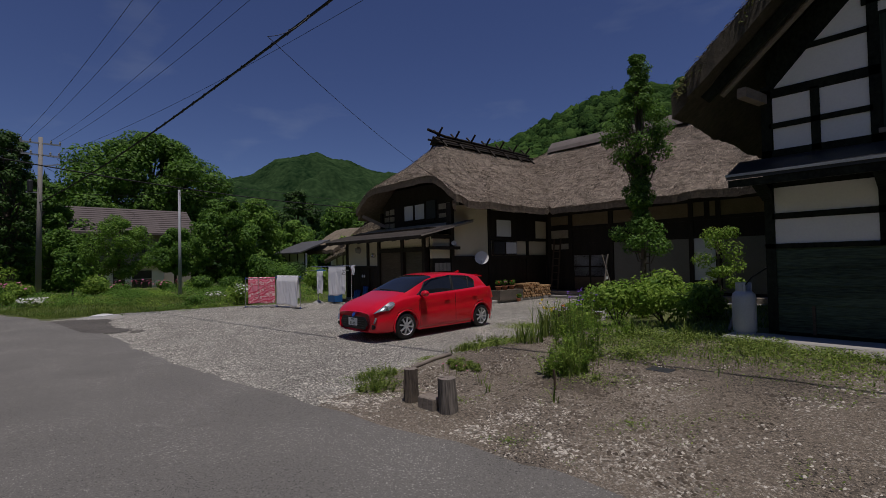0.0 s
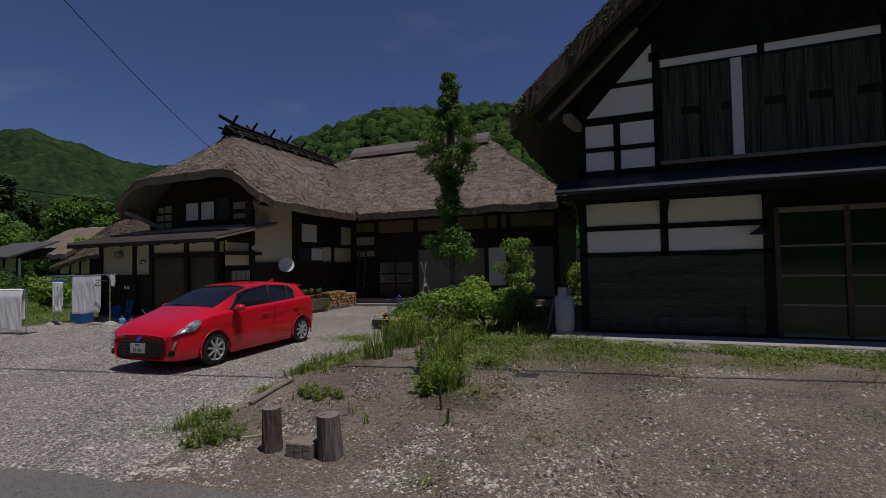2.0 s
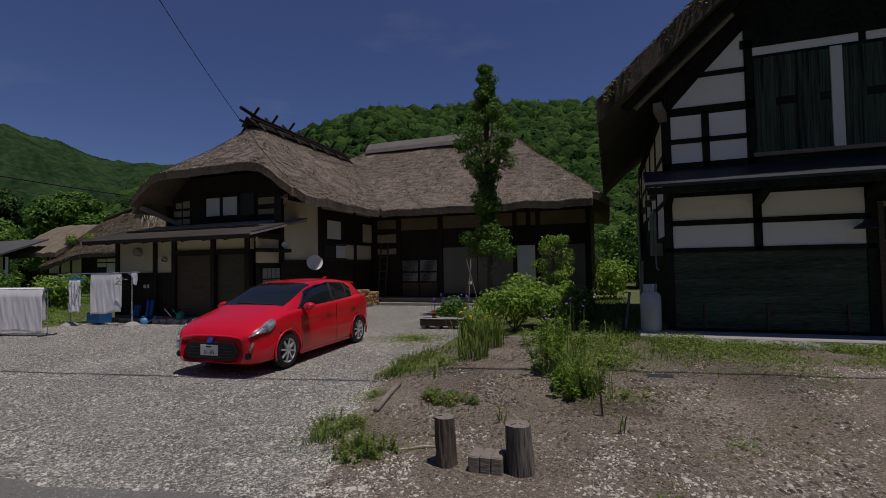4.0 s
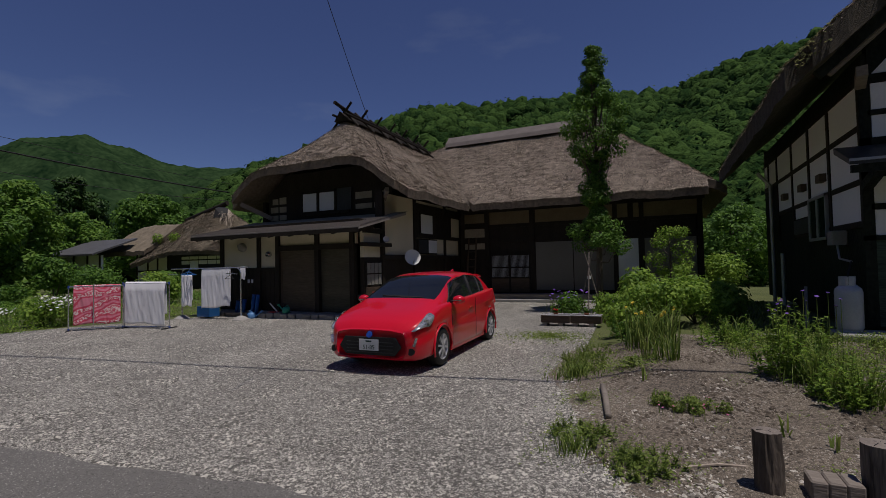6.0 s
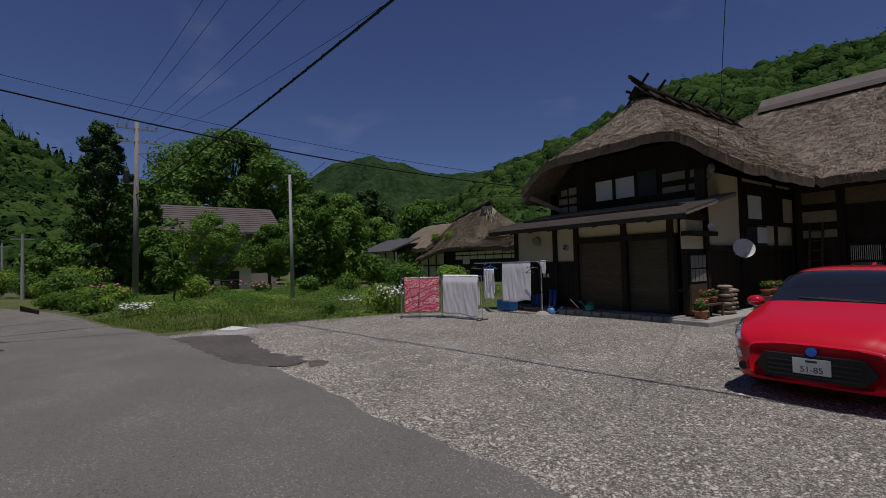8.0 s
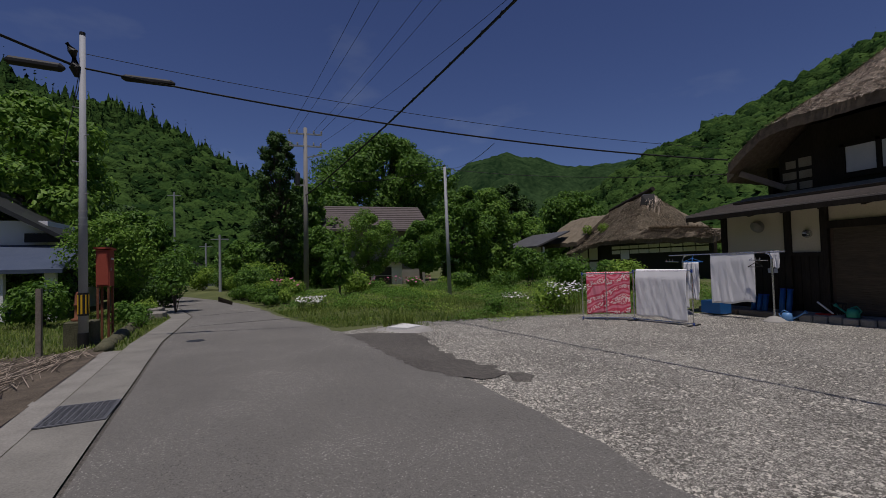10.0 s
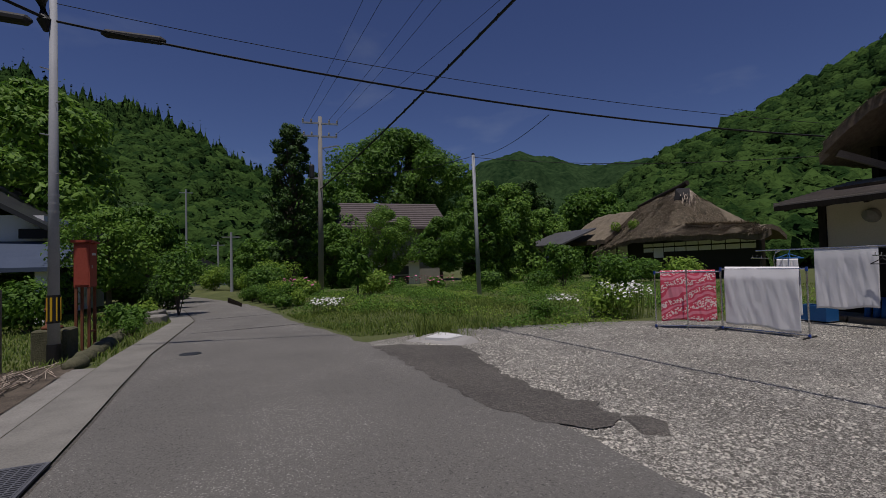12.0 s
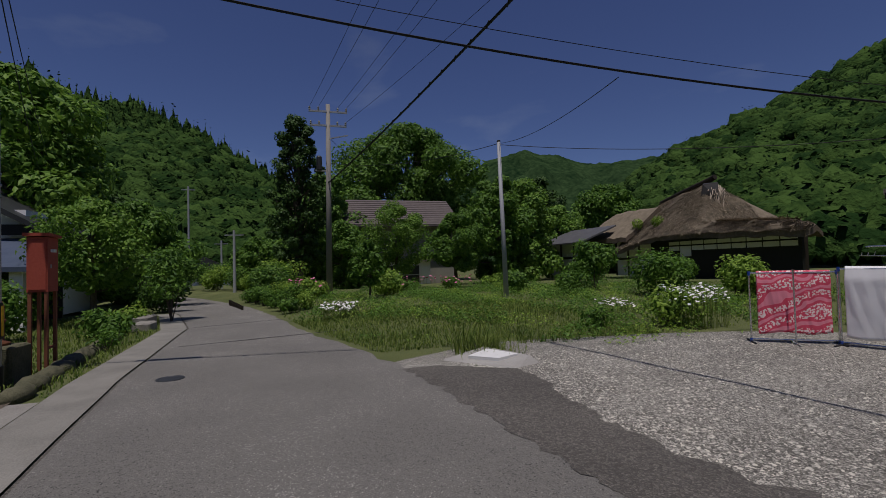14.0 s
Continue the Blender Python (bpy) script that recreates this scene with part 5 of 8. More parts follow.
for k, (x, y, r, h, n, lf, mt, lb) in enumerate((
        (-5.83, 13.9, 1.0, 1.35, 2800, 0.075, LEAF_LIGHT, "rounded bright green broad-leaved shrub"), (-5.2, 9.9, 0.85, 1.0, 2000, 0.05, LEAF_LIGHT, "leafy green shrub in the flower garden"), (-4.6, 10.9, 0.9, 1.1, 2000, 0.05, LEAF_LIGHT, "leafy green shrub in the flower garden"), (-5.9, 9.6, 0.5, 0.7, 900, 0.05, LEAF_LIGHT, "leafy green shrub in the flower garden"),
        (-4.9, 4.75, 0.42, 0.15, 1600, 0.013, WEED, "low mat of pink-flowered ground cover"), (-5.3, 4.9, 0.3, 0.13, 900, 0.013, WEED, "low mat of ground cover"),
        (-4.6, 12.8, 0.8, 0.9, 1300, 0.06, LEAF_LIGHT, "leafy green shrub in the flower garden"), (-7.5, 12.7, 0.85, 0.7, 1500, 0.045, LEAF, "leafy shrub with purple flowers"), (-6.5, 12.6, 0.7, 0.75, 1300, 0.045, LEAF_LIGHT, "leafy green shrub behind the planters"), (-3.9, 11.6, 0.7, 0.9, 1200, 0.06, LEAF_LIGHT, "leafy green shrub in the flower garden"), (-5.6, 11.9, 0.8, 0.85, 1300, 0.06, LEAF_LIGHT, "leafy green shrub in the flower garden"), (-3.0, 21.5, 1.5, 1.6, 2000, 0.08, LEAF_LIGHT, "light green shrub behind the houses"))):
    bush("garden_shrub", gz(x, y), r, h, lb, n, lf, 140 + k, mt)


def leafy_stems(name, at, radius, count, height, leaf, mat, label, seed, along=26):
    """Upright weeds: thin leaning stems, leafy all along."""
    rnd, st_, lv = random.Random(seed), M(), M()
    t = thing(name, at, label, "plant")
    for _ in range(count):
        a, q = rnd.uniform(0, 6.28), radius * math.sqrt(rnd.random())
        p = Vector((at[0] + q * math.cos(a), at[1] + q * math.sin(a), at[2] - 0.02))
        e = p + Vector((rnd.uniform(-0.45, 0.45), rnd.uniform(-0.45, 0.45), 1)) * height * rnd.uniform(0.45, 1.05) * (1.1 - 0.4 * q / radius)
        st_.tube([p, e], 0.004, 4, 0.002, cap=False)
        for k in range(along):
            c = p.lerp(e, 0.08 + 0.92 * (k + rnd.random()) / along)
            d = Vector((rnd.uniform(-1, 1), rnd.uniform(-1, 1), rnd.uniform(0.0, 0.9))).normalized()
            s = leaf * rnd.uniform(0.6, 1.3) * (1.25 - 0.6 * k / along)
            w = d.cross(Vector((0, 0, 1))).normalized() * s * 0.32
            lv.add((c, c + d * s * 0.9 + w, c + d * s * 2 - Vector((0, 0, s * 0.5)), c + d * s * 0.9 - w), [(0, 1, 2, 3)])
    tagged(part("stalk", st_, WEED, t), kind="stuff")
    tagged(part("foliage", lv, mat, t), kind="stuff")
    return t


for k, (x, y, r, n, h) in enumerate(((-5.88, 4.06, 0.26, 70, 0.24), (-5.38, 3.62, 0.30, 90, 0.22), (-6.22, 6.7, 0.36, 90, 0.30), (-6.3, 7.4, 0.40, 80, 0.28), (-6.4, 8.3, 0.35, 50, 0.22))):
    leafy_stems("feathery_weeds", gz(x, y), r, n // 2, h, 0.022, WEED, "feathery green weeds at the gravel's edge", 170 + k, 34)
leafy_stems("tall_weeds", gz(-3.88, 6.15), 0.32, 42, 0.98, 0.046, LEAF_LIGHT, "tall leafy weeds with purple flowers", 151, 34)
leafy_stems("tall_weeds", gz(-3.62, 5.4), 0.30, 36, 0.55, 0.042, LEAF_LIGHT, "tall leafy green weeds in the bed", 152)
leafy_stems("tall_weeds", gz(-4.4, 8.2), 0.36, 26, 0.5, 0.042, LEAF_LIGHT, "leafy green weeds in the bed", 153)
leafy_stems("tall_weeds", gz(-5.6, 8.7), 0.5, 46, 0.65, 0.036, LEAF, "leafy green weeds in the bed", 154)
tree("cloud_pruned_tree", gz(-4.98, 15.9), 2.55, 0.95, "small layered pruned garden tree with bent trunk", 9, 260, 0.045, 160, LEAF_LIGHT, 0.25, 0.05, 0.36)
flowers("bellflowers", gz(-3.75, 6.1), 0.40, 0.70, 0.98, 14, 0.02, PURPLE_P, "purple bellflowers among the weeds", 161)
flowers("pinks", gz(-4.95, 4.8), 0.34, 0.06, 0.12, 16, 0.010, PINK_P, "small pink flowers on the soil", 162)
flowers("columbines", gz(-7.7, 12.7), 0.7, 0.55, 0.85, 30, 0.035, PURPLE_P, "purple-pink flowers over green leaves", 163)

# loose stones of the yard
rnd, gm = random.Random(5), M()
OCT = [Vector(p) for p in ((1, 0, 0), (0, 1, 0), (-1, 0, 0), (0, -1, 0), (0, 0, 1), (0.6, 0.6, 0.5), (-0.6, -0.5, 0.5))]
OCTF = [(0, 5, 4), (5, 1, 4), (1, 2, 4), (2, 6, 4), (6, 3, 4), (3, 0, 4), (0, 1, 5), (2, 3, 6)]


def stones(m, count, place, lo, hi):
    for _ in range(count):
        x, y = place()
        s = rnd.uniform(lo, hi) * rnd.uniform(0.7, 1.3)
        a = rnd.uniform(0, 6.28)
        ca, sa = math.cos(a), math.sin(a)
        fx, fy, fz = rnd.uniform(0.7, 1.4), rnd.uniform(0.6, 1.0), rnd.uniform(0.35, 0.8)
        z = ground_z(x, y) + 0.014
        m.add([(x + s * (q.x * fx * ca - q.y * fy * sa), y + s * (q.x * fx * sa + q.y * fy * ca), z + s * q.z * fz + rnd.uniform(-0.1, 0.1) * s) for q in OCT], OCTF)


def in_yard():
    while True:
        x, y = rnd.uniform(-21, -5.3), 1.7 + 9.3 * rnd.random() ** 1.7
        if yard_edge(x) - 0.1 + 0.3 * noise.noise((x, y, 1)) < y < gravel_far(x):
            return x, y


def in_dirt():
    while True:
        x, y = rnd.uniform(-5.6, 3.0), 2.8 + 5.0 * rnd.random() ** 1.9
        if y > yard_edge(x) + 0.05 and noise.noise((x * 0.9, y * 0.9, 6)) > rnd.uniform(-0.25, 0.35):
            return x, y


stones(gm, 66000, in_yard, 0.008, 0.021)


def on_seam():
    x = rnd.uniform(-6.6, -5.15)
    return x + rnd.gauss(0, 0.1), lerp([(-6.7, 6.3), (-5.95, 4.4), (-5.6, 3.4), (-5.3, 2.75), (-5.15, 2.6)], x) + rnd.gauss(0.05, 0.22)


stones(gm, 3200, on_seam, 0.007, 0.02)
tagged(part("gravel_stones", gm, STONES, None, "loose pale crushed stones"), kind="stuff", category="gravel")
gm = M()
stones(gm, 17000, in_dirt, 0.005, 0.021)
stones(gm, 4500, lambda: (-2.6 + rnd.gauss(0, 0.9), 3.75 + rnd.gauss(0, 0.35)), 0.006, 0.024)
tagged(part("scattered_pebbles", gm, PEBBLE, None, "scattered pebbles on bare earth"), kind="stuff", category="gravel")


def in_bed():
    while True:
        x, y = rnd.uniform(-5.8, -1.2), rnd.uniform(3.5, 8.3)
        if noise.noise((x * 0.8, y * 0.8, 31)) > rnd.uniform(-0.3, 0.2):
            return x, y


gm = M()
stones(gm, 9000, in_bed, 0.008, 0.030)
stones(gm, 1100, lambda: (-3.28 + rnd.gauss(0, 0.2), 5.0 + rnd.gauss(0, 0.12)), 0.010, 0.034)
tagged(part("soil_clods", gm, SOIL, None, "loose brown clods of dug soil"), kind="stuff", category="soil")


# ---- car ----
CARRED = material("red_car_paint", (0.62, 0.005, 0.018), (0.68, 0.007, 0.024), 2, 20, 0.3, 0, coat=0.8, spec=0.3)
RIMSILVER = material("silver_rim_paint", (0.44, 0.44, 0.45), (0.56, 0.56, 0.57), 5, 30, 0.35, 0, metal=0.35)
CARGLASS = material("tinted_car_glass", (0.010, 0.012, 0.014), (0.016, 0.018, 0.020), 2, 20, 0.05, 0, spec=0.6)
CHROME = material("bright_metal", (0.55, 0.56, 0.57), (0.66, 0.67, 0.68), 5, 30, 0.25, 0, metal=0.9)
LAMPGLASS = material("headlamp_lens", (0.10, 0.105, 0.11), (0.62, 0.64, 0.66), 9, 30, 0.12, 0, metal=0.5, coat=1.0, contrast=0.14)
PLATE = material("number_plate", (0.68, 0.68, 0.66), (0.76, 0.76, 0.74), 5, 40, 0.5, 0)
INK = material("dark_ink", (0.02, 0.05, 0.035), (0.03, 0.07, 0.05), 5, 40, 0.5, 0)
LOGOBLUE = material("blue_enamel", (0.02, 0.06, 0.30), (0.03, 0.08, 0.36), 5, 40, 0.3, 0)

# station along the car, half width, sill, shoulder height; then half width and height of the glasshouse foot, its top, and the roof
CAR = [(2.11, 0.58, 0.25, 0.56, 0.52, 0.60, 0.40, 0.62, 0.635), (2.07, 0.70, 0.20, 0.625, 0.63, 0.665, 0.48, 0.69, 0.71), (1.95, 0.79, 0.18, 0.70, 0.70, 0.745, 0.54, 0.775, 0.795), (1.75, 0.83, 0.18, 0.775, 0.74, 0.825, 0.57, 0.86, 0.88), (1.5, 0.845, 0.18, 0.84, 0.755, 0.89, 0.60, 0.93, 0.95), (1.3, 0.848, 0.18, 0.885, 0.76, 0.94, 0.64, 0.985, 1.005),
       (1.07, 0.848, 0.18, 0.90, 0.76, 0.955, 0.66, 1.065, 1.095), (0.47, 0.848, 0.18, 0.925, 0.76, 0.985, 0.61, 1.315, 1.365), (0.08, 0.848, 0.18, 0.945, 0.76, 1.0, 0.585, 1.39, 1.445), (-0.5, 0.848, 0.18, 0.965, 0.755, 1.02, 0.575, 1.40, 1.46), (-1.0, 0.846, 0.18, 0.99, 0.74, 1.045, 0.56, 1.37, 1.435),
       (-1.4, 0.838, 0.20, 1.01, 0.715, 1.065, 0.54, 1.31, 1.385), (-1.62, 0.825, 0.24, 1.02, 0.69, 1.07, 0.53, 1.27, 1.335), (-1.70, 0.81, 0.27, 1.0, 0.67, 1.05, 0.52, 1.14, 1.18), (-1.80, 0.78, 0.30, 0.93, 0.65, 0.97, 0.52, 1.0, 1.02), (-1.87, 0.72, 0.34, 0.82, 0.62, 0.86, 0.50, 0.88, 0.90), (-1.89, 0.66, 0.40, 0.76, 0.56, 0.80, 0.44, 0.82, 0.84)]


def car_station(s):
    """The station at s, eased over a short stretch so that the panels run smoothly."""
    def straight(p):
        p = max(CAR[-1][0], min(CAR[0][0], p))
        for a, b in zip(CAR, CAR[1:]):
            if a[0] >= p >= b[0]:
                t = (a[0] - p) / (a[0] - b[0])
                return [u + (w - u) * t for u, w in zip(a, b)]

    reach = min(0.12, 0.02 + 0.5 * min(CAR[0][0] - s, s - CAR[-1][0]))
    rows = [straight(s + reach * k / 4) for k in range(-4, 5)]
    return [sum(c) / 9 for c in zip(*rows)]


def car_ring(s):
    """Half a cross-section from the floor's middle over the side to the roof's middle."""
    _, w, zb, zs, w5, z5, w6, z6, z8 = car_station(s)
    side = []
    for k in range(15):
        u = k / 14
        z = zb + 0.05 + (zs - zb - 0.05) * u
        y = w * (0.93 + 0.07 * math.sin(math.pi * min(1, 0.12 + u * 0.78)) ** 0.6) - 0.012 * math.exp(-((u - 0.62) / 0.09) ** 2)
        for ax in (1.275, -1.275):
            if math.hypot(s - ax, z - 0.30) < 0.345:
                y = 0.60
        side.append((y, z))
    pts = [(0, zb), (w * 0.6, zb), (w * 0.88, zb + 0.01)] + side + [(w * 0.955, zs + 0.35 * (z5 - zs)), (w5 + 0.02, z5 - 0.006), (w5, z5)]
    pts += [(w5 + (w6 - w5) * k / 12 + 0.012 * math.sin(math.pi * k / 12), z5 + (z6 - z5) * k / 12) for k in range(1, 13)]
    pts += [(w6 * c, z6 + (z8 - z6) * e) for c, e in ((0.93, 0.42), (0.8, 0.7), (0.55, 0.9), (0.28, 0.98), (0, 1.0))]
    return pts


def build_car(at, angle):
    car = thing("car", (0, 0, 0), "glossy red compact hatchback parked on gravel", "car")
    ss = [2.11 - 4.0 * i / 220 for i in range(221)]
    rings = [car_ring(s) for s in ss]
    n = len(rings[0])
    foot, topg = 20, 32
    sets = {"body": M(), "windscreen": M(), "side": M(), "rear_window": M()}
    for m in sets.values():
        for s, r in zip(ss, rings):
            m.v += [(s, y, z) for y, z in r] + [(s, -y, z) for y, z in r]
    for i in range(220):
        s = (ss[i] + ss[i + 1]) / 2
        for k in range(n - 1):
            lean = 0.96 - 0.38 * (k - foot) / (topg - foot) if foot <= k < topg else 0
            key = "body"
            if foot <= k < topg - 1 and s < lean - 0.06 and s > -1.12 - 0.012 * (k - foot) + 0.05 * max(0, k - foot - 7):
                key = "side"
            if k >= topg and 0.27 < s < 1.19:
                key = "windscreen"
            if k >= topg + 1 and -1.80 < s < -1.66:
                key = "rear_window"
            for o in (0, n):
                a, b, c, d = (i * 2 * n + k + o, i * 2 * n + k + 1 + o, (i + 1) * 2 * n + k + 1 + o, (i + 1) * 2 * n + k + o)
                sets[key].f.append((a, b, c, d) if o else (d, c, b, a))
    for e in (0, 220):
        ring = [e * 2 * n + k for k in range(n)] + [e * 2 * n + n + k for k in range(n - 2, 0, -1)]
        sets["body"].f.append(tuple(ring) if e else tuple(reversed(ring)))

    def used(m):
        ids = sorted({i for q in m.f for i in q})
        back = {i: k for k, i in enumerate(ids)}
        r = M()
        r.v, r.f = [m.v[i] for i in ids], [tuple(back[i] for i in q) for q in m.f]
        return r

    body = part("body", used(sets["body"]), CARRED, car, smooth=True)
    part("windscreen", used(sets["windscreen"]), CARGLASS, car, "tinted windscreen", True)
    for sign in (1, -1):
        m = used(sets["side"])
        keep = M()
        keep.v, keep.f = m.v, [q for q in m.f if m.v[q[0]][1] * sign > 0]
        part("side_window", used(keep), CARGLASS, car, "tinted side windows", True)
    part("rear_window", used(sets["rear_window"]), CARGLASS, car, "tinted rear window", True)
    part("dashboard", M().box(0.4, -0.6, 0.85, 1.0, 0.6, 0.93), BLACK, car)
    for sign in (1, -1):
        # wheels
        for ax in (1.275, -1.275):
            wh = part("wheel", M(), BLACK, car)
            prof = [(0.205, 0.0), (0.26, -0.005), (0.292, 0.02), (0.30, 0.05), (0.30, 0.15), (0.292, 0.18), (0.26, 0.20), (0.2, 0.19)]
            tm = M()
            N = 36
            for r, d in prof:
                tm.v += [(ax + r * math.cos(6.2832 * k / N), sign * (0.835 - d), 0.30 + r * math.sin(6.2832 * k / N)) for k in range(N)]
            for i in range(len(prof) - 1):
                tm.f += [(i * N + k, i * N + (k + 1) % N, (i + 1) * N + (k + 1) % N, (i + 1) * N + k) for k in range(N)]
            part("tyre", tm, BLACK, wh, "black tyre", True)
            rim = M()
            for r0, r1, d0, d1 in ((0.205, 0.188, 0.002, 0.02), (0.188, 0.18, 0.02, 0.10)):
                o = len(rim.v)
                for r, d in ((r0, d0), (r1, d1)):
                    rim.v += [(ax + r * math.cos(6.2832 * k / N), sign * (0.835 - d), 0.30 + r * math.sin(6.2832 * k / N)) for k in range(N)]
                rim.f += [(o + k, o + (k + 1) % N, o + N + (k + 1) % N, o + N + k) for k in range(N)]
            for k in range(8):
                a = 6.2832 * k / 8 + 0.2
                p, q = (ax + 0.04 * math.cos(a), sign * 0.822, 0.30 + 0.04 * math.sin(a)), (ax + 0.19 * math.cos(a), sign * 0.818, 0.30 + 0.19 * math.sin(a))
                rim.beam(p, q, 0.03, 0.034)
            rim.tube([(ax, sign * 0.80, 0.30), (ax, sign * 0.832, 0.30)], 0.05, 14)
            part("rim", rim, RIMSILVER, wh, "silver eight-spoke alloy rim")
            part("brake_disc", M().tube([(ax, sign * 0.72, 0.30), (ax, sign * 0.74, 0.30)], 0.17, 20), DARKMETAL, wh)
            arc = [(ax + 0.348 * math.cos(radians(d)), sign * 0.838, 0.30 + 0.348 * math.sin(radians(d))) for d in range(-18, 199, 8)]
            part("arch_lip", M().tube(arc, 0.018, 6), CARRED, body, smooth=True)
        part("wheel_well", M().box(0.9, sign * 0.45, 0.2, 1.65, sign * 0.58, 0.66), BLACK, car)
        part("wheel_well", M().box(-1.65, sign * 0.45, 0.2, -0.9, sign * 0.58, 0.66), BLACK, car)
        # headlamp as a patch of the nose
        lamp = M()
        for i in range(9):
            s = 2.055 - 0.46 * i / 8
            r = car_ring(s)
            fl, fh = 15.2 - 1.2 * min(1, i / 5) + 1.8 * max(0, (i - 5) / 3), 18.6 + 1.6 * min(1, i / 5)
            lo, hi = [[r[int(f)][c] + (r[int(f) + 1][c] - r[int(f)][c]) * (f - int(f)) for c in (0, 1)] for f in (fl, fh)]
            for k in range(5):
                y_ = lo[0] + (hi[0] - lo[0]) * k / 4
                z_ = lo[1] + (hi[1] - lo[1]) * k / 4
                shrink = (0.15 + 0.85 * min(1, i / 6)) * (1 if i < 8 else 0.75)
                zc = (lo[1] + hi[1]) / 2
                lamp.v.append((s + 0.012, sign * (y_ + 0.018 + 0.03 * math.sin(math.pi * k / 4)), zc + (z_ - zc) * shrink + 0.012))
        lamp.f = [(i * 5 + k, (i + 1) * 5 + k, (i + 1) * 5 + k + 1, i * 5 + k + 1) for i in range(8) for k in range(4)]
        hl = part("headlight", lamp, LAMPGLASS, car, "clear swept-back headlamp", True)
        part("projector", M().tube([(1.78, sign * 0.77, 0.745), (1.83, sign * 0.80, 0.745)], 0.04, 14), CHROME, hl)
        part("fog_lamp", M().tube([(2.03, sign * 0.66, 0.34), (2.088, sign * 0.665, 0.34)], 0.05, 16), BLACK, car, "round fog lamp")
        part("daytime_light", M().beam((2.068, sign * 0.70, 0.42), (2.035, sign * 0.735, 0.54), 0.05, 0.035), LAMPGLASS, car)
        # mirror
        mir = part("mirror", M(), CARRED, car, "red door mirror")
        sh = M()
        for vtx in LUMP[0]:
            sh.v.append((0.79 + vtx.x * 0.10, sign * (0.93 + vtx.y * 0.11), 1.0 + vtx.z * 0.075))
        sh.f = list(LUMP[1])
        part("housing", sh, CARRED, mir, smooth=True)
        part("foot", M().beam((0.79, sign * 0.76, 0.96), (0.79, sign * 0.86, 0.975), 0.08, 0.03), BLACK, mir)
        part("indicator", M().box(0.87, sign * 0.93 - 0.07, 0.985, 0.896, sign * 0.93 + 0.07, 1.0), LAMPGLASS, mir)
        for s, z in ((-0.02, 0.80), (-1.02, 0.84)):
            part("door_handle", M().beam((s + 0.085, sign * 0.851, z), (s - 0.085, sign * 0.851, z + 0.008), 0.014, 0.018), CARRED, car)
        for s0, z0, s1, z1 in ((-0.31, 0.25, -0.30, 0.96), (0.88, 0.25, 0.90, 0.86)):
            part("door_gap", M().tube([(s0, sign * 0.842, z0), (s0, sign * 0.8475, 0.5), (s1, sign * 0.842, z1)], 0.005, 4), BLACK, car)
        part("sill", M().box(-0.9, sign * 0.79 - 0.02, 0.17, 0.9, sign * 0.79 + 0.02, 0.23), CARRED, car)
        part("pillar", M().tube([(-0.29, sign * 0.758, 1.01), (-0.33, sign * 0.67, 1.22), (-0.36, sign * 0.59, 1.38)], 0.035, 6), BLACK, car, "black door pillar")
        part("pillar", M().tube([(-0.86, sign * 0.748, 1.04), (-0.95, sign * 0.66, 1.22), (-0.98, sign * 0.60, 1.32)], 0.014, 6), BLACK, car, "thin quarter-window pillar")
        front = [(0.90 - 0.38 * k / 12, car_ring(0.90 - 0.38 * k / 12)[20 + k]) for k in range(12)]
        back = [(-1.12 - 0.012 * k + 0.05 * max(0, k - 7), car_ring(-1.12 - 0.012 * k + 0.05 * max(0, k - 7))[20 + k]) for k in range(12)]
        for edge in (front, back):
            part("window_seal", M().tube([(q, sign * (c[0] + 0.002), c[1]) for q, c in edge], 0.013, 6), BLACK, car, smooth=True)
        part("window_trim", M().tube([(0.90, sign * 0.768, 0.965), (0, sign * 0.77, 0.995), (-1.05, sign * 0.742, 1.04)], 0.010, 5), BLACK, car)
        part("door_visor", M().tube([(0.60, sign * 0.70, 1.19), (0.35, sign * 0.645, 1.31), (-0.3, sign * 0.60, 1.375), (-0.95, sign * 0.585, 1.345)], 0.012, 5), CARGLASS, car)
        part("tail_light", M().beam((-1.76, sign * 0.76, 0.74), (-1.70, sign * 0.72, 1.04), 0.09, 0.07), RED_P, car, "red tail lamp")
    hexa = [(-0.42, 0.27), (0.42, 0.27), (0.54, 0.40), (0.44, 0.545), (-0.44, 0.545), (-0.54, 0.40)]
    gr = part("grille", M().add([(2.10, a, b) for a, b in hexa] + [(2.127, a * 0.97, 0.41 + (b - 0.41) * 0.95) for a, b in hexa], [tuple(range(6, 12))] + [(i, (i + 1) % 6, 6 + (i + 1) % 6, 6 + i) for i in range(6)]), BLACK, car, "black trapezoid lower grille")
    for z in (0.31, 0.36, 0.41, 0.46):
        part("slat", M().box(2.127, -0.40, z, 2.134, 0.40, z + 0.012), DARKMETAL, gr)
    pl = part("number_plate", M().box(2.136, -0.165, 0.345, 2.15, 0.165, 0.51), PLATE, car, "white number plate with green characters")
    part("badge", M().tube([(2.118, 0, 0.575), (2.13, 0, 0.58)], 0.05, 16), LOGOBLUE, car, "blue enamel badge")
    for text, size, y0, z0 in (("51-85", 0.088, 0, 0.365),):
        cu = bpy.data.curves.new("plate_number", "FONT")
        cu.body, cu.size, cu.align_x, cu.extrude = text, size, "CENTER", 0.001
        tx = new("plate_number", cu)
        tx.matrix_basis = Matrix.Translation((2.1515, y0, z0)) @ Euler((radians(90), 0, radians(90))).to_matrix().to_4x4()
        tx.parent = pl
        cu.materials.append(INK)
    part("region_mark", M().box(2.1505, -0.05, 0.47, 2.1525, 0.05, 0.492), INK, pl)
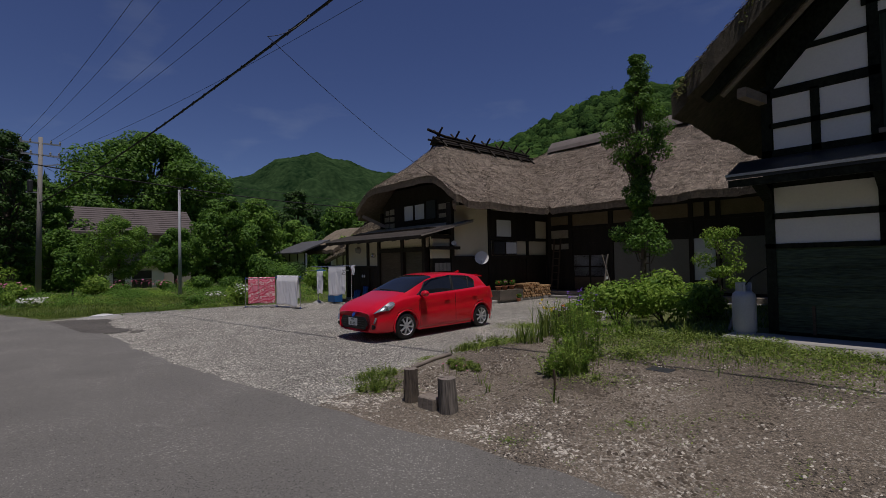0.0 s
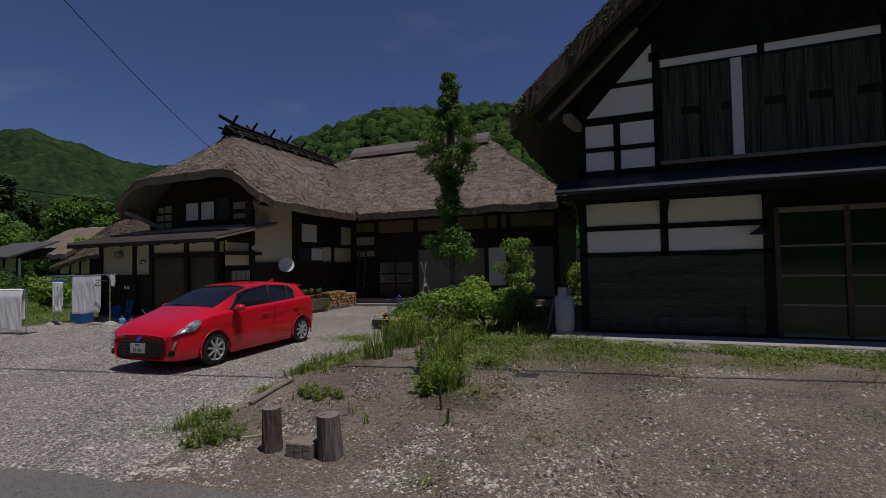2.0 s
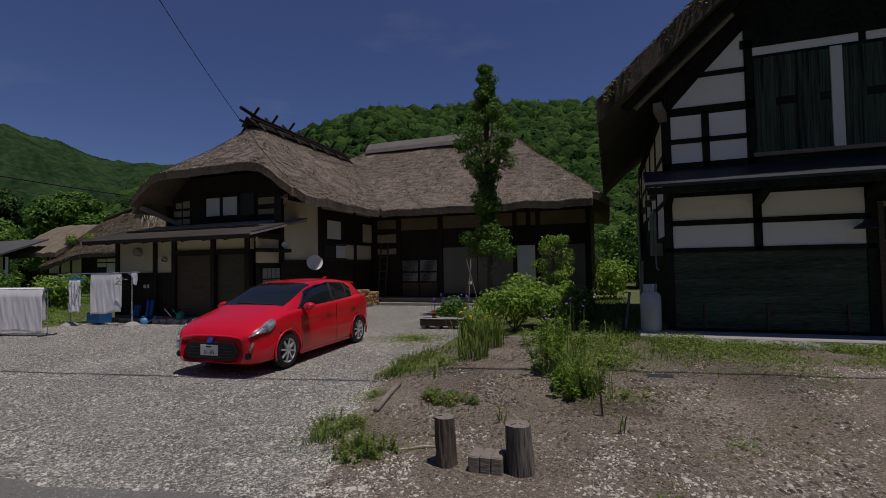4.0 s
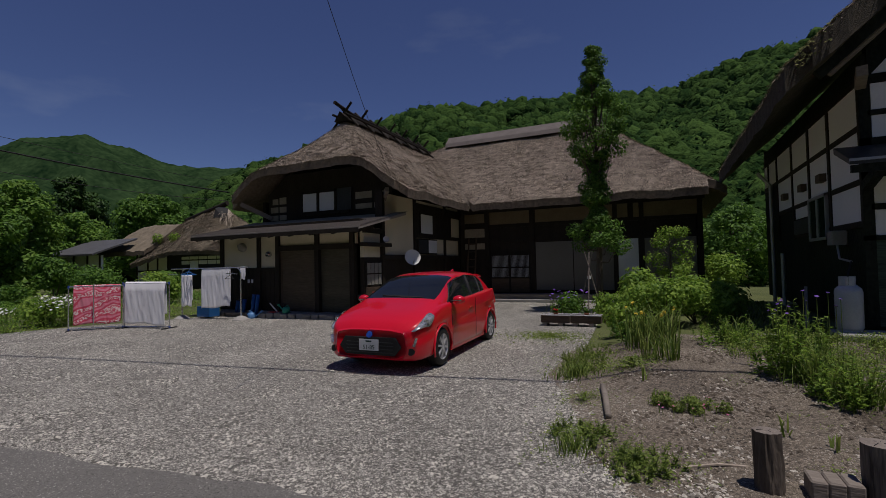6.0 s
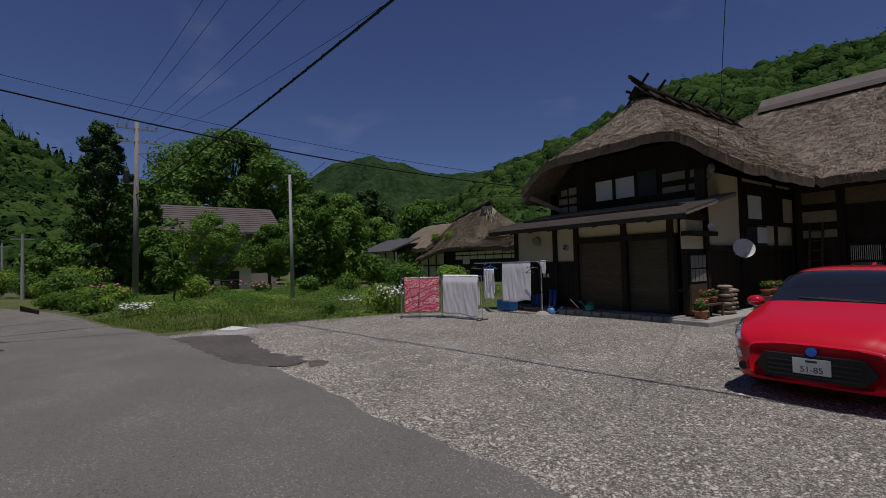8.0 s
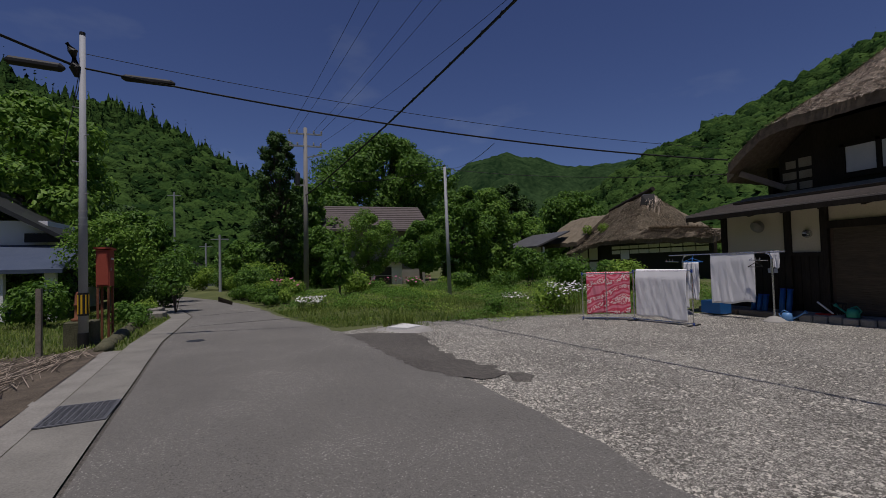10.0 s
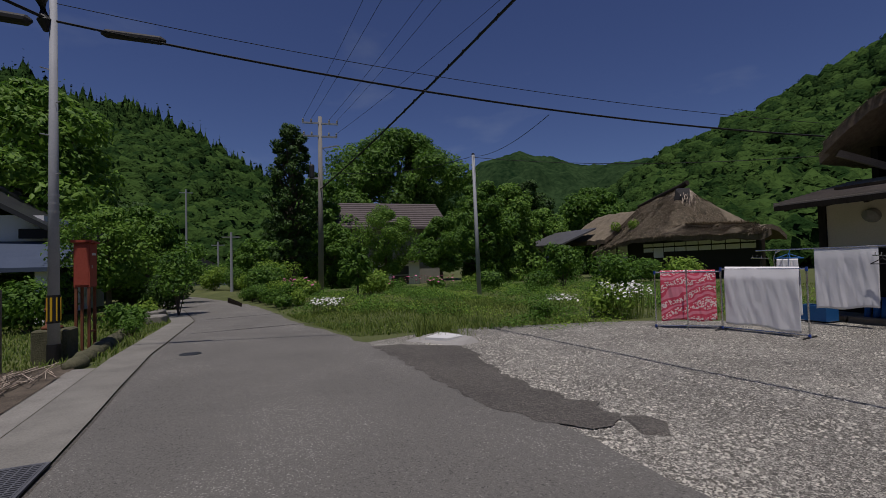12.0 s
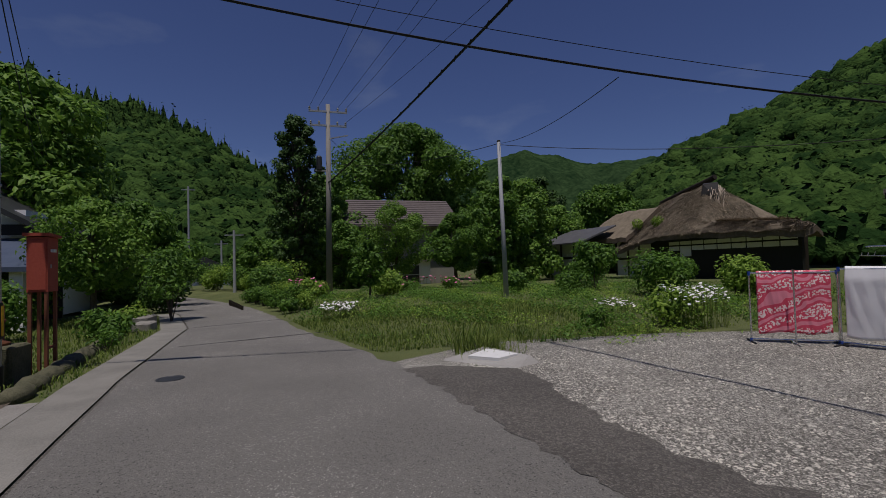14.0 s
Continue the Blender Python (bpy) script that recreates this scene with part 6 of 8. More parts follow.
    for sign in (1, -1):
        part("wiper", M().tube([(1.16, sign * 0.1 + 0.35, 1.055), (1.11, sign * 0.1 - 0.25, 1.085)], 0.012, 5), BLACK, car)
    part("antenna", M().beam((-1.15, 0, 1.41), (-1.30, 0, 1.46), 0.03, 0.05), CARRED, car)
    part("spoiler", M().add([(-1.45, -0.50, 1.375), (-1.45, 0.50, 1.375), (-1.70, 0.50, 1.325), (-1.70, -0.50, 1.325), (-1.45, -0.50, 1.33), (-1.45, 0.50, 1.33), (-1.70, 0.50, 1.30), (-1.70, -0.50, 1.30)], [(3, 2, 1, 0), (4, 5, 6, 7), (0, 1, 5, 4), (1, 2, 6, 5), (2, 3, 7, 6), (3, 0, 4, 7)]), CARRED, car, "red roof spoiler")
    part("inside_mirror", M().box(0.42, -0.1, 1.22, 0.45, 0.1, 1.28), PLATE, car)
    part("seat", M().box(-0.15, -0.55, 0.6, 0.05, -0.15, 1.2, 0.04), DARKMETAL, car)
    part("seat", M().box(-0.15, 0.15, 0.6, 0.05, 0.55, 1.2, 0.04), DARKMETAL, car)
    car.matrix_basis = pose(*at, 0, 0, angle)
    return car


build_car((-9.27, 7.64, ground_z(-9.2, 7.6) + 0.02), -87.5)

# ---- poles and wires ----
YELLOW = material("yellow_band", (0.60, 0.36, 0.01), (0.70, 0.44, 0.02), 5, 30, 0.5, 0.05)
pole = thing("utility_pole", gz(-21.75, -4.85), "grey concrete utility pole with yellow and black warning band", "utility pole")
zb = ground_z(-21.75, -4.85)
part("shaft", M().tube([(-21.75, -4.85, zb - 0.2), (-21.72, -4.85, 6.85)], 0.098, 18, 0.055), POLE_GREY, pole, smooth=True)
band = part("warning_band", M().tube([(-21.75, -4.85, 0.62), (-21.748, -4.85, 1.12)], 0.104, 18, 0.102), BLACK, pole, "black warning sleeve")
for k in range(8):
    a = k * math.pi / 4
    part("stripe", M().beam((-21.75 + 0.092 * math.cos(a), -4.85 + 0.092 * math.sin(a), 0.66), (-21.75 + 0.092 * math.cos(a), -4.85 + 0.092 * math.sin(a), 1.08), 0.034, 0.034), YELLOW, band)
part("base_sleeve", M().tube([(-21.75, -4.85, zb), (-21.75, -4.85, zb + 0.38)], 0.108, 18), BLACK, pole)
for z in (2.6, 2.75, 2.9):
    part("clamp", M().tube([(-21.745, -4.85, z), (-21.745, -4.85, z + 0.04)], 0.088, 16), STEEL, pole)
for k, z in enumerate((3.3, 4.0, 4.6, 5.2)):
    part("step_bolt", M().tube([(-21.74, -4.85, z), (-21.6, -4.7 - 0.3 * (k % 2), z)], 0.012, 6), STEEL, pole)
part("top_cap", M().tube([(-21.72, -4.85, 6.85), (-21.72, -4.85, 6.92)], 0.058, 12), BLACK, pole)
for name_, p0, p1, w_, h_ in (("splice_case", (-21.7, -4.1, 5.98), (-21.55, -3.0, 5.88), 0.16, 0.16), ("splice_case", (-21.8, -5.2, 6.1), (-21.85, -6.3, 6.2), 0.2, 0.2)):
    m = M()
    m.tube([p0, Vector(p0).lerp(Vector(p1), 0.08), Vector(p0).lerp(Vector(p1), 0.92), p1], [0.03, w_ / 2, w_ / 2, 0.03], 10)
    part(name_, m, BLACK, pole, "black cable splice case")
part("closure", M().tube([(-21.6, -5.1, 6.6), (-21.65, -5.0, 6.45), (-21.7, -4.97, 6.1), (-21.7, -4.95, 5.9)], [0.04, 0.1, 0.12, 0.04], 10), BLACK, pole, "black cable closure")

epole = thing("utility_pole", gz(-39.1, 0.7), "weathered utility pole with crossarms and insulators", "utility pole")
part("shaft", M().tube([(-39.1, 0.7, -0.3), (-39.05, 0.8, 10.15)], 0.17, 14, 0.11), POLE_OLD, epole, smooth=True)
for z, w_ in ((9.75, 1.0), (9.0, 0.95)):
    arm = part("crossarm", M().beam((-39.0, 0.8 - w_, z), (-39.0, 0.8 + w_, z), 0.08, 0.09), STEEL, epole)
    for d in (-0.95, -0.5, 0.5, 0.95):
        part("insulator", M().lathe(-39.0, 0.8 + d * w_, [(0.03, z + 0.04), (0.06, z + 0.08), (0.04, z + 0.14), (0.06, z + 0.18), (0.02, z + 0.24)], 10), GREYWALL, arm, "grey porcelain insulator")
part("transformer", M().lathe(-39.1, 0.3, [(0.12, 6.6), (0.15, 6.65), (0.15, 7.3), (0.12, 7.36), (0.04, 7.4)], 14), DARKMETAL, epole, "small dark pole transformer")
part("bracket", M().beam((-39.1, 0.75, 6.6), (-39.1, 0.1, 6.6), 0.08, 0.08), STEEL, epole)
part("side_arm", M().beam((-39.0, 0.8, 8.3), (-38.9, 1.8, 8.5), 0.06, 0.06), STEEL, epole)
tp = thing("steel_pole", gz(-30.1, 6.7), "thin grey leaning steel pole in the grass", "pole")
part("shaft", M().tube([(-29.95, 6.68, -0.1), (-30.4, 6.75, 6.2)], 0.10, 12, 0.065), POLE_GREY, tp, smooth=True)
part("cap", M().tube([(-30.4, 6.75, 6.2), (-30.41, 6.75, 6.26)], 0.07, 10), BLACK, tp)
for x, y, h in ((-71, -12.4, 10.8), (-53.8, -5.7, 4.6), (-71.5, -9.2, 4.8)):
    fp = thing("utility_pole", gz(x, y), "distant grey utility pole by the lane", "utility pole", "poles along the lane")
    part("shaft", M().tube([(x, y, ground_z(x, y) - 0.2), (x, y, h)], 0.13, 10, 0.09), POLE_GREY, fp)
    part("crossarm", M().beam((x, y - 0.7, h - 0.4), (x, y + 0.7, h - 0.4), 0.08, 0.08), STEEL, fp)


def wire(name, p, q, sag, r, label, n=24):
    p, q = Vector(p), Vector(q)
    pts = [p.lerp(q, k / n) - Vector((0, 0, sag * 4 * (k / n) * (1 - k / n))) for k in range(n + 1)]
    ob = part(name, M().tube(pts, r, 5), BLACK, None)
    return tagged(ob, label, "cable", kind="thing")


wire("overhead_cable", (-39.05, 0.75, 5.95), (14.0, 7.65, 9.8), 1.0, 0.030, "black bundled overhead cable crossing the yard", 40)
rp = M()
for k in range(70):
    x = -39 + 53 * k / 70
    t_ = k / 70
    rp.tube([(x, 0.75 + 6.9 * t_, 5.95 + 3.85 * t_ - 4 * t_ * (1 - t_) - 0.035), (x + 0.12, 0.77 + 6.9 * t_, 5.97 + 3.85 * t_ - 4 * t_ * (1 - t_) + 0.03)], 0.028, 4)
tagged(part("cable_hanger", rp, BLACK, None), "black spiral hangers on the overhead cable", "cable", kind="stuff")
wire("service_wire", (-8.85, 3.5, 6.15), (-13.1, 12.6, 4.5), 0.25, 0.006, "thin black service wire to the farmhouse roof")
wire("service_wire", (-9.3, 4.62, 7.15), (-8.85, 3.5, 6.15), 0.12, 0.007, "thin black drop wire from the cable")
wire("overhead_cable", (-21.72, -4.85, 6.12), (-19.7, 11.9, 4.42), 0.33, 0.022, "black overhead cable from pole to farmhouse")
wire("overhead_wire", (-21.72, -4.85, 6.45), (-19.7, 11.9, 4.75), 0.3, 0.007, "thin overhead wire from pole to farmhouse")
wire("overhead_cable", (-21.72, -4.85, 6.1), (-13.0, -14.0, 8.6), 0.3, 0.03, "thick black overhead cable from the pole")
wire("overhead_wire", (-21.72, -4.85, 6.4), (-50, -16, 8.0), 0.4, 0.010, "thin overhead wire from the pole")
wire("overhead_wire", (-21.72, -4.85, 6.0), (-50, -16.5, 7.4), 0.5, 0.010, "thin overhead wire from the pole")
for k, d in enumerate((-0.95, -0.5, 0.5, 0.95)):
    wire("power_line", (-39.0, 0.8 + d, 9.98), (6.0, 9.2 + d * 1.7 - 2.2, 12.6), 1.1, 0.008, "thin high power line", 30)
wire("power_line", (-39.0, 1.7, 9.2), (6.0, 11.8, 12.0), 1.1, 0.008, "thin high power line", 30)
wire("power_line", (-39.0, 0.8, 8.4), (-73, 14, 7.5), 0.3, 0.012, "thin high power line")
wire("service_wire", (-30.4, 6.75, 6.15), (-39.05, 0.9, 7.0), 0.4, 0.012, "thin black service wire")
wire("service_wire", (-30.4, 6.75, 6.15), (-20.59, 4.67, 4.72), 0.25, 0.008, "thin black service wire")
wire("service_wire", (-30.4, 6.75, 6.1), (-20.0, 16.0, 4.4), 0.35, 0.012, "thin black service wire to the farmhouse")

# ---- old thatched house across the meadow ----
h2 = thing("old_farmhouse", (-40, 28, 0), "old thatched house with a collapsed patch in its gable", "house")


def h2_h(x, y):
    z = 7.5 - abs(y - 31.0) * 0.80 - max(0, -43.4 - x) * 0.2
    right = 7.5 - max(0, x + 43.2) * 1.15
    apron = 3.95 - max(0, x + 39.5) * 0.07 - max(0, 27.2 - y) * 0.38
    return soft_min(z, max(right, apron), 0.5)


r2, c2 = thatch_roof("roof", h2, lambda x, y: x < -38.5 or y < 30.2 - 0.62 * (x + 38.5), h2_h, -48.7, -32.2, 25.6, 36.4, 0.3, 0.38, OLDTHATCH, THATCH_EDGE, "rough old straw thatch with moss", 0.10)
straw_over(r2, [c for c in c2 if c[1] < 24], h2_h, -48.7, 25.6, 0.3, 30000, 0.3, 9, material("dry_straw", (0.09, 0.075, 0.05), (0.36, 0.295, 0.205), 3, 20, 0.9, 0, island=0.8))
for sd, px_ in ((3, -47.3), (4, -44.9)):
    gm = M()
    leaf_cloud(gm, random.Random(sd), (px_, 27.2, 4.45), 0.5, 260, 0.10)
    part("weeds", gm, LEAF_LIGHT, r2, "green weeds growing on the thatch")
hole = part("collapsed_patch", M(), DARKWOOD, r2, "dark hole with hanging straw and bare rafters")
hm = M()
rr = random.Random(8)
for k in range(240):
    a = rr.uniform(-1.0, 1.0)
    p = Vector((-42.7 + a * 0.8 + rr.uniform(-0.2, 0.2), 30.6 + rr.uniform(-0.4, 0.4), 7.3 - abs(a) * 0.6))
    hm.beam(p, p + Vector((rr.uniform(-0.3, 0.9), -rr.uniform(0.3, 1.1), -rr.uniform(0.4, 1.6))), 0.03, 0.03)
part("hanging_straw", hm, STRAW, hole)
# black facets paint the shade inside the hole; the thatch itself stays closed
part("hollow_shade", M().add([(-43.4, 30.0, 6.2), (-41.6, 30.0, 5.9), (-41.9, 30.4, 7.25), (-43.2, 30.4, 7.4), (-42.5, 29.3, 6.25), (-42.5, 29.5, 7.15)], [(0, 1, 4), (1, 2, 5, 4), (2, 3, 5), (3, 0, 4, 5)]), BLACK, hole)
part("ridge_cap", M().tube([(-48.7, 31.1, 6.5), (-46, 31.1, 7.1), (-43.6, 31.1, 7.6), (-42.8, 31.1, 7.85)], [0.2, 0.24, 0.25, 0.22], 10), DARKWOOD, h2, "dark ridge cap")
part("wall", M().box(-45.2, 26.7, 0.0, -33.2, 26.9, 3.2), BLACK, h2, "black board wall")
part("wall", M().box(-45.2, 26.7, 0.0, -45.0, 36, 3.2), DARKWOOD, h2)
part("wall", M().box(-33.4, 26.9, 0.0, -33.2, 27.2, 3.2), DARKWOOD, h2)
for k in range(9):
    x = -43.2 + k * 1.1
    for z0, z1 in ((2.42, 2.68), (2.0, 2.32)) if k not in (1, ) else ((2.42, 2.68), (1.55, 2.32)):
        part("plaster_panel", M().box(x, 26.66, z0, x + 1.0, 26.70, z1), PLASTER, h2, "white plaster strip")
part("annex_wall", M().box(-50.0, 27.0, 0, -45.2, 27.2, 3.0), PLASTER, h2, "pale annex wall")
for x in (-50.0, -48.4, -47.0, -45.4):
    part("post", M().box(x, 26.93, 0, x + 0.15, 27.0, 3.0), DARKWOOD, h2)
part("beam", M().box(-50, 26.92, 1.4, -45.2, 27.0, 1.55), DARKWOOD, h2)
thatch_roof("annex_roof", h2, lambda x, y: True, lambda x, y: soft_min(6.0 - abs(y - 29.5) * 0.75, 3.2 + (x + 54.5) * 2.2, 0.4), -54.4, -47.2, 25.9, 33.2, 0.3, 0.4, OLDTHATCH, THATCH_EDGE, "lower thatch of the annex", 0.08)
SHEDROOF = material("dark_sheet_roof", (0.06, 0.06, 0.062), (0.13, 0.13, 0.135), 1.5, 30, 0.6, 0.2)
sh = thing("shed", (-53, 23, 0), "low outbuilding with a grey metal roof and white walls", "shed")
part("wall", M().box(-56.5, 24.0, 0, -50.2, 24.2, 3.0), PLASTER, sh, "white plaster wall")
for x in (-56.5, -54.5, -52.3, -50.4):
    part("post", M().box(x, 23.93, 0, x + 0.18, 24.0, 3.0), DARKWOOD, sh)
part("beam", M().box(-56.5, 23.92, 1.6, -50.2, 24.0, 1.8), DARKWOOD, sh)
part("roof", M().add([(-57.2, 23.0, 3.1), (-49.6, 23.0, 3.1), (-49.6, 26.8, 4.6), (-57.2, 26.8, 4.6), (-57.2, 23.0, 2.95), (-49.6, 23.0, 2.95), (-49.6, 26.8, 4.45), (-57.2, 26.8, 4.45)], [(0, 1, 2, 3), (7, 6, 5, 4), (0, 4, 5, 1), (1, 5, 6, 2), (2, 6, 7, 3), (3, 7, 4, 0)]), SHEDROOF, sh, "dark grey sheet roof")

# ---- modern house behind the trees ----
h3 = thing("brown_roofed_house", (-60, 9, 0), "two-storey grey house with a brown tiled roof", "house")
BROWNTILE = material("brown_tiles", (0.085, 0.07, 0.066), (0.15, 0.125, 0.118), 2, 30, 0.7, 0.3)
part("wall", M().box(-66, 3.7, -0.6, -57.6, 13.9, 5.6), GREYWALL, h3, "grey rendered wall")
rf = part("roof", M().add([(-56.6, 3.2, 5.25), (-56.6, 14.4, 5.25), (-61.5, 14.4, 8.2), (-61.5, 3.2, 8.2), (-66.8, 3.2, 5.25), (-66.8, 14.4, 5.25), (-56.6, 3.2, 5.1), (-56.6, 14.4, 5.1), (-66.8, 3.2, 5.1), (-66.8, 14.4, 5.1)], [(0, 1, 2, 3), (3, 2, 5, 4), (0, 6, 7, 1), (0, 3, 4, 8, 6), (1, 7, 9, 5, 2), (6, 8, 9, 7)]), BROWNTILE, h3, "brown ribbed tile roof")
for k in range(12):
    x0 = -56.6 - k * 0.41
    z0 = 5.25 + k * 0.2468
    part("tile_course", M().add([(x0, 3.2, z0 + 0.004), (x0, 14.4, z0 + 0.004), (x0, 14.4, z0 + 0.07), (x0, 3.2, z0 + 0.07), (x0 - 0.4, 14.4, z0 + 0.255), (x0 - 0.4, 3.2, z0 + 0.255)], [(0, 1, 2, 3), (3, 2, 4, 5)]), BROWNTILE, rf)
part("porch_roof", M().box(-57.6, 5.8, 1.8, -55.6, 11.2, 1.95), BROWNTILE, h3)
part("porch_wall", M().box(-57.0, 6.0, -0.6, -56.2, 11.0, 1.8), PLASTER, h3, "white porch wall")
for y0, y1 in ((6.6, 7.6), (8.2, 9.9)):
    w_ = part("window", M().box(-56.2, y0, -0.4, -56.15, y1, 1.4), DARKMETAL, h3, "dark porch window")
    part("frame", M().box(-56.15, y0, 0.5, -56.1, y1, 0.58), STEEL, w_)
for y0 in (4.6, 8.2, 11.6):
    w_ = part("window", M().box(-57.6, y0, 3.2, -57.54, y0 + 1.5, 4.4), DARKMETAL, h3, "dark upstairs window")
    part("frame", M().box(-57.54, y0 + 0.7, 3.2, -57.5, y0 + 0.78, 4.4), STEEL, w_)

# ---- house beyond the verge ----
BLUETILE = material("blue_tiles", (0.045, 0.065, 0.11), (0.085, 0.11, 0.165), 2, 30, 0.6, 0.3)
REDROOF = material("red_sheet_roof", (0.22, 0.04, 0.04), (0.30, 0.07, 0.065), 2, 30, 0.6, 0.1)
h4 = thing("white_house", (-38, -15, -0.2), "white house with dark gables and blue tiled porch roof", "house")
part("wall", M().box(-42, -20, -0.3, -35.5, -10.8, 4.0), PLASTER, h4, "white rendered wall")
part("roof", M().add([(-34.6, -10.0, 3.3), (-34.6, -14.4, 5.9), (-34.6, -20.6, 3.0), (-43, -10.0, 3.3), (-43, -14.4, 5.9), (-43, -20.6, 3.0), (-34.6, -10.0, 3.1), (-34.6, -14.4, 5.65), (-34.6, -20.6, 2.8), (-43, -10.0, 3.1), (-43, -14.4, 5.65), (-43, -20.6, 2.8)], [(0, 3, 4, 1), (1, 4, 5, 2), (0, 1, 7, 6), (1, 2, 8, 7), (6, 7, 10, 9), (7, 8, 11, 10), (3, 9, 10, 4), (4, 10, 11, 5), (0, 6, 9, 3), (2, 5, 11, 8)]), DARKMETAL, h4, "dark grey gabled roof")
part("porch_roof", M().add([(-31.0, -8.6, 1.75), (-31.0, -13.5, 1.75), (-35.4, -12.8, 2.9), (-35.4, -9.4, 2.9), (-31.0, -8.6, 1.6), (-31.0, -13.5, 1.6), (-35.4, -12.8, 2.75), (-35.4, -9.4, 2.75)], [(3, 2, 1, 0), (4, 5, 6, 7), (0, 1, 5, 4), (1, 2, 6, 5), (2, 3, 7, 6), (3, 0, 4, 7)]), BLUETILE, h4, "blue tiled porch roof")
for y_ in (-9.0, -10.6, -12.6):
    part("porch_post", M().box(-31.4, y_ - 0.25, -0.3, -31.2, y_ + 0.1, 1.7), PLASTER, h4)
part("door", M().box(-35.49, -12.2, -0.2, -35.42, -9.6, 1.8), DARKMETAL, h4, "dark glazed entrance")
part("rail", M().box(-35.2, -11.5, 3.0, -35.1, -10.0, 3.4), BLACK, h4, "black balcony rail")
for at, wx, wy, h, rm, lb in (((-53, -17, -0.8), 7, 5, 2.0, REDROOF, "low house with a red sheet roof"), ((-66, -15, -1), 6, 6, 4.0, DARKMETAL, "grey gabled house among trees"), ((-88, -8.5, -1.5), 6, 5.5, 2.4, PENT, "distant house with pale roof"), ((-92, -14, -1.5), 6, 6, 3.2, DARKMETAL, "distant white gabled house")):
    hh = thing("distant_house", at, lb, "house", "houses along the lane")
    x, y_, z = at
    part("wall", M().box(x - wx / 2, y_ - wy / 2, z, x + wx / 2, y_ + wy / 2, z + h), PLASTER if h != 2.0 else GREYWALL, hh)
    part("roof", M().add([(x - wx / 2 - 0.5, y_ - wy / 2 - 0.5, z + h), (x + wx / 2 + 0.5, y_ - wy / 2 - 0.5, z + h), (x + wx / 2 + 0.5, y_, z + h + 1.7), (x - wx / 2 - 0.5, y_, z + h + 1.7), (x - wx / 2 - 0.5, y_ + wy / 2 + 0.5, z + h), (x + wx / 2 + 0.5, y_ + wy / 2 + 0.5, z + h)], [(0, 1, 2, 3), (3, 2, 5, 4), (1, 5, 2), (0, 3, 4), (0, 4, 5, 1)]), rm, hh)
    part("gable", M().add([(x + wx / 2 + 0.02, y_ - wy / 2, z + h), (x + wx / 2 + 0.02, y_ + wy / 2, z + h), (x + wx / 2 + 0.02, y_, z + h + 1.35)], [(0, 1, 2)]), PLASTER, hh)
    w_ = part("window", M().box(x + wx / 2, y_ - 0.8, z + 0.9, x + wx / 2 + 0.05, y_ + 0.8, z + 1.8), DARKMETAL, hh)
    part("frame", M().box(x + wx / 2 + 0.05, y_ - 0.04, z + 0.9, x + wx / 2 + 0.08, y_ + 0.04, z + 1.8), STEEL, w_)


# ---- laundry ----
def cloth_material():
    """Red quilt cloth with pale blossom sprays on slanting bands."""
    m = material("red_flowered_cloth", (0.60, 0.05, 0.10), (0.72, 0.10, 0.16), 2, 60, 0.9, 0.1)
    nt = m.node_tree
    b = nt.nodes["Principled BSDF"]
    ramp = [n for n in nt.nodes if n.type == "VALTORGB"][0]
    tc = nt.nodes.new("ShaderNodeTexCoord")
    mp = nt.nodes.new("ShaderNodeMapping")
    mp.inputs["Rotation"].default_value = (0, radians(28), 0)
    nt.links.new(tc.outputs["Object"], mp.inputs[0])
    wave = nt.nodes.new("ShaderNodeTexWave")
    wave.bands_direction = "Z"
    wave.inputs["Scale"].default_value, wave.inputs["Distortion"].default_value = 1.1, 7.0
    wave.inputs["Detail Scale"].default_value = 1.5
    nt.links.new(mp.outputs[0], wave.inputs["Vector"])
    bl = nt.nodes.new("ShaderNodeTexVoronoi")
    bl.inputs["Scale"].default_value = 30
    nt.links.new(tc.outputs["Object"], bl.inputs["Vector"])
    spot = nt.nodes.new("ShaderNodeMath")
    spot.operation, spot.inputs[1].default_value = "LESS_THAN", 0.5
    nt.links.new(bl.outputs["Distance"], spot.inputs[0])
    ba = nt.nodes.new("ShaderNodeMath")
    ba.operation, ba.inputs[1].default_value = "GREATER_THAN", 0.55
    nt.links.new(wave.outputs[0], ba.inputs[0])
    both = nt.nodes.new("ShaderNodeMath")
    both.operation = "MULTIPLY"
    nt.links.new(spot.outputs[0], both.inputs[0])
    nt.links.new(ba.outputs[0], both.inputs[1])
    pink = nt.nodes.new("ShaderNodeMath")
    pink.operation, pink.inputs[1].default_value = "LESS_THAN", 0.12
    nt.links.new(wave.outputs[0], pink.inputs[0])
    m1, m2 = nt.nodes.new("ShaderNodeMixRGB"), nt.nodes.new("ShaderNodeMixRGB")
    m1.inputs[2].default_value, m2.inputs[2].default_value = (0.78, 0.26, 0.33, 1), (0.86, 0.70, 0.68, 1)
    nt.links.new(pink.outputs[0], m1.inputs[0])
    nt.links.new(ramp.outputs[0], m1.inputs[1])
    nt.links.new(both.outputs[0], m2.inputs[0])
    nt.links.new(m1.outputs[0], m2.inputs[1])
    nt.links.new(m2.outputs[0], b.inputs["Base Color"])
    return m


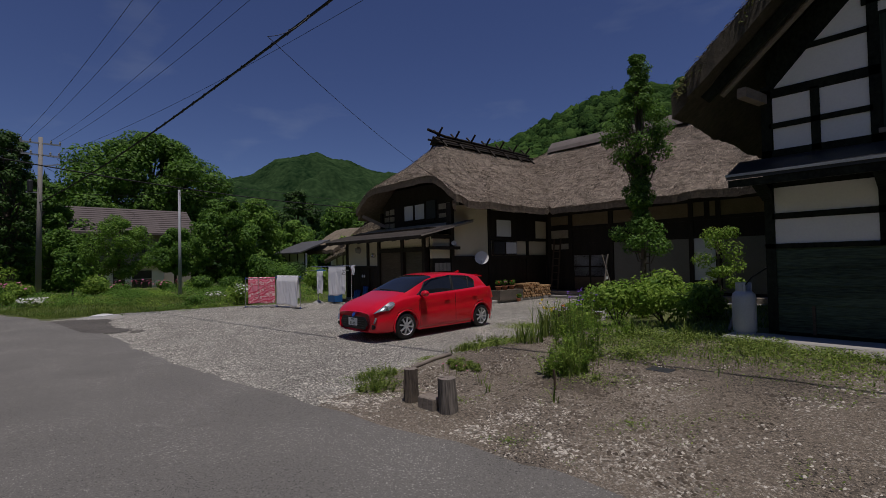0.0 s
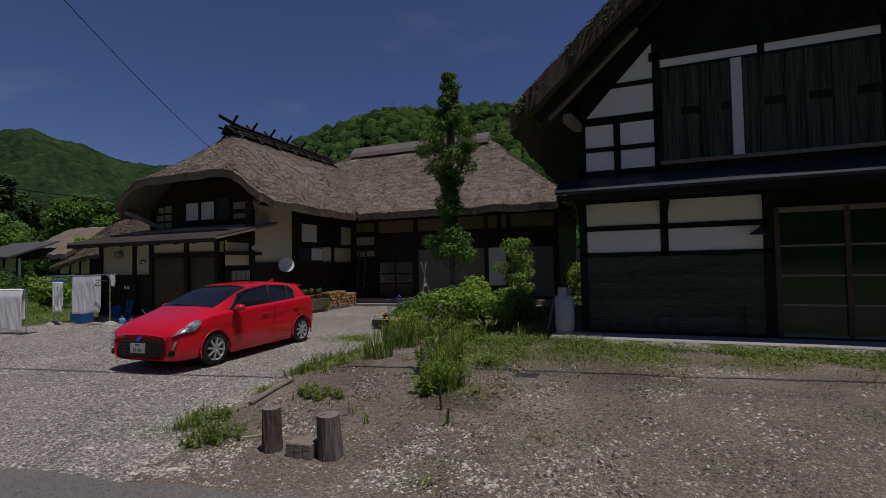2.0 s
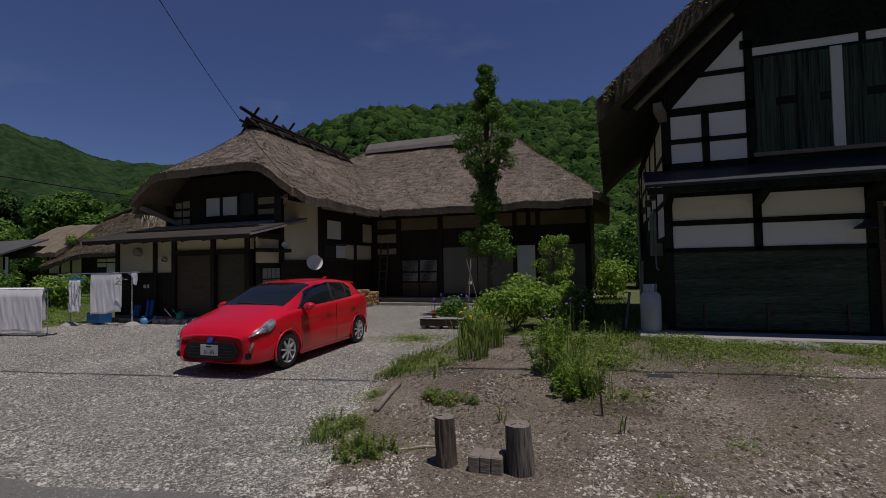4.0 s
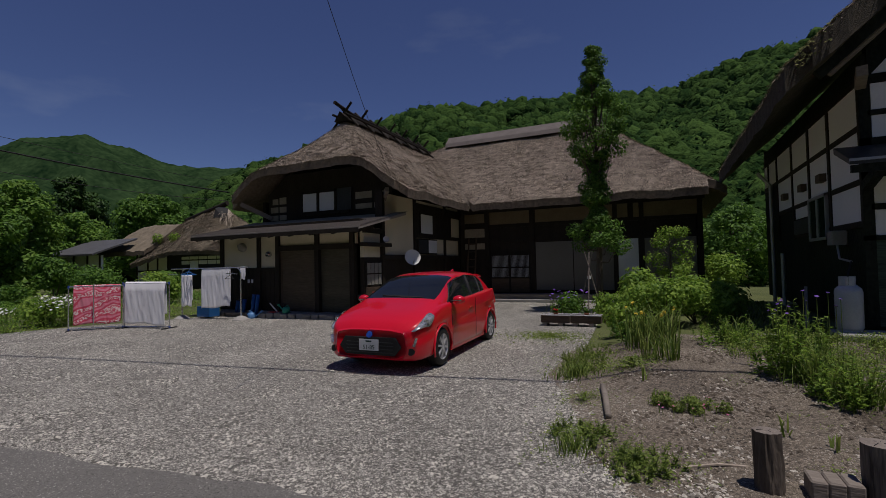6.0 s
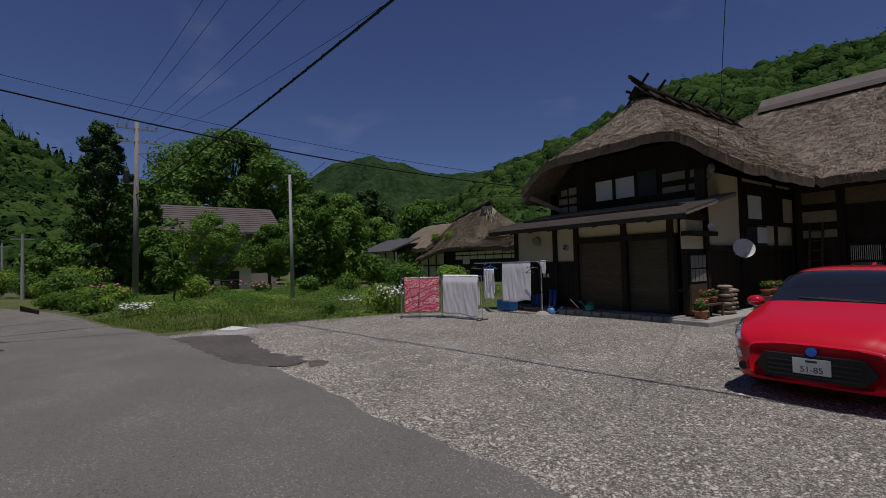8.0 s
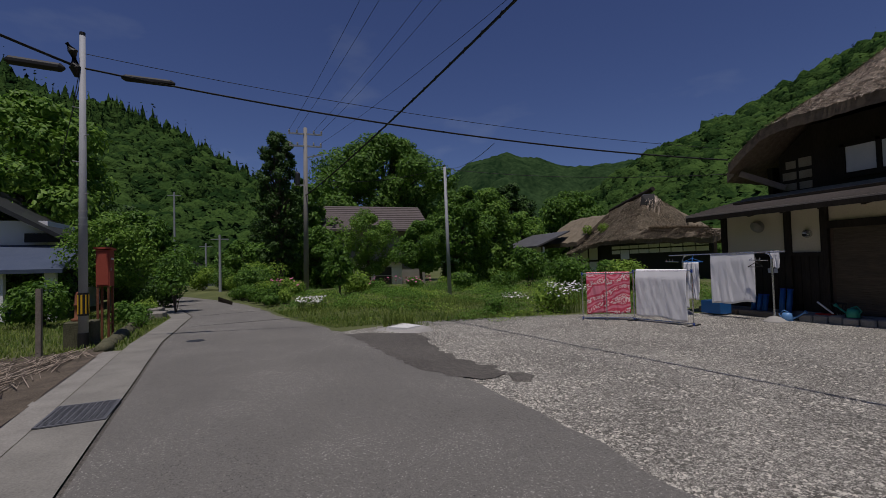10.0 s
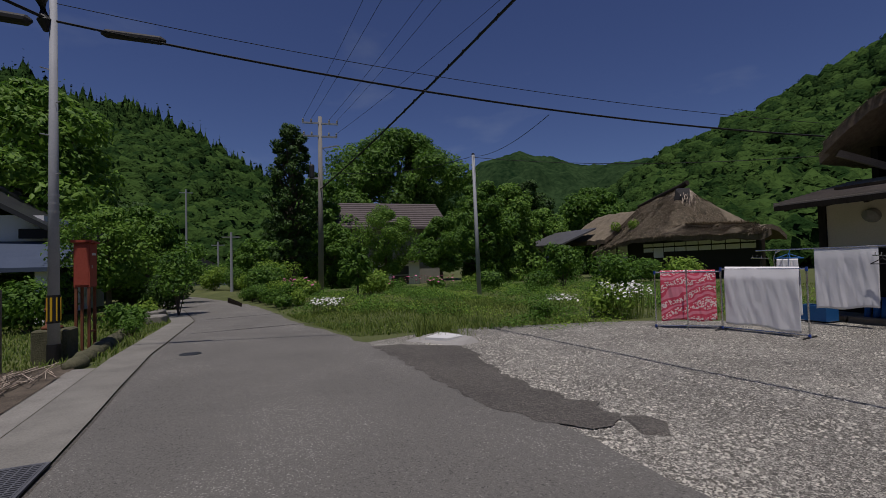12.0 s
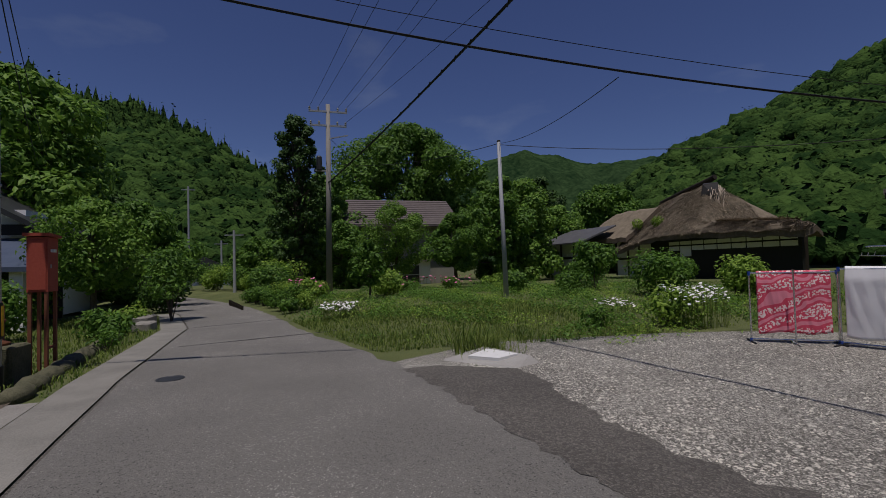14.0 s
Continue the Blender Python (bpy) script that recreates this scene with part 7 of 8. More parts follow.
RED_CLOTH = cloth_material()
BLUE_PLASTIC = material("blue_plastic", (0.02, 0.10, 0.30), (0.03, 0.14, 0.38), 3, 40, 0.4, 0.05)
LIGHT_BLUE = material("light_blue_plastic", (0.10, 0.25, 0.50), (0.14, 0.30, 0.56), 3, 40, 0.4, 0.05)
GREEN_PLASTIC = material("green_plastic", (0.02, 0.25, 0.16), (0.03, 0.30, 0.20), 3, 40, 0.4, 0.05)
TERRACOTTA = material("terracotta", (0.28, 0.11, 0.06), (0.40, 0.17, 0.10), 4, 40, 0.8, 0.2)


def hung_cloth(name, p0, p1, drop_front, drop_back, thick, mat, label, folds, depth, seed, flare=0.0):
    """A cloth over a rail from p0 to p1, falling on both sides, with folds."""
    rnd, m = random.Random(seed), M()
    p0, p1 = Vector(p0), Vector(p1)
    d = (p1 - p0).normalized()
    out = Vector((d.y, -d.x, 0)).normalized()
    nu, nv = 90, 50
    ph = [rnd.uniform(0, 6.28) for _ in range(4)]
    for i in range(nu + 1):
        u = i / nu
        for j in range(nv + 1):
            s = -1 + 2 * j / nv
            drop = (drop_front if s < 0 else drop_back) * abs(s) ** 1.0
            near = min(1, abs(s) * 6)
            w = abs(s)
            fold = 1.1 * depth * min(1, w * 2) * noise.noise((u * 7.5 + seed + 1.2 * s, s * 0.9, 0.5)) + 0.6 * depth * noise.noise((u * 15 + 2.5 * s, s * 2.2 + seed, 2.5)) * min(1, w * 3) + depth * w * (math.sin(u * folds + ph[0] + 0.8 * math.sin(u * 5 + ph[1])) * 0.6 + math.sin(u * folds * 2.3 + ph[2] + s) * 0.4)
            fold += 0.35 * depth * min(1, w * 4) * (abs(noise.noise((u * 20 + 3 * s + seed, s * 4, 6.5))) + 0.6 * abs(noise.noise((u * 11 - 6 * s, s * 9 + seed, 1.5))))
            off = (-1 if s < 0 else 1) * thick * near
            z = -drop - 0.02 * math.sin(u * 9 + ph[3]) * w - flare * (u - 0.5) * w
            p = p0.lerp(p1, u) - out * off * 1.0 + out * fold + d * (flare * 0.25 * w * (u - 0.2))
            m.v.append((p.x, p.y, p.z + z + thick * (1 - near) * 0.6))
    m.f = [(i * (nv + 1) + j, (i + 1) * (nv + 1) + j, (i + 1) * (nv + 1) + j + 1, i * (nv + 1) + j + 1) for i in range(nu) for j in range(nv)]
    ob = part(name, m, mat, None, smooth=True)
    mod = ob.modifiers.new("thickness", "SOLIDIFY")
    mod.thickness = 0.008
    return tagged(ob, label, "laundry")


def tube_panel(parent, a, b, h):
    """One panel of a tube rack: two uprights with joints and feet, and two rails."""
    ax, ay, bx, by = *a, *b
    n = Vector((by - ay, ax - bx, 0)).normalized() * 0.28
    for x, y in (a, b):
        z = ground_z(x, y)
        part("upright", M().tube([(x, y, z + 0.02), (x, y, h)], 0.016, 8), CHROME, parent)
        part("joint", M().tube([(x, y, h - 0.05), (x, y, h + 0.025)], 0.024, 8), LOGOBLUE, parent, "dark blue plastic joint")
        part("joint", M().tube([(x, y, z + 0.01), (x, y, z + 0.09)], 0.024, 8), LOGOBLUE, parent, "dark blue plastic joint")
        part("foot", M().tube([(x - n.x, y - n.y, z + 0.03), (x + n.x, y + n.y, z + 0.03)], 0.018, 8), BLACK, parent)
    z = ground_z(ax, ay)
    part("rail", M().tube([(ax, ay, h - 0.01), (bx, by, h - 0.01)], 0.015, 8), CHROME, parent)
    part("lower_rail", M().tube([(ax, ay, z + 0.07), (bx, by, z + 0.07)], 0.015, 8), CHROME, parent)


rack = thing("drying_rack", gz(-19.3, 7.9), "silver folding tube rack carrying quilts on gravel", "laundry rack")
tube_panel(rack, (-20.16, 6.95), (-19.38, 7.98), 1.19)
tube_panel(rack, (-19.30, 7.90), (-17.80, 8.27), 1.24)
part("prop", M().tube([(-19.62, 7.30, 0.0), (-19.62, 7.30, 1.22)], 0.014, 8), CHROME, rack)
part("prop_foot", M().tube([(-19.85, 7.50, -0.03), (-19.40, 7.10, -0.03)], 0.016, 8), CHROME, rack)
part("prop_cap", M().tube([(-19.62, 7.30, 1.18), (-19.62, 7.30, 1.24)], 0.022, 8), CHROME, rack)
hung_cloth("red_quilt", (-20.09, 7.04, 1.20), (-19.44, 7.91, 1.20), 1.08, 1.0, 0.03, RED_CLOTH, "red flower-patterned quilt hung over the rack", 5, 0.02, 1)
hung_cloth("white_quilt", (-19.21, 7.92, 1.25), (-17.91, 8.24, 1.24), 1.17, 0.85, 0.05, LINEN, "thick white quilt hung over the rack", 9, 0.015, 2, 0.06)
st = thing("laundry_stand", gz(-18.6, 10.1), "laundry pole between two stands with concrete feet", "laundry rack")
for x, y in ((-19.72, 10.02), (-17.45, 10.42)):
    z = ground_z(x, y)
    ft = part("concrete_foot", M().lathe(x, y, [(0.26, z), (0.25, z + 0.04), (0.12, z + 0.13), (0.05, z + 0.15)], 16), CONCRETE, st, "conical concrete foot")
    s_ = -1 if x < -19 else 1
    part("upright", M().tube([(x, y, z + 0.1), (x, y, 1.46), (x - 0.05 * s_, y, 1.56), (x - 0.14 * s_, y, 1.60)], 0.022, 8), CHROME, st)
    part("hook_arm", M().tube([(x - 0.02, y - 0.12, 1.42), (x - 0.42, y - 0.2, 1.44)], 0.012, 6), CHROME, st)
    for k in range(3):
        part("hook", M().tube([(x - 0.16 - 0.11 * k, y - 0.2, 1.44), (x - 0.15 - 0.11 * k, y - 0.2, 1.50)], 0.008, 5), CHROME, st)
part("pole", M().tube([(-20.05, 9.87, 1.61), (-17.2, 10.52, 1.63)], 0.016, 8), CHROME, st)
hung_cloth("white_sheet", (-18.90, 10.13, 1.62), (-17.85, 10.37, 1.63), 1.28, 1.15, 0.02, LINEN, "white bed sheet hung over the laundry pole", 7, 0.014, 3, -0.08)
hung_cloth("white_towel", (-17.50, 10.45, 1.64), (-17.32, 10.49, 1.64), 0.4, 0.3, 0.015, LINEN, "small white towel on the laundry pole", 6, 0.012, 4)
hg = thing("clothes_hanger", (-19.35, 9.98, 1.5), "round blue plastic hanger with pegs", "hanger")
part("ring", M().tube([(-19.35 + 0.3 * math.cos(a * 0.3142), 9.98 + 0.18 * math.sin(a * 0.3142), 1.42) for a in range(21)], 0.014, 6), BLUE_PLASTIC, hg)
for a in range(6):
    part("spoke", M().tube([(-19.35, 9.98, 1.52), (-19.35 + 0.3 * math.cos(a * 1.047), 9.98 + 0.18 * math.sin(a * 1.047), 1.42)], 0.010, 5), BLUE_PLASTIC, hg)
part("hook", M().tube([(-19.35, 9.98, 1.5), (-19.35, 10.03, 1.62)], 0.010, 5), BLUE_PLASTIC, hg)
hung_cloth("white_shirt", (-19.57, 9.9, 1.40), (-19.13, 9.96, 1.40), 1.0, 0.8, 0.02, LINEN, "white garments pegged under the hanger", 10, 0.03, 5)
ha = thing("clothes_hanger", (-17.7, 10.2, 1.3), "black plastic clothes hanger", "hanger")
part("frame", M().tube([(-17.9, 10.2, 1.27), (-17.7, 10.2, 1.38), (-17.5, 10.2, 1.27), (-17.9, 10.2, 1.27)], 0.010, 5), BLACK, ha)
part("hook", M().tube([(-17.7, 10.2, 1.38), (-17.7, 10.22, 1.44)], 0.007, 5), BLACK, ha)
cr = thing("plastic_crate", gz(-19.2, 10.55), "blue plastic laundry crate on the ground", "crate")
for a, b, c, d in ((-19.5, 10.4, -19.46, 10.8), (-18.94, 10.4, -18.9, 10.8), (-19.46, 10.4, -18.94, 10.44), (-19.46, 10.76, -18.94, 10.8)):
    part("side", M().box(a, b, 0.0, c, d, 0.34), BLUE_PLASTIC, cr)
part("bottom", M().box(-19.46, 10.44, 0.0, -18.94, 10.76, 0.03), BLUE_PLASTIC, cr)

# ---- along the wing's foot ----
for k in range(14):
    x = -17.25 + k * 0.31
    ob = part("foundation_stone", M().box(x, 10.92 + 0.02 * (k % 3), -0.06, x + 0.295, 11.46, 0.12 + 0.012 * ((k * 7) % 3), 0.025), ROCK, None)
    tagged(ob, "rough grey foundation stone along the wall", "stone", "foundation stones")
structure("step_slab", M().box(-13.6, 10.9, -0.06, -12.7, 13.2, 0.10, 0.02), CONCRETE, "worn concrete step along the side wall")
structure("plinth", M().box(-19.6, 11.40, -0.06, -13.6, 11.66, 0.135), ROCK, "stone plinth under the farmhouse wing")
structure("side_plinth", M().box(-13.62, 13.2, -0.06, -12.75, 18.2, 0.10, 0.02), CONCRETE, "stone kerb along the farmhouse wall")
structure("front_plinth", M().box(-12.75, 18.0, -0.06, -4.0, 18.2, 0.11, 0.02), CONCRETE, "stone kerb along the farmhouse front")
structure("wall_plinth", M().box(-13.6, 18.2, -0.06, -3.9, 26.5, 0.12), CONCRETE, "stone footing under the farmhouse")
for k, (x, y) in enumerate(((-19.2, 10.95), (-17.95, 10.98))):
    ob = part("timber_sleeper", M().box(x - 0.9, y, -0.04, x + 0.32, y + 0.18, 0.10, 0.015), GREYWOOD, None)
    tagged(ob, "weathered timber sleeper lying along the yard", "timber", "sleepers")
for k, (x, h) in enumerate(((-17.86, 0.72), (-17.68, 0.72), (-18.45, 0.55), (-18.3, 0.55), (-18.62, 0.5))):
    ob = thing("blue_pipe", gz(x, 11.25), "upright blue plastic pipe leaning on boards", "pipe", "blue pipes")
    z = ground_z(x, 11.25)
    part("tube", M().tube([(x, 11.22, z), (x, 11.33, z + h)], 0.062, 12), BLUE_PLASTIC, ob, smooth=True)
    part("cap", M().tube([(x, 11.33, z + h), (x, 11.335, z + h + 0.03)], 0.068, 12), LOGOBLUE, ob)


def watering_can(x, y, z, mat, label, turn):
    c = thing("watering_can", (0, 0, 0), label, "watering can")
    part("body", M().lathe(0, 0, [(0.115, 0), (0.125, 0.02), (0.12, 0.12), (0.10, 0.19), (0.06, 0.20)], 18), mat, c, smooth=True)
    part("spout", M().tube([(0.10, 0, 0.05), (0.24, 0, 0.14), (0.36, 0, 0.22)], 0.022, 8, 0.016), mat, c)
    part("rose", M().tube([(0.355, 0, 0.218), (0.40, 0, 0.25)], 0.03, 10, 0.045), mat, c)
    part("handle", M().tube([(-0.11, 0, 0.06), (-0.18, 0, 0.15), (-0.08, 0, 0.25), (0.04, 0, 0.21)], 0.014, 8), mat, c)
    c.matrix_basis = pose(x, y, z, 0, 0, turn)
    return c


watering_can(-17.45, 10.85, ground_z(-17.4, 10.85) + 0.01, LIGHT_BLUE, "light blue plastic watering can on gravel", 10)
watering_can(-16.2, 11.1, 0.13, GREEN_PLASTIC, "green plastic watering can on the stone edge", 170)
bk = thing("garden_basket", (-16.6, 11.25, 0.13), "dark wire basket with garden tools", "basket")
for k in range(10):
    a = k * 0.628
    part("wire", M().tube([(-16.6 + 0.08 * math.cos(a), 11.28 + 0.06 * math.sin(a), 0.13), (-16.6 + 0.17 * math.cos(a), 11.28 + 0.1 * math.sin(a), 0.40)], 0.008, 5), BLACK, bk)
part("rim", M().tube([(-16.6 + 0.17 * math.cos(a * 0.628), 11.28 + 0.1 * math.sin(a * 0.628), 0.40) for a in range(11)], 0.010, 5), BLACK, bk)
part("trowel", M().tube([(-16.95, 11.15, 0.42), (-16.6, 11.1, 0.18)], 0.02, 7), PLATE, bk, "white-handled tool")
ob = part("seed_packet", M().box(-16.95, 11.05, 0.135, -16.65, 11.25, 0.16), RED_P, None)
tagged(ob, "red and white garden bag lying flat", "bag")
# flower pots by the corner


def flower_pot(x, y, z, r, mat, label, seed):
    p = thing("flower_pot", (x, y, z), label, "flower pot", "flower pots by the wall")
    part("pot", M().lathe(x, y, [(r * 0.7, z), (r * 0.95, z + r * 1.1), (r * 1.08, z + r * 1.1), (r * 1.08, z + r * 1.3), (r * 0.9, z + r * 1.3), (r * 0.85, z + r * 1.05)], 16), TERRACOTTA, p, smooth=True)
    rnd_ = random.Random(seed)
    m, f = M(), M()
    for _ in range(5):
        leaf_cloud(m, rnd_, (x + rnd_.uniform(-r, r) * 0.6, y + rnd_.uniform(-r, r) * 0.6, z + r * 1.9 + rnd_.uniform(0, r * 0.7)), r * 0.7, 60, 0.03)
        leaf_cloud(f, rnd_, (x + rnd_.uniform(-r, r) * 0.8, y + rnd_.uniform(-r, r) * 0.8, z + r * 2.6), r * 0.35, 14, 0.022)
    part("plant", m, LEAF, p)
    part("blossoms", f, mat, p)
    return p


flower_pot(-13.05, 11.25, 0.10, 0.17, PINK_P, "terracotta pot of pale green and pink flowers", 1)
bn = thing("plant_bench", (-13.2, 12.0, 0.1), "small weathered wooden plant bench", "bench")
part("top", M().box(-13.42, 11.6, 0.40, -13.05, 12.5, 0.44), BROWNWOOD, bn)
for x, y in ((-13.4, 11.64), (-13.1, 11.64), (-13.4, 12.42), (-13.1, 12.42)):
    part("leg", M().box(x, y, 0.10, x + 0.05, y + 0.05, 0.40), BROWNWOOD, bn)
flower_pot(-13.22, 11.8, 0.44, 0.12, RED_P, "terracotta pot of red flowers", 2)
flower_pot(-13.22, 12.25, 0.44, 0.12, PINK_P, "terracotta pot of pink flowers", 3)
for k in range(26):
    lev, pos = k // 4, k % 4
    x, y, z = -13.15 + 0.02 * (k % 3), 12.72 + pos * 0.13 + 0.05 * (lev % 2), 0.12 + lev * 0.11
    ob = thing("stacked_stone", (x, y, z), "flat tan stone in a dry stack", "stone", "stacked stones")
    m = M()
    for q in LUMP[0]:
        m.v.append((x + q.x * 0.17, y + q.y * 0.085, z + 0.05 + q.z * 0.056 * (1 + 0.3 * noise.noise(q * 2 + Vector((k, 0, 0))))))
    m.f = list(LUMP[1])
    part("stone", m, material("tan_stone", (0.24, 0.18, 0.12), (0.42, 0.34, 0.25), 6, 40, 0.9, 0.4) if k == 0 else bpy.data.materials["tan_stone"], ob, smooth=True)
OLDWOOD = material("dark_weathered_wood", (0.06, 0.05, 0.04), (0.20, 0.17, 0.135), 4, 50, 0.85, 0.5, stretch=(1, 0.2, 1))
tr = thing("wooden_trough", (-12.9, 15.1, 0.1), "weathered grey wooden planter trough", "planter")
for a, b, c, d in ((-13.1, 14.4, -13.06, 15.9), (-12.64, 14.4, -12.6, 15.9), (-13.06, 14.4, -12.64, 14.44), (-13.06, 15.86, -12.64, 15.9)):
    part("side", M().box(a, b, 0.10, c, d, 0.50), OLDWOOD, tr)
part("soil", M().box(-13.06, 14.44, 0.1, -12.64, 15.86, 0.5), SOIL, tr)
for k, y in enumerate((14.6, 15.0, 15.45)):
    flower_pot(-12.85, y, 0.50, 0.13, RED_P if k != 1 else PINK_P, "pot of red geraniums on the trough", 10 + k)
flower_pot(-12.45, 15.4, 0.02, 0.10, YELLOW_P, "small pot with a yellow-green plant", 14)
LOGEND = material("cut_wood", (0.24, 0.135, 0.06), (0.55, 0.36, 0.185), 6, 40, 0.85, 0.3)
rnd2 = random.Random(12)
for lev in range(5):
    for k in range(13 - (lev > 3) * 5):
        y, z = 16.1 + k * 0.155 + 0.07 * (lev % 2), 0.16 + lev * 0.125
        r = 0.066 * rnd2.uniform(0.75, 1.1)
        ob = thing("firewood_log", (-12.95, y, z), "split pale firewood log in a pile", "log", "firewood pile")
        n = 6
        ring = [(math.cos(6.283 * i / n + rnd2.random() * 0.6) * r * rnd2.uniform(0.8, 1.1), math.sin(6.283 * i / n) * r * rnd2.uniform(0.8, 1.1)) for i in range(n)]
        e = -12.72 + rnd2.uniform(-0.04, 0.05)
        m = M().add([(-13.2, y + a, z + b) for a, b in ring] + [(e, y + a, z + b) for a, b in ring], [tuple(range(n - 1, -1, -1)), tuple(range(n, 2 * n))] + [(i, (i + 1) % n, n + (i + 1) % n, n + i) for i in range(n)])
        part("wood", m, LOGEND, ob)
# dish aerials
for (x, y, z), r, nm in (((-13.05, 13.85, 1.86), 0.28, "white satellite dish on a wall arm"), ((-13.3, 12.55, 2.45), 0.10, "small round white wall lamp")):
    ds = thing("satellite_dish" if r > 0.2 else "wall_lamp", (x, y, z), nm, "satellite dish" if r > 0.2 else "lamp")
    m = M()
    ax = Vector((0.62, -0.72, 0.3)).normalized()
    u = ax.orthogonal().normalized()
    w = ax.cross(u)
    c = Vector((x, y, z))
    m.v = [c - ax * 0.05] + [c + (u * math.cos(6.283 * k / 24) + w * math.sin(6.283 * k / 24)) * r * q + ax * (0.05 * (q * q - 1)) for q in (0.5, 1.0) for k in range(24)]
    m.f = [(0, 1 + k, 1 + (k + 1) % 24) for k in range(24)] + [(1 + k, 25 + k, 25 + (k + 1) % 24, 1 + (k + 1) % 24) for k in range(24)]
    part("dish", m, PLATE, ds, smooth=True)
    part("arm", M().tube([c - ax * 0.05, c - ax * 0.25 + Vector((-0.2, 0.1, -0.1))], 0.02, 7), STEEL, ds)
    if r > 0.2:
        part("feed", M().tube([c + Vector((0, 0, -r)), c + ax * 0.25 + Vector((0, 0, -0.16))], 0.012, 6), STEEL, ds)
vt = thing("vent_hood", (-17.3, 11.45, 2.05), "round chrome vent hood on plaster", "vent")
part("hood", M().tube([(-17.3, 11.50, 2.05), (-17.3, 11.42, 2.05), (-17.3, 11.36, 2.03)], [0.10, 0.10, 0.06], 14), CHROME, vt)
part("mouth", M().tube([(-17.3, 11.362, 2.03), (-17.3, 11.355, 2.03)], 0.055, 12), BLACK, vt)
fn = thing("wall_fan_hood", (-18.55, 11.4, 2.3), "stained exhaust hood on plaster wall", "vent")
part("hood", M().tube([(-18.55, 11.50, 2.32), (-18.55, 11.40, 2.30), (-18.55, 11.34, 2.22)], [0.17, 0.16, 0.05], 14), GREYWALL, fn)
for k in range(2):
    ob = part("power_socket", M().box(-18.35 + k * 0.16, 11.49, 1.08, -18.25 + k * 0.16, 11.515, 1.2, 0.01), PLATE, None)
    tagged(ob, "small white outdoor socket on dark boards", "socket", "outdoor sockets")
ld = thing("wooden_ladder", (-12.9, 18.7, 0.1), "thin wooden ladder leaning on the wall", "ladder")
for x in (-12.95, -12.6):
    part("rail", M().beam((x, 18.4, 0.12), (x, 18.80, 2.7), 0.05, 0.06), BROWNWOOD, ld)
for k in range(7):
    part("rung", M().tube([(-12.95, 18.46 + 0.05 * k, 0.45 + k * 0.33), (-12.6, 18.46 + 0.05 * k, 0.45 + k * 0.33)], 0.02, 6), BROWNWOOD, ld)

# ---- garden things ----
WOODTOP = material("stump_top", (0.13, 0.11, 0.09), (0.30, 0.26, 0.22), 9, 50, 0.9, 0.5)
GREYBARK = material("grey_bare_wood", (0.045, 0.04, 0.034), (0.22, 0.195, 0.165), 14, 60, 0.9, 0.8, stretch=(1, 1, 0.08), contrast=0.14)


def stump(x, y, r, h, lean, label, rugged, mat):
    s = thing("stump_post", gz(x, y), label, "stump", "stumps by the road")
    z = ground_z(x, y)
    m, n = M(), 44
    for lev in range(10):
        u = lev / 9
        for k in range(n):
            a = 6.2832 * k / n
            q = r * (1.08 - 0.12 * u) * (1 + 0.09 * noise.noise((math.cos(a) * 2.2, math.sin(a) * 2.2, x + u * 0.6)) + rugged * noise.noise((math.cos(a) * 9, math.sin(a) * 9, x * 3 + u * 2.2)))
            m.v.append((x + q * math.cos(a) + lean * u, y + q * math.sin(a), z - 0.06 + (h + 0.06) * u))
    for lev in range(9):
        m.f += [(lev * n + k, lev * n + (k + 1) % n, (lev + 1) * n + (k + 1) % n, (lev + 1) * n + k) for k in range(n)]
    part("bark", m, mat, s)
    t = M()
    t.v = [(vx, vy, vz) for vx, vy, vz in m.v[-n:]] + [(x + lean, y, z + h + 0.008)]
    t.f = [(k, (k + 1) % n, n) for k in range(n)]
    tp_ = part("cut_top", t, WOODTOP, s, "cracked grey sawn top")
    for k in range(4):
        a, q = k * 1.7 + x, r * (0.35 + 0.4 * ((k * 5) % 3) / 2)
        part("crack", M().beam((x + lean + 0.02 * math.cos(a), y + 0.02 * math.sin(a), z + h + 0.007), (x + lean + q * math.cos(a), y + q * math.sin(a), z + h + 0.003), 0.0025, 0.006), BLACK, tp_)
    return s


stump(-4.56, 3.54, 0.086, 0.42, -0.01, "dark rough-barked upright log stump", 0.16, BARK)
stump(-3.93, 3.58, 0.104, 0.40, -0.03, "grey cracked upright log stump", 0.07, GREYBARK)
blk = thing("wooden_block", gz(-4.2, 3.52), "low split weathered wood block as a step", "wood block")
z = ground_z(-4.2, 3.52)
for k in range(3):
    part("plank", M().box(-4.35 + k * 0.094, 3.46, z, -4.35 + k * 0.094 + 0.091, 3.66, z + 0.15 + 0.004 * k, 0.01), GREYWOOD, blk)
lg = thing("fallen_log", gz(-5.75, 4.9), "short grey log at the garden's edge", "log")
part("log", M().tube([gz(-5.70, 4.45, 0.05), gz(-5.78, 4.95, 0.06), gz(-5.86, 5.4, 0.05)], [0.032, 0.036, 0.03], 10), GREYWOOD, lg, smooth=True)
bt = thing("dry_branch", gz(-5.0, 3.75), "thin pale dry branch on the soil", "branch")
part("twig", M().tube([gz(-5.1, 3.68, 0.02), gz(-4.85, 3.78, 0.04), gz(-4.65, 3.85, 0.02)], 0.012, 6), STRAW, bt)
ob = part("slate_plate", M().box(-2.82, 6.05, ground_z(-2.7, 6.1) - 0.01, -2.52, 6.28, ground_z(-2.7, 6.1) + 0.03, 0.01), DARKMETAL, None)
tagged(ob, "small dark square cover on bare earth", "cover")
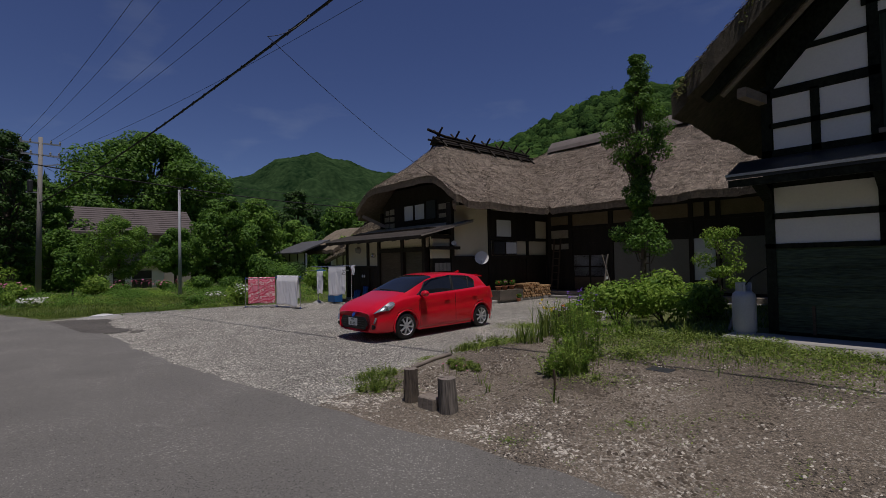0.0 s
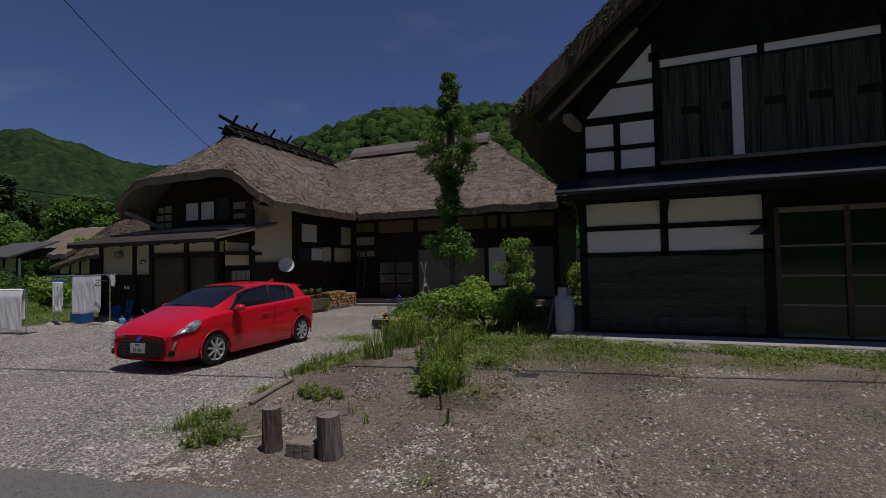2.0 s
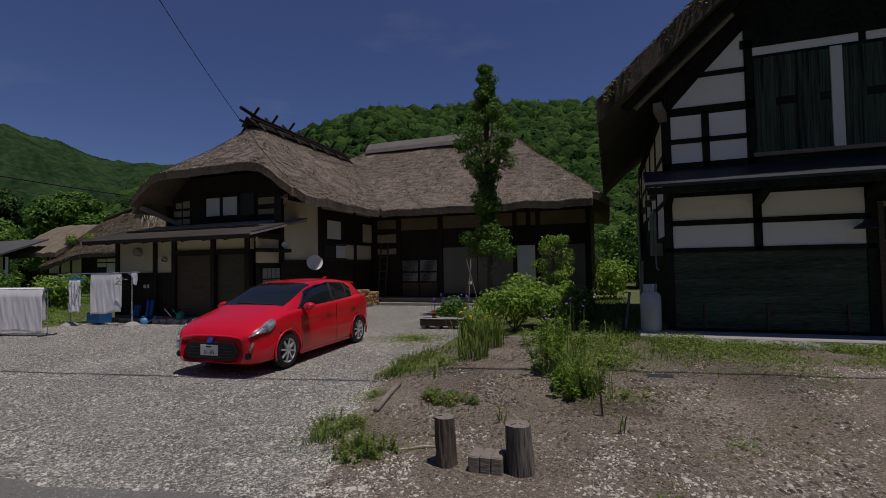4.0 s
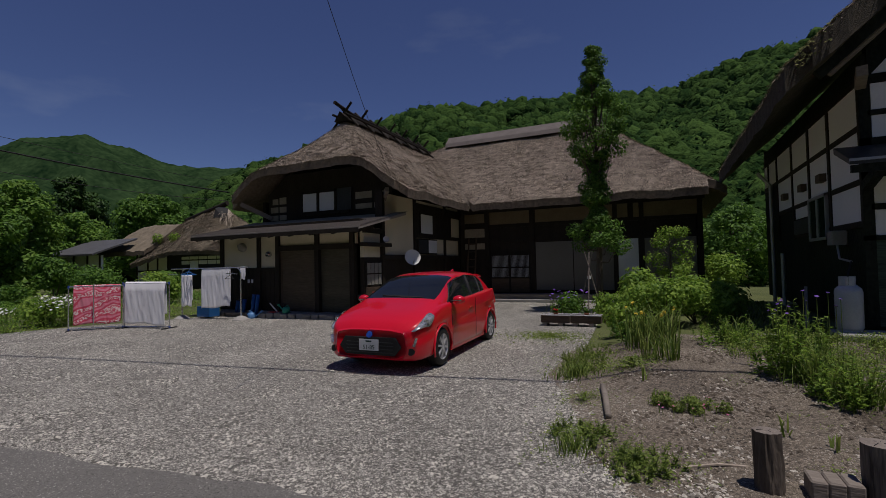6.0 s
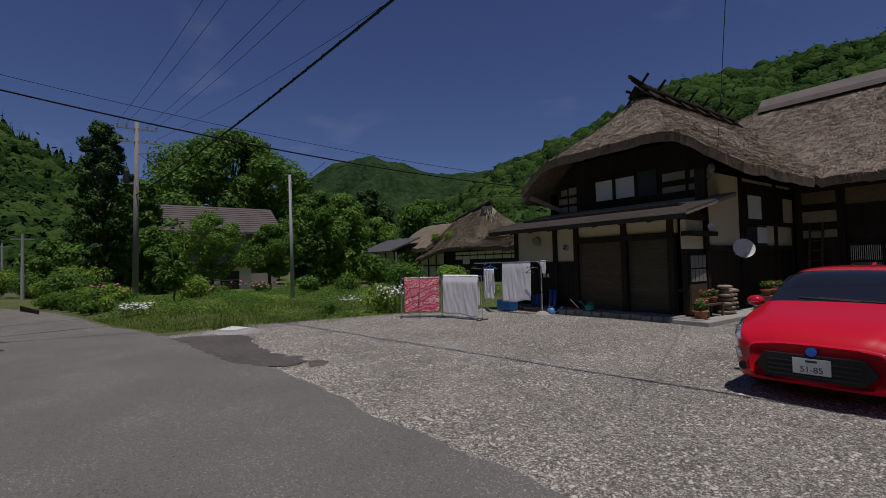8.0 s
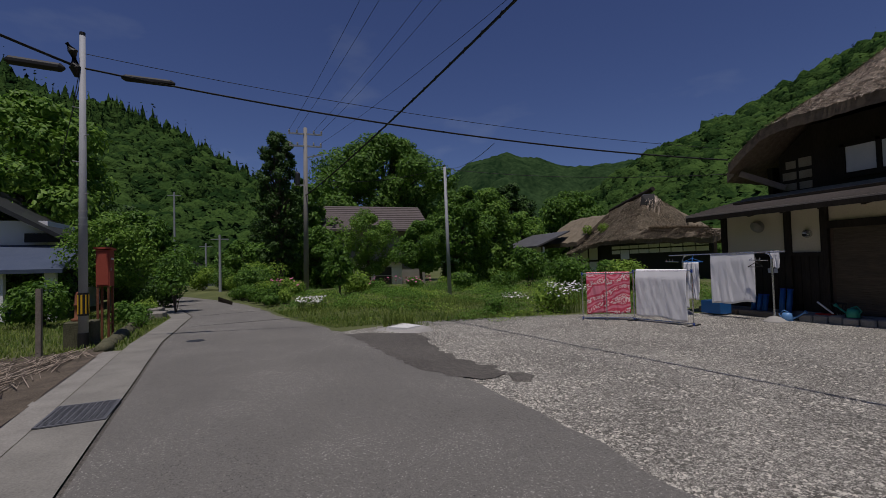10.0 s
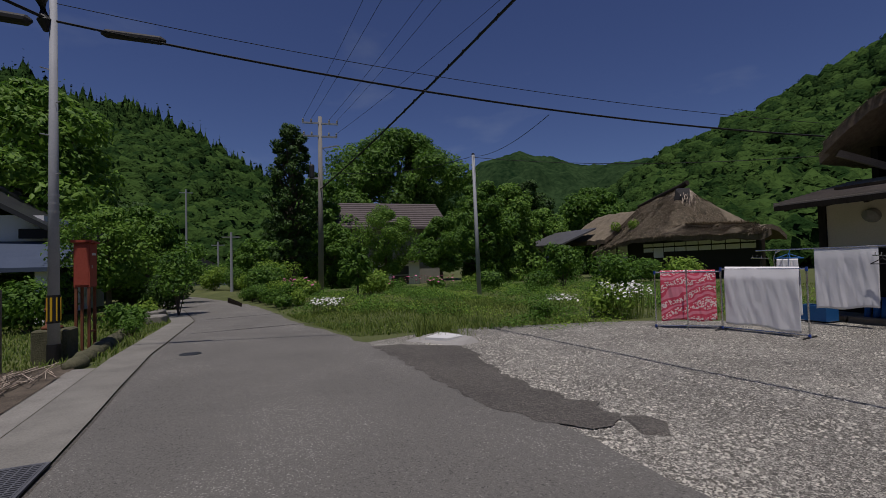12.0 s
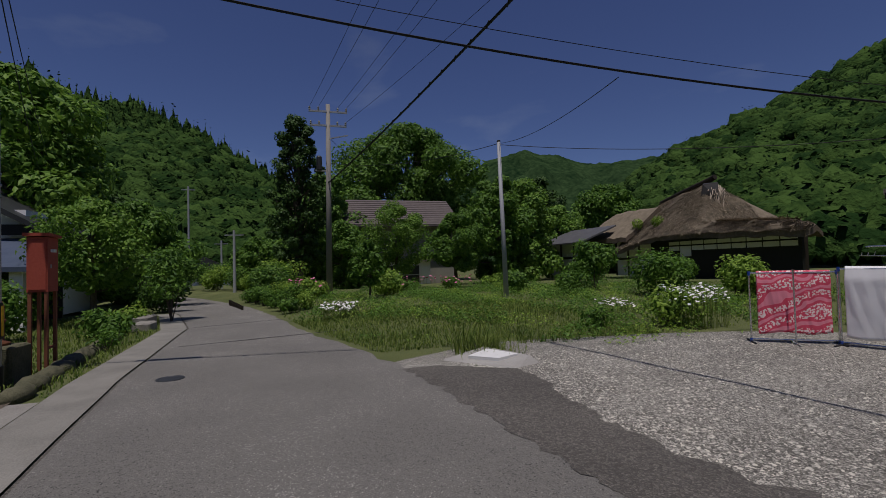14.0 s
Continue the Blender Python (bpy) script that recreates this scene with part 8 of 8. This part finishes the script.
for k in range(2):
    x = -8.02 + k * 0.74
    pb = thing("planter_box", gz(x + 0.35, 11.5), "white-rimmed dark trough planter", "planter", "trough planters")
    z = ground_z(x + 0.35, 11.5)
    for a, b, c, d in ((x, 11.35, x + 0.70, 11.38), (x, 11.62, x + 0.70, 11.65), (x, 11.38, x + 0.03, 11.62), (x + 0.67, 11.38, x + 0.70, 11.62)):
        part("side", M().box(a, b, z + 0.1, c, d, z + 0.28), BROWNWOOD, pb)
    part("rim", M().box(x - 0.015, 11.33, z + 0.281, x + 0.715, 11.38, z + 0.30), PLATE, pb, "white rim")
    part("rim", M().box(x - 0.015, 11.62, z + 0.281, x + 0.715, 11.67, z + 0.30), PLATE, pb, "white rim")
    part("soil", M().box(x + 0.03, 11.38, z + 0.12, x + 0.67, 11.62, z + 0.26), SOIL, pb)
    for q in (0.03, 0.42):
        part("brick", M().box(x + q, 11.36, z - 0.03, x + q + 0.12, 11.64, z + 0.1), ROCK, pb)
    flower_pot(x + 0.35, 11.5, z + 0.26, 0.06, RED_P if k == 0 else WHITE_P, "small pot standing in a trough planter", 20 + k)
tri_ = thing("bean_poles", gz(-7.02, 12.76), "three thin poles tied into a tripod", "garden poles")
for dx, dy in ((-0.35, 0.1), (0.35, 0.1), (0.0, -0.35)):
    part("pole", M().tube([gz(-7.02 + dx, 12.76 + dy), (-7.02 - dx * 0.3, 12.76 - dy * 0.3, 1.85)], 0.016, 6), GREYWOOD, tri_)
part("tie", M().tube([(-7.02, 12.76, 1.12), (-7.02, 12.76, 1.2)], 0.05, 8), PLATE, tri_)
# gas cylinder beside the storehouse
gc = thing("gas_cylinder", (-2.53, 9.2, 0.4), "tall grey gas cylinder beside the storehouse", "gas cylinder")
CYLGREY = material("grey_cylinder_paint", (0.42, 0.43, 0.44), (0.58, 0.59, 0.60), 3, 40, 0.5, 0.05)
part("body", M().lathe(-2.53, 9.2, [(0.15, 0.42), (0.178, 0.46), (0.18, 1.02), (0.165, 1.08), (0.11, 1.13)], 24), CYLGREY, gc, "dull grey painted cylinder", True)
cm_ = M()
for k in range(14):
    a, b = radians(20 + k * 20), radians(38 + k * 20)
    cm_.beam((-2.53 + 0.115 * math.cos(a), 9.2 + 0.115 * math.sin(a), 1.195), (-2.53 + 0.115 * math.cos(b), 9.2 + 0.115 * math.sin(b), 1.195), 0.008, 0.15)
part("collar", cm_, CYLGREY, gc)
part("foot_ring", M().lathe(-2.53, 9.2, [(0.15, 0.40), (0.155, 0.405), (0.155, 0.45)], 20), CYLGREY, gc)
part("valve", M().tube([(-2.53, 9.2, 1.13), (-2.53, 9.2, 1.22)], 0.025, 8), CHROME, gc)
part("hose", M().tube([(-2.53, 9.22, 1.2), (-2.46, 9.4, 1.35), (-2.32, 9.75, 1.5)], 0.012, 6), BLACK, gc)
mt = thing("gas_meter", (-2.3, 10.5, 1.9), "grey gas meter with pipes on the wall", "meter")
part("box", M().box(-2.40, 10.4, 1.80, -2.16, 10.7, 2.06, 0.02), GREYWALL, mt)
part("pipe", M().tube([(-2.30, 10.5, 1.80), (-2.30, 10.4, 1.55), (-2.32, 9.75, 1.5)], 0.018, 7), STEEL, mt)
dp = thing("downpipe", (-2.3, 16.2, 0.3), "grey-green rain downpipe on the storehouse", "downpipe")
part("pipe", M().tube([(-2.28, 16.2, 0.3), (-2.28, 16.2, 3.7), (-2.6, 16.2, 4.1)], 0.05, 10), STEEL, dp)
part("pipe", M().tube([(-2.28, 15.0, 0.3), (-2.28, 15.0, 1.7)], 0.05, 10), STEEL, dp)
wn2 = thing("side_window", (-2.2, 11.9, 2.4), "steel-framed storehouse side window", "window")
part("glass", M().box(-2.23, 11.34, 1.98, -2.20, 12.5, 2.82), GLASS_DARK, wn2)
for a, b, c, d in ((11.3, 1.93, 12.56, 1.99), (11.3, 2.80, 12.56, 2.86)):
    part("frame", M().box(-2.25, a, b, -2.18, c, d), STEEL, wn2)
for y in (11.3, 11.9, 12.5):
    part("frame", M().box(-2.25, y, 1.93, -2.18, y + 0.06, 2.86), STEEL, wn2)
lm = thing("wall_lamp", (0.75, 9.2, 2.2), "small dark lamp shade on the storehouse", "lamp")
part("shade", M().lathe(0.72, 9.22, [(0.17, 2.16), (0.15, 2.19), (0.05, 2.26), (0.02, 2.30)], 14), DARKMETAL, lm)
part("arm", M().tube([(0.72, 9.22, 2.3), (0.72, 9.40, 2.36)], 0.012, 6), DARKMETAL, lm)
for k in range(9):
    x = -1.6 + k * 0.62 + 0.1 * (k % 2)
    m = M()
    sx, sy, sz = 0.34 + 0.1 * ((k * 5) % 3), 0.16 + 0.05 * (k % 3), 0.12
    for q in LUMP[0]:
        m.v.append((x + q.x * sx, 8.66 - 0.04 * k * 0.3 + q.y * sy, 0.27 + q.z * sz * (1 + 0.35 * noise.noise(q * 1.7 + Vector((k, 3, 0))))))
    m.f = list(LUMP[1])
    ob = part("kerb_stone", m, ROCK, None, smooth=True)
    tagged(ob, "rounded brown kerb stone along the apron", "stone", "kerb stones")
ob = part("flat_stone", M().box(-3.9, 8.6, ground_z(-3.7, 8.7) - 0.03, -3.3, 8.95, ground_z(-3.7, 8.7) + 0.08, 0.03), ROCK, None)
tagged(ob, "flat grey stone at the garden path", "stone")
st_ = part("garden_stake", M().beam(gz(-3.33, 4.78, -0.02), gz(-3.35, 4.78, 0.27), 0.022, 0.022), BROWNWOOD, None)
tagged(st_, "short dark wooden stake in dug soil", "stake")
ob = part("dry_stake", M().beam((-2.95, 9.8, 0.35), (-2.85, 10.25, 1.05), 0.05, 0.03), GREYWOOD, None)
tagged(ob, "broken wooden stake in shade", "stake")

# ---- road details ----
structure("asphalt_lobe", strip(-20.6, -15.25, 140, lambda x: lerp([(-20.6, 0.62), (-19.8, 0.80), (-17.75, 1.02), (-16.2, 1.21), (-15.6, 1.5), (-15.25, 1.80)], x) + wob(x + 3, 0.10, 4), lambda x: lerp([(-20.6, 1.2), (-20.0, 2.1), (-19.6, 2.25), (-18, 2.05), (-16.7, 2.0), (-15.9, 2.28), (-15.4, 2.2), (-15.25, 1.95)], x) + wob(x + 7, 0.14, 4), 10, 0.034, 0.004), PATCH, "dark broken asphalt ramp into the yard", True)
fz = ground_z(-15.2, 2.35) + 0.012
fr = part("asphalt_fragment", M().add([(-15.48, 2.28, fz), (-15.0, 2.12, fz), (-14.88, 2.34, fz), (-15.2, 2.58, fz), (-15.42, 2.52, fz), (-15.44, 2.30, fz + 0.022), (-15.03, 2.16, fz + 0.028), (-14.93, 2.33, fz + 0.024), (-15.2, 2.53, fz + 0.018), (-15.38, 2.48, fz + 0.02)], [(4, 3, 2, 1, 0), (5, 6, 7, 8, 9), (0, 1, 6, 5), (1, 2, 7, 6), (2, 3, 8, 7), (3, 4, 9, 8), (4, 0, 5, 9)]), PATCH, None)
tagged(fr, "broken slab of dark asphalt at the yard", "asphalt slab")
sl = thing("stone_slab", gz(-20.7, 2.0), "broken pale concrete slab at the road's edge", "slab")
zz = ground_z(-20.7, 2)
part("slab", M().add([(-21.0, 1.35, zz), (-19.95, 2.2, zz), (-20.2, 2.75, zz), (-21.3, 2.3, zz), (-21.0, 1.45, zz + 0.04), (-20.05, 2.2, zz + 0.05), (-20.3, 2.6, zz + 0.13), (-21.2, 2.2, zz + 0.15)], [(0, 1, 5, 4), (1, 2, 6, 5), (2, 3, 7, 6), (3, 0, 4, 7), (4, 5, 6, 7)]), CONCRETE, sl)
part("white_plate", M().add([(-20.75, 1.75, zz + 0.112), (-20.35, 2.1, zz + 0.118), (-20.4, 2.45, zz + 0.150), (-20.95, 2.15, zz + 0.160), (-20.75, 1.75, zz + 0.06), (-20.35, 2.1, zz + 0.06), (-20.4, 2.45, zz + 0.08), (-20.95, 2.15, zz + 0.09)], [(0, 1, 2, 3), (0, 4, 5, 1), (1, 5, 6, 2), (2, 6, 7, 3), (3, 7, 4, 0)]), PLATE, sl, "white fragment on the slab")
mh = thing("manhole_cover", gz(-21.4, -2.6, 0.03), "round iron manhole cover in asphalt", "manhole cover")
zz = ground_z(-21.4, -2.6) + 0.03
part("ring", M().lathe(-21.4, -2.6, [(0.19, zz), (0.185, zz + 0.008), (0.16, zz + 0.008), (0.155, zz + 0.003)], 28), DARKMETAL, mh)
part("cover", M().lathe(-21.4, -2.6, [(0.155, zz), (0.15, zz + 0.006)], 28), DARKMETAL, mh)
gt = thing("drain_grate", gz(-15.72, -2.87, 0.035), "dark steel drain grating set in the concrete gutter cover", "grate")
GRATESTEEL = material("dull_grate_steel", (0.09, 0.095, 0.105), (0.19, 0.195, 0.21), 6, 60, 0.6, 0.1, metal=0.3)
zz = ground_z(-15.72, -2.87) + 0.04
part("bed", M().box(-16.13, -3.16, zz - 0.02, -15.31, -2.56, zz + 0.004), BLACK, gt)
for k in range(20):
    part("bar", M().box(-16.12 + k * 0.041, -3.15, zz + 0.004, -16.12 + k * 0.041 + 0.016, -2.57, zz + 0.012), GRATESTEEL, gt)
for k in range(9):
    part("cross_bar", M().box(-16.12, -3.13 + k * 0.067, zz + 0.0045, -15.32, -3.13 + k * 0.067 + 0.012, zz + 0.011), GRATESTEEL, gt)
for y in (-3.17, -2.575):
    part("frame", M().box(-16.14, y, zz, -15.30, y + 0.022, zz + 0.014), GRATESTEEL, gt)
for x in (-16.145, -15.322):
    part("frame", M().box(x, -3.17, zz, x + 0.022, -2.555, zz + 0.0135), GRATESTEEL, gt)
gt.rotation_euler = (0, 0, radians(6))
# red cabinet on legs
REDPAINT = material("faded_red_paint", (0.30, 0.05, 0.03), (0.42, 0.09, 0.055), 2, 30, 0.65, 0.1)
RUST = material("rusty_steel", (0.14, 0.05, 0.025), (0.26, 0.10, 0.05), 5, 50, 0.85, 0.3)
rb = thing("hose_cabinet", gz(-22.95, -4.8), "faded red steel hose cabinet on rusty legs", "cabinet")
zz = ground_z(-22.95, -4.8)
part("body", M().box(-23.11, -4.94, 1.22, -22.77, -4.66, 2.10), REDPAINT, rb)
part("lid", M().add([(-23.15, -4.98, 2.10), (-22.73, -4.98, 2.12), (-22.73, -4.62, 2.12), (-23.15, -4.62, 2.10), (-23.15, -4.98, 2.14), (-22.73, -4.98, 2.17), (-22.73, -4.62, 2.17), (-23.15, -4.62, 2.14)], [(3, 2, 1, 0), (4, 5, 6, 7), (0, 1, 5, 4), (1, 2, 6, 5), (2, 3, 7, 6), (3, 0, 4, 7)]), REDPAINT, rb)
part("door", M().box(-22.77, -4.92, 1.26, -22.757, -4.68, 2.06), REDPAINT, rb)
for k in range(4):
    part("lettering", M().box(-22.90 - k * 0.05, -4.660, 1.86, -22.865 - k * 0.05, -4.655, 1.91), PLATE, rb, "small pale painted characters")
part("latch", M().box(-22.88, -4.66, 1.60, -22.85, -4.65, 1.66), STEEL, rb)
for x, y in ((-23.10, -4.93), (-22.82, -4.93), (-23.10, -4.71), (-22.82, -4.71)):
    part("leg", M().box(x, y, zz - 0.05, x + 0.045, y + 0.045, 1.22), RUST, rb)
part("tie_bar", M().box(-23.06, -4.70, 0.3, -22.82, -4.67, 0.34), RUST, rb)
hy = thing("fire_hydrant", gz(-22.3, -5.05), "rusty red hydrant standing on a concrete block", "hydrant")
zz = ground_z(-22.3, -5.05)
part("block", M().box(-22.58, -5.33, zz, -22.03, -4.78 - 0.0, zz + 0.62, 0.03), EDGESTONE, hy, "dark weathered concrete block")
part("barrel", M().lathe(-22.3, -5.1, [(0.16, zz + 0.62), (0.17, zz + 0.66), (0.10, zz + 0.70), (0.10, zz + 0.95), (0.12, zz + 0.97), (0.12, zz + 1.0), (0.10, zz + 1.02), (0.10, zz + 1.2), (0.07, zz + 1.28), (0.03, zz + 1.30)], 16), RUST, hy, smooth=True)
for x, y, h in ((-21.45, -5.55, 1.25), (-21.2, -7.3, 1.5)):
    ob = part("fence_post", M().box(x, y, ground_z(x, y) - 0.05, x + 0.09, y + 0.09, h), GREYWOOD, None)
    tagged(ob, "weathered wooden fence post in grass", "post", "fence posts")
bl_ = M()
rr = random.Random(17)
for k in range(420):
    x, y = rr.uniform(-21.2, -17.5), rr.uniform(-6.2, -4.35)
    a = rr.uniform(-0.5, 0.9)
    bl_.tube([gz(x, y, 0.03 + rr.random() * 0.12), gz(x + 0.9 * math.cos(a), y + 0.5 * math.sin(a), 0.03 + rr.random() * 0.12)], 0.005, 4)
tagged(part("brushwood", bl_, STRAW, None), "heap of dry cut stalks on bare soil", "brushwood", kind="stuff")
structure("field_soil", strip(-21.5, 6, 60, lambda x: gutter_edge(x) - 5.5, lambda x: gutter_edge(x) - 1.0, 12, 0.05, 0.03), SOIL, "dug bare soil of a vegetable plot", True)
for k in range(10):
    x = -21.0 - k * 0.62
    y = gutter_edge(x) - 1.05 - 0.04 * k
    m = M()
    for q in LUMP[0]:
        m.v.append((x + q.x * 0.36, y + q.y * 0.16, ground_z(x, y) + 0.06 + q.z * 0.14 * (1 + 0.4 * noise.noise(q * 1.8 + Vector((k, 1, 0))))))
    m.f = list(LUMP[1])
    ob = part("edging_stone", m, EDGESTONE, None, smooth=True)
    tagged(ob, "mossy brown edging stone by the road", "stone", "edging stones")
for k, (x0, x1, h) in enumerate(((-28.8, -28.1, 0.12), (-30.0, -29.1, 0.2))):
    ob = part("stone_block", M().box(x0, gutter_edge(x0) - 1.2, -0.2, x1, gutter_edge(x0) - 0.75, h, 0.04), ROCK, None)
    tagged(ob, "dark stone retaining block by the road", "stone", "retaining blocks")
for k in range(16):
    bx = -31.2 - k * 0.62
    bush("bank_shrub", gz(bx, yard_edge(bx) + 0.75 + 0.3 * ((k * 5) % 3)), 0.55 + 0.1 * (k % 3), 0.55 + 0.16 * ((k * 7) % 5), "overgrown leafy green plants on the roadside bank", 700, 0.06, 900 + k, (LEAF, LEAF_LIGHT, LEAF)[k % 3], "shrub", "plants on the bank")
br = thing("bridge_rail", gz(-37, -4.0), "low dark wooden rail beside the lane", "railing")
for k in range(9):
    x, y = -38.6 + k * 0.55, -4.1 + k * 0.13
    part("post", M().box(x, y, -0.6, x + 0.08, y + 0.08, 0.02), DARKWOOD, br)
for z in (-0.22, -0.05):
    part("rail", M().beam((-38.6, -4.06, z), (-34.2, -3.0, z), 0.05, 0.08), DARKWOOD, br)
# two thin dark strips laid across the road surface
for x, y0, y1 in ((-24.6, -3.2, 0.1), (-28.2, -3.6, -1.2)):
    cm_ = M().beam((x, y0, ground_z(x, y0) + 0.031), (x - 0.9, y1, ground_z(x, y1) + 0.031), 0.03, 0.006)
    ob = part("road_line", cm_, DARKMETAL, None)
    tagged(ob, "thin dark line across the asphalt", kind="structure")

for k, (x, y, r, h_, mt) in enumerate(((-58, -5.6, 1.8, 2.2, LEAF), (-60.5, -8.0, 2.0, 2.4, LEAF_LIGHT), (-65, -8.5, 2.4, 3.0, LEAF), (-68, -12.5, 2.6, 3.4, LEAF_DARK), (-54, -4.6, 1.5, 1.5, LEAF_LIGHT), (-50, -3.4, 1.3, 1.6, LEAF), (-47, -2.6, 1.2, 1.4, LEAF_LIGHT), (-27.6, -5.6, 0.8, 0.8, LEAF), (-29.3, -5.4, 0.7, 0.7, LEAF_LIGHT))):
    bush("lane_shrub", gz(x, y), r, h_, "leafy green shrub beside the lane", int(1100 * min(2.4, r)), 0.05 + 0.03 * r, 940 + k, mt, "shrub", "shrubs along the lane")
